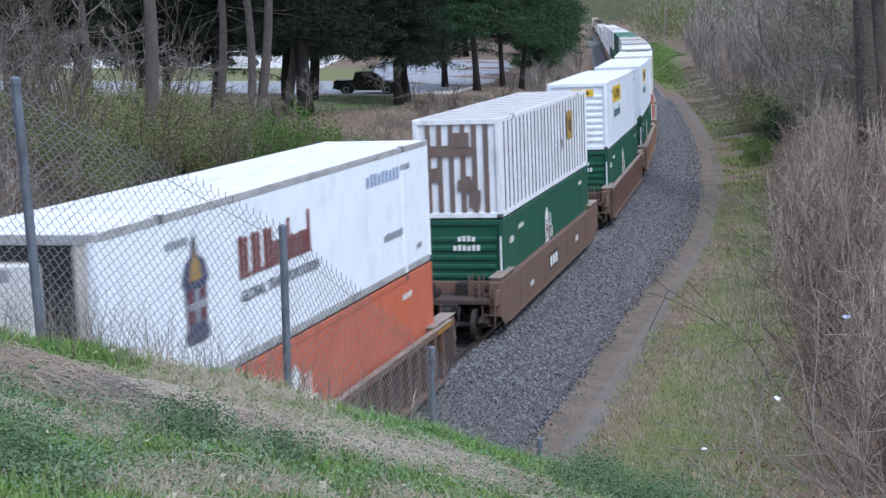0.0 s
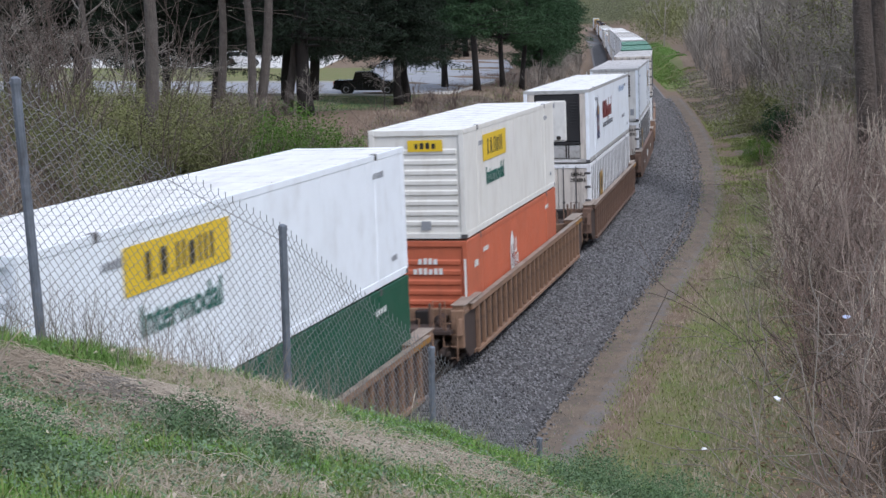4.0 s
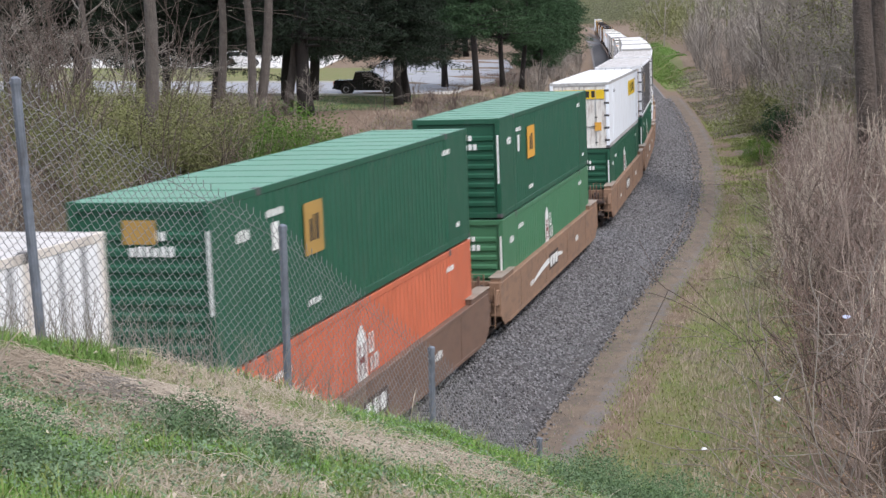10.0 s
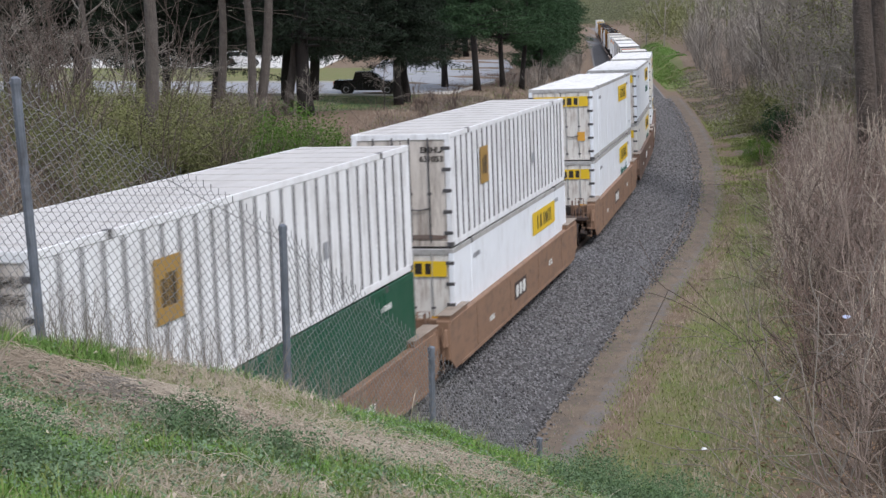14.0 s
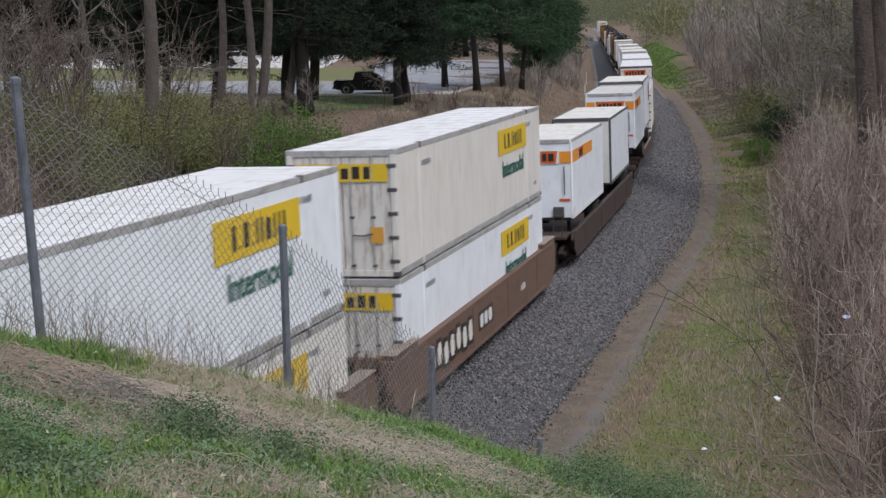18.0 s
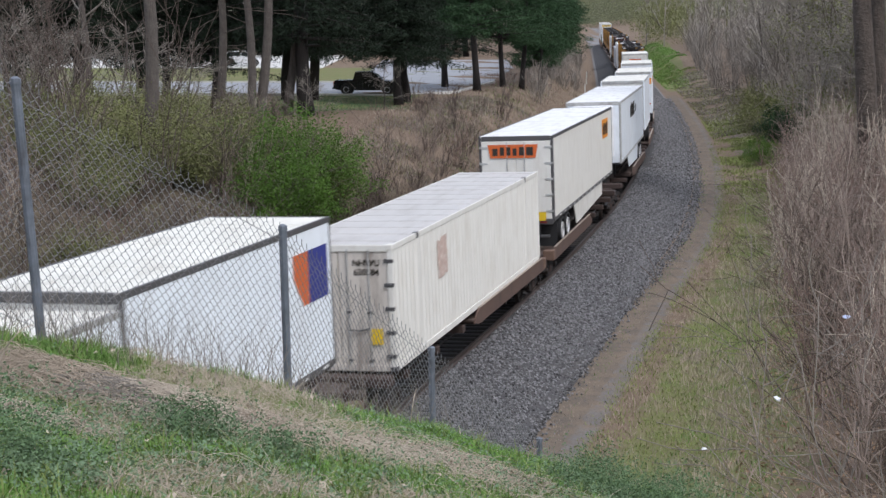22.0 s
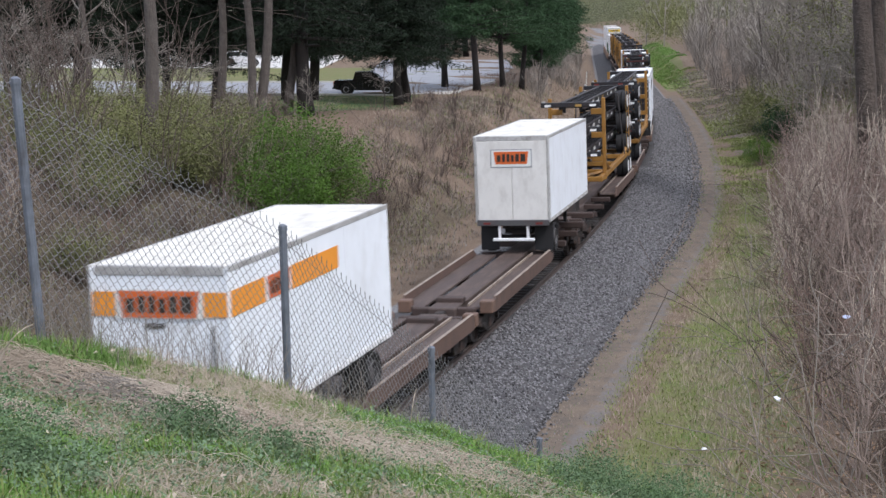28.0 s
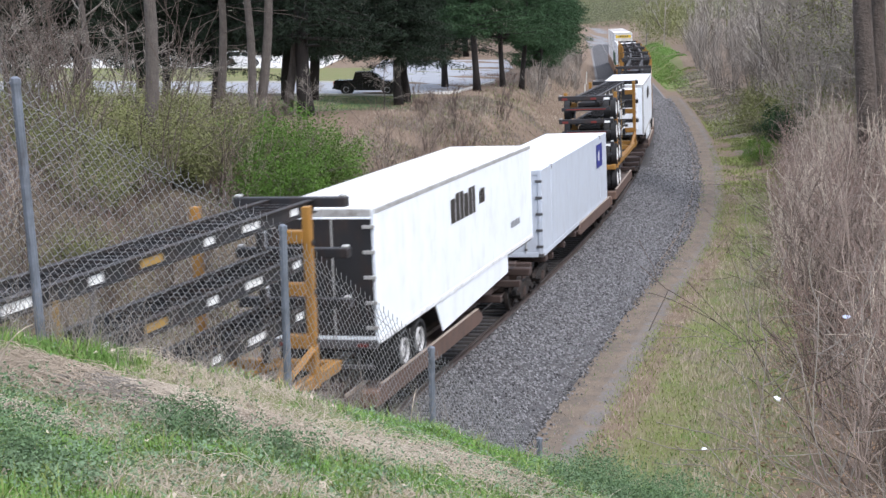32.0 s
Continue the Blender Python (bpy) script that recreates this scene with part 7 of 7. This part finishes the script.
for spot in ((-1.72, 9.25, 0.26, 0.16, 1100, 0.14, TWIGPALE, 4), (-1.9, 9.2, 0.34, 0.2, 700, 0.1, TWIG, 41), (-2.5, 9.3, 0.34, 0.26, 1000, 0.08, STRAW, 14), (-2.3, 9.25, 0.4, 0.24, 420, 0.08, STRAW, 42), (-2.22, 7.9, 0.2, 0.16, 260, 0.06, TWIGPALE, 43, 0.9), (-1.05, 9.2, 0.3, 0.3, 300, 0.05, STRAW, 44, 0.5), (-0.3, 9.4, 0.4, 0.25, 300, 0.04, TWIGPALE, 45), (0.3, 9.9, 0.35, 0.2, 260, 0.04, STRAW, 46)):
    thatch(*spot)


def weed_leaves(name, cx, cy, n, spread, size, material, label, seed):
    r = np.random.default_rng(seed)
    px, py = r.normal(cx, spread, n), r.normal(cy, spread, n)
    pts = np.stack([px, py, terrain(px, py) + np.abs(r.normal(0.03, 0.05, n))], -1)
    me = bulk(name, *leaves_at(r, pts, size, 3, 0.02), material)
    return tagged(new(name, me), label, "weeds", kind="stuff")


for i, (cx, cy, n, sp) in enumerate(((-1.45, 8.6, 900, 0.28), (-1.95, 6.6, 1500, 0.22), (1.3, 10.9, 900, 0.25), (1.75, 10.9, 900, 0.22), (-2.2, 7.4, 1100, 0.5), (-1.0, 7.8, 900, 0.4), (-0.3, 8.6, 700, 0.4), (-2.6, 8.6, 600, 0.35), (0.5, 9.6, 600, 0.35), (1.2, 10.3, 700, 0.3), (-0.2, 10.6, 500, 0.3), (-1.9, 6.6, 800, 0.4))):
    weed_leaves("weed_patch", cx, cy, n, sp * 1.1, 0.0115, WEED, "low grey-green weeds among the grass", 100 + i)

for i, (cx, cy, n, sp) in enumerate(((-1.42, 8.35, 520, 0.12), (-2.25, 7.0, 420, 0.16), (1.25, 10.6, 500, 0.14), (0.9, 10.4, 320, 0.12), (-0.9, 8.3, 260, 0.1), (1.55, 10.7, 420, 0.14), (1.2, 11.2, 420, 0.14), (1.75, 11.0, 520, 0.17), (1.98, 11.0, 520, 0.17), (-1.95, 6.5, 420, 0.14))):
    rr = np.random.default_rng(140 + i)
    pts = rr.normal(0, 1, (n, 3)) * (sp, sp, sp * 0.7) + (cx, cy, ground_at(cx, cy) + sp * 0.8)
    tagged(new("weed_clump", bulk("weed_clump", *leaves_at(rr, pts, 0.0095, 8, 0.02), WEEDDARK)), "dark bluish-green weed clump on the slope", "weed")

x, y = hill_points(700, r)
tagged(new("dead_leaves", bulk("dead_leaves", *leaves_at(r, np.stack([x, y, terrain(x, y) + 0.03], -1), 0.022, 1, 0.01, 0.0, 0.7), TWIGPALE)), "pale dead leaves lying on the grass", "leaves", kind="stuff")
# arching dead stems tangled on the slope
segs = []
for i in range(420):
    y0 = r.uniform(5.6, 11)
    x0 = y0 * r.uniform(-0.36, 0.02)
    if patches(x0, y0) > 0.45:
        continue
    a, w, hgt = r.uniform(0, 6.28), r.uniform(0.12, 0.34), r.uniform(0.05, 0.13)
    last = None
    for j in range(6):
        px, py = x0 + math.cos(a) * w * (j / 2.5 - 1), y0 + math.sin(a) * w * (j / 2.5 - 1) + 0.04 * math.sin(j + a)
        q = (px, py, ground_at(px, py) + hgt * math.sin(math.pi * (j + 0.3) / 5.6))
        if last:
            segs.append((*last, *q, 0.0017, 0.0012))
        last = q
tagged(new("dead_stems", bulk("dead_stems", *tubes(segs), TWIGPALE)), "tangle of arching bleached stems on the slope", "weeds", kind="stuff")

# dry stalks standing along the fence and on the slope
segs = []
for i in range(420):
    t = r.random()
    if i < 340:
        x0, y0 = -3.6 + 3.6 * t + r.normal(0, 0.25), 10.4 + 2.0 * t + r.normal(0, 0.3)
    else:
        y0 = r.uniform(6.5, 12)
        x0 = y0 * r.uniform(-0.3, 0.08)
    branch(r, segs, (x0, y0, ground_at(x0, y0) - 0.02), np.array([r.normal(0, 0.2), r.normal(0, 0.2), 1.0]), r.uniform(0.2, 0.62) if i < 340 else r.uniform(0.1, 0.3), 0.003, 1, 0.5, 0.0, (1,), None, 3)
tagged(new("dry_stalks", bulk("dry_stalks", *tubes(segs), TWIG)), "dry weed stalks standing along the fence", "weeds", kind="stuff")
for x0, y0, s, k in ((-2.75, 9.0, 0.6, 0), (-2.95, 9.3, 0.5, 1), (-0.25, 11.2, 0.55, 2), (0.15, 11.9, 0.35, 3)):
    z0 = ground_at(x0, y0)
    bend = [(x0 + j * 0.08 * s * (0.9 - k * 0.35), y0 + 0.03 * math.sin(j * 1.3 + k), z0 + s * (0.16 * j - 0.012 * j * j)) for j in range(7)]
    tagged(new("fallen_stick", Geo().tube(bend, [0.006 - 0.0006 * j for j in range(7)], 6).mesh("fallen_stick", TWIGPALE)), "pale dead stick on the grassy slope", "stick")

# rough grass beside the dirt track and on the far bank
def side_grass(n, s0, s1, l0, l1, height, width, material, seed):
    r = np.random.default_rng(seed)
    s, l = r.uniform(s0, s1, n), r.uniform(l0, l1, n)
    l = np.where(r.random(n) < 0.5, l, l0 + (l1 - l0) * r.beta(2, 2, n))
    l = l - (0.55 * smooth(42, 18, s) if l0 > 4 else 0)
    h = np.interp(s, TS, TH)
    x, y = np.interp(s, TS, TX) + np.cos(h) * l, np.interp(s, TS, TY) - np.sin(h) * l
    g = np.clip((0.6 * patchy(x, y, 2.6, 4) + 0.4 * patchy(x, y, 0.8, 6) - 0.5) * 2.4 + 0.5, 0, 1)
    keep = r.random(n) < (1.1 - g if material == STRAW else g)
    return blades("rough_grass", x[keep], y[keep], height, width, material, "dry rough grass beside the dirt track" if material == STRAW else "rough grass and dead growth beside the track", 0.8, seed)


side_grass(52000, -4, 60, 5.5, 10.0, 0.12, 0.009, GRASSOLIVE, 21)
side_grass(38000, -4, 60, 5.7, 11.5, 0.22, 0.008, STRAW, 22)
side_grass(44000, 55, 112, 5.9, 10.5, 0.2, 0.018, GRASSOLIVE, 23)
side_grass(14000, 172, 330, 4.8, 8.4, 0.25, 0.05, GRASS, 28)
side_grass(9000, 230, 340, 7.0, 11.5, 0.25, 0.06, GRASS, 35)
side_grass(10000, 172, 330, 4.8, 8.4, 0.25, 0.05, GRASSLIGHT, 33)
side_grass(26000, 92, 190, 6.2, 13, 0.25, 0.03, TWIG, 46)
side_grass(14000, 92, 190, 6.0, 13, 0.22, 0.03, TWIGDARK, 47)
side_grass(16000, 100, 200, 5.9, 11, 0.2, 0.03, GRASSOLIVE, 48)
side_grass(9000, -4, 90, 5.3, 6.2, 0.1, 0.01, GRASSOLIVE, 49)
side_grass(9000, -4, 60, 7.5, 12, 0.16, 0.01, GRASS, 50)
side_grass(16000, 30, 130, -17.5, -7.5, 0.3, 0.012, TWIGRED, 24)

side_grass(9000, 30, 105, -16, -8.5, 0.28, 0.012, STRAW, 29)
side_grass(60000, 4, 84, -15, -4.6, 0.26, 0.012, TWIG, 36)
side_grass(34000, 4, 84, -15, -4.8, 0.2, 0.012, TWIGDARK, 37)
side_grass(26000, 4, 90, -15, -5.2, 0.18, 0.012, GRASSOLIVE, 38)
side_grass(12000, 84, 150, -11, -4.6, 0.25, 0.02, STRAW, 39)
side_grass(3500, 50, 110, -13, -8.0, 0.2, 0.014, GRASS, 30)
rr = np.random.default_rng(31)
px, py = rr.uniform(-12, -2.2, 6000), rr.uniform(99, 117, 6000)
blades("lawn_grass", px, py, 0.14, 0.02, WEEDDARK, "dark green mown lawn in front of the lot", 0.8, 32)
# leaf litter under the thicket
n = 16000
s, l = r.uniform(-8, 60, n), r.uniform(8.5, 16, n)
h = np.interp(s, TS, TH)
px, py = np.interp(s, TS, TX) + np.cos(h) * l, np.interp(s, TS, TY) - np.sin(h) * l
LEAFDEAD = mat("dead_brown_leaves", (0.34, 0.23, 0.15), 0.9, var=0.4, scale=4, bump=0)
tagged(new("leaf_litter", bulk("leaf_litter", *leaves_at(r, np.stack([px, py, terrain(px, py) + 0.02], -1), 0.06, 1, 0.01), LEAFDEAD)), "dead brown leaves under the thicket", "leaves", kind="stuff")


n = 3000
s = r.uniform(-4, 80, n)
l = np.where(r.random(n) < 0.5, r.normal(4.1, 0.25, n), r.uniform(4.0, 6.0, n)) - 0.6 * smooth(42, 18, s)
h = np.interp(s, TS, TH)
px, py = np.interp(s, TS, TX) + np.cos(h) * l, np.interp(s, TS, TY) - np.sin(h) * l
tagged(new("stray_stones", bulk("stray_stones", *leaves_at(r, np.stack([px, py, terrain(px, py) + 0.012], -1), 0.024, 1, 0.004, 0.0, 0.8), STONE)), "stray ballast stones on the dirt track", "stones", kind="stuff")
side_grass(2600, 0, 70, 4.3, 5.0, 0.09, 0.007, STRAW, 26)
side_grass(1600, 0, 70, 4.4, 4.9, 0.09, 0.007, GRASS, 27)


def litter(x, y, z, size, material, label):
    g = Geo()
    rr = np.random.default_rng(int(x * 100))
    pts = [Vector(rr.normal(0, 1, 3)).normalized() * size * rr.uniform(0.6, 1.1) for _ in range(14)]
    bm = bmesh.new()
    for p in pts:
        bm.verts.new((p.x * 1.2, p.y, p.z * 0.7))
    bmesh.ops.convex_hull(bm, input=bm.verts)
    me = bpy.data.meshes.new("plastic_litter")
    bm.to_mesh(me)
    bm.free()
    me.materials.append(material)
    ob = tagged(new("plastic_litter", me), label, "litter")
    ob.matrix_world = Matrix.Translation((x, y, z))
    return ob


litter(6.2, 27.5, 2.1, 0.09, LITTERWHITE, "crumpled white plastic bag caught in the shrubs")
litter(7.6, 28.0, 3.55, 0.07, LITTERBLUE, "blue and white crumpled wrapper caught in the shrubs")
litter(8.2, 30.4, 2.3, 0.06, LITTERWHITE, "scrap of white plastic caught in the shrubs")
litter(5.7, 32.0, -0.2, 0.07, LITTERWHITE, "scrap of white plastic on the bank")


# ---- parked vehicles ----
def car(label, paint, m, pickup=False, length=5.2):
    c = thing("parked_car", label, "car", "vehicles in the lot")
    k = length / 5.2
    low = [(-2.6, 0.45), (-2.6, 0.95), (-2.5, 1.08), (1.0, 1.12), (2.3, 0.98), (2.58, 0.8), (2.6, 0.4), (2.1, 0.32), (-2.2, 0.32)]
    body = part("body", Geo().prism([(a * k, b) for a, b in low], -0.92, 0.92), paint, c)
    cab = [(-1.1 if pickup else -2.4, 1.08), (-0.9 if pickup else -2.1, 1.75), (0.3, 1.78), (1.15, 1.12)]
    part("cabin", Geo().prism([(a * k, b) for a, b in cab], -0.8, 0.8), paint, c)
    for sy in (-1, 1):
        y0, y1 = sorted((sy * 0.8, sy * 0.812))
        win = [(cab[0][0] + 0.15, 1.16), (cab[1][0] + 0.12, 1.68), (-0.35, 1.7), (-0.35, 1.16)]
        part("window", Geo().prism([(a * k, b) for a, b in win], y0, y1), GLASSDARK, c)
        part("window", Geo().prism([(a * k, b) for a, b in ((-0.27, 1.16), (-0.27, 1.7), (0.26, 1.7), (0.92, 1.16))], y0, y1), GLASSDARK, c)
        part("mirror", Geo().box(0.75 * k, 0.95 * k, *sorted((sy * 0.92, sy * 1.08)), 1.12, 1.28, 0.03), paint, c)
        part("door_line", Geo().box(-0.32 * k, -0.3 * k, *sorted((sy * 0.92, sy * 0.925)), 0.45, 1.08), LETTERDARK, body)
        for x in (-1.6, 1.62):
            t = part("wheel", Geo().wheel(x * k, sy * 0.82, 0.37, 0.37, 0.24, 20, 0.6), RUBBER, c)
            part("rim", Geo().wheel(x * k, sy * 0.86, 0.37, 0.23, 0.2, 14, 0.3), RIMWHITE, t)
            part("wheel_arch", Geo().tube([(x * k, sy * 0.88, 0.4), (x * k, sy * 0.926, 0.4)], 0.44, 16), LETTERDARK, body)
        part("headlight", Geo().box(2.5 * k, 2.6 * k, *sorted((sy * 0.55, sy * 0.88)), 0.68, 0.84, 0.02), REFLECT, c)
        part("tail_light", Geo().box(-2.62 * k, -2.55 * k, *sorted((sy * 0.65, sy * 0.9)), 0.7, 1.0, 0.02), BANDRED, c)
    part("windscreen", Geo().prism([((0.4) * k, 1.74), (1.15 * k, 1.2), (1.18 * k, 1.2), (0.43 * k, 1.745)], -0.72, 0.72), GLASSDARK, c)
    part("bumper", Geo().box(2.5 * k, 2.68 * k, -0.9, 0.9, 0.36, 0.56, 0.04), DARKPOST, c)
    part("bumper", Geo().box(-2.7 * k, -2.52 * k, -0.9, 0.9, 0.4, 0.6, 0.04), DARKPOST, c)
    c.matrix_world = m
    return c


car("black pickup truck parked in the lot behind the spruces", CARPAINT, pose(-5.9, 119.6, PLATEAU + 0.06, 0, 0, -4), True)
car("white car parked on the bright lot", CARWHITE, pose(-24, 182, PLATEAU + 0.08, 0, 0, 20), False, 4.6)
car("white car parked on the bright lot", CARWHITE, pose(-32, 184, PLATEAU + 0.08, 0, 0, 15), False, 4.6)
for x, y in ((21.5, 214), (17.6, 178), (20.5, 205)):
    z = ground_at(x, y)
    tagged(new("marker_post", Geo().box(-0.05, 0.05, -0.05, 0.05, -0.2, 1.3, 0.01).mesh("marker_post", LETTERWHITE)), "white marker post beside the track", "post").location = (at_side(y, -5.5), y, ground_at(at_side(y, -5.5), y))

motions()
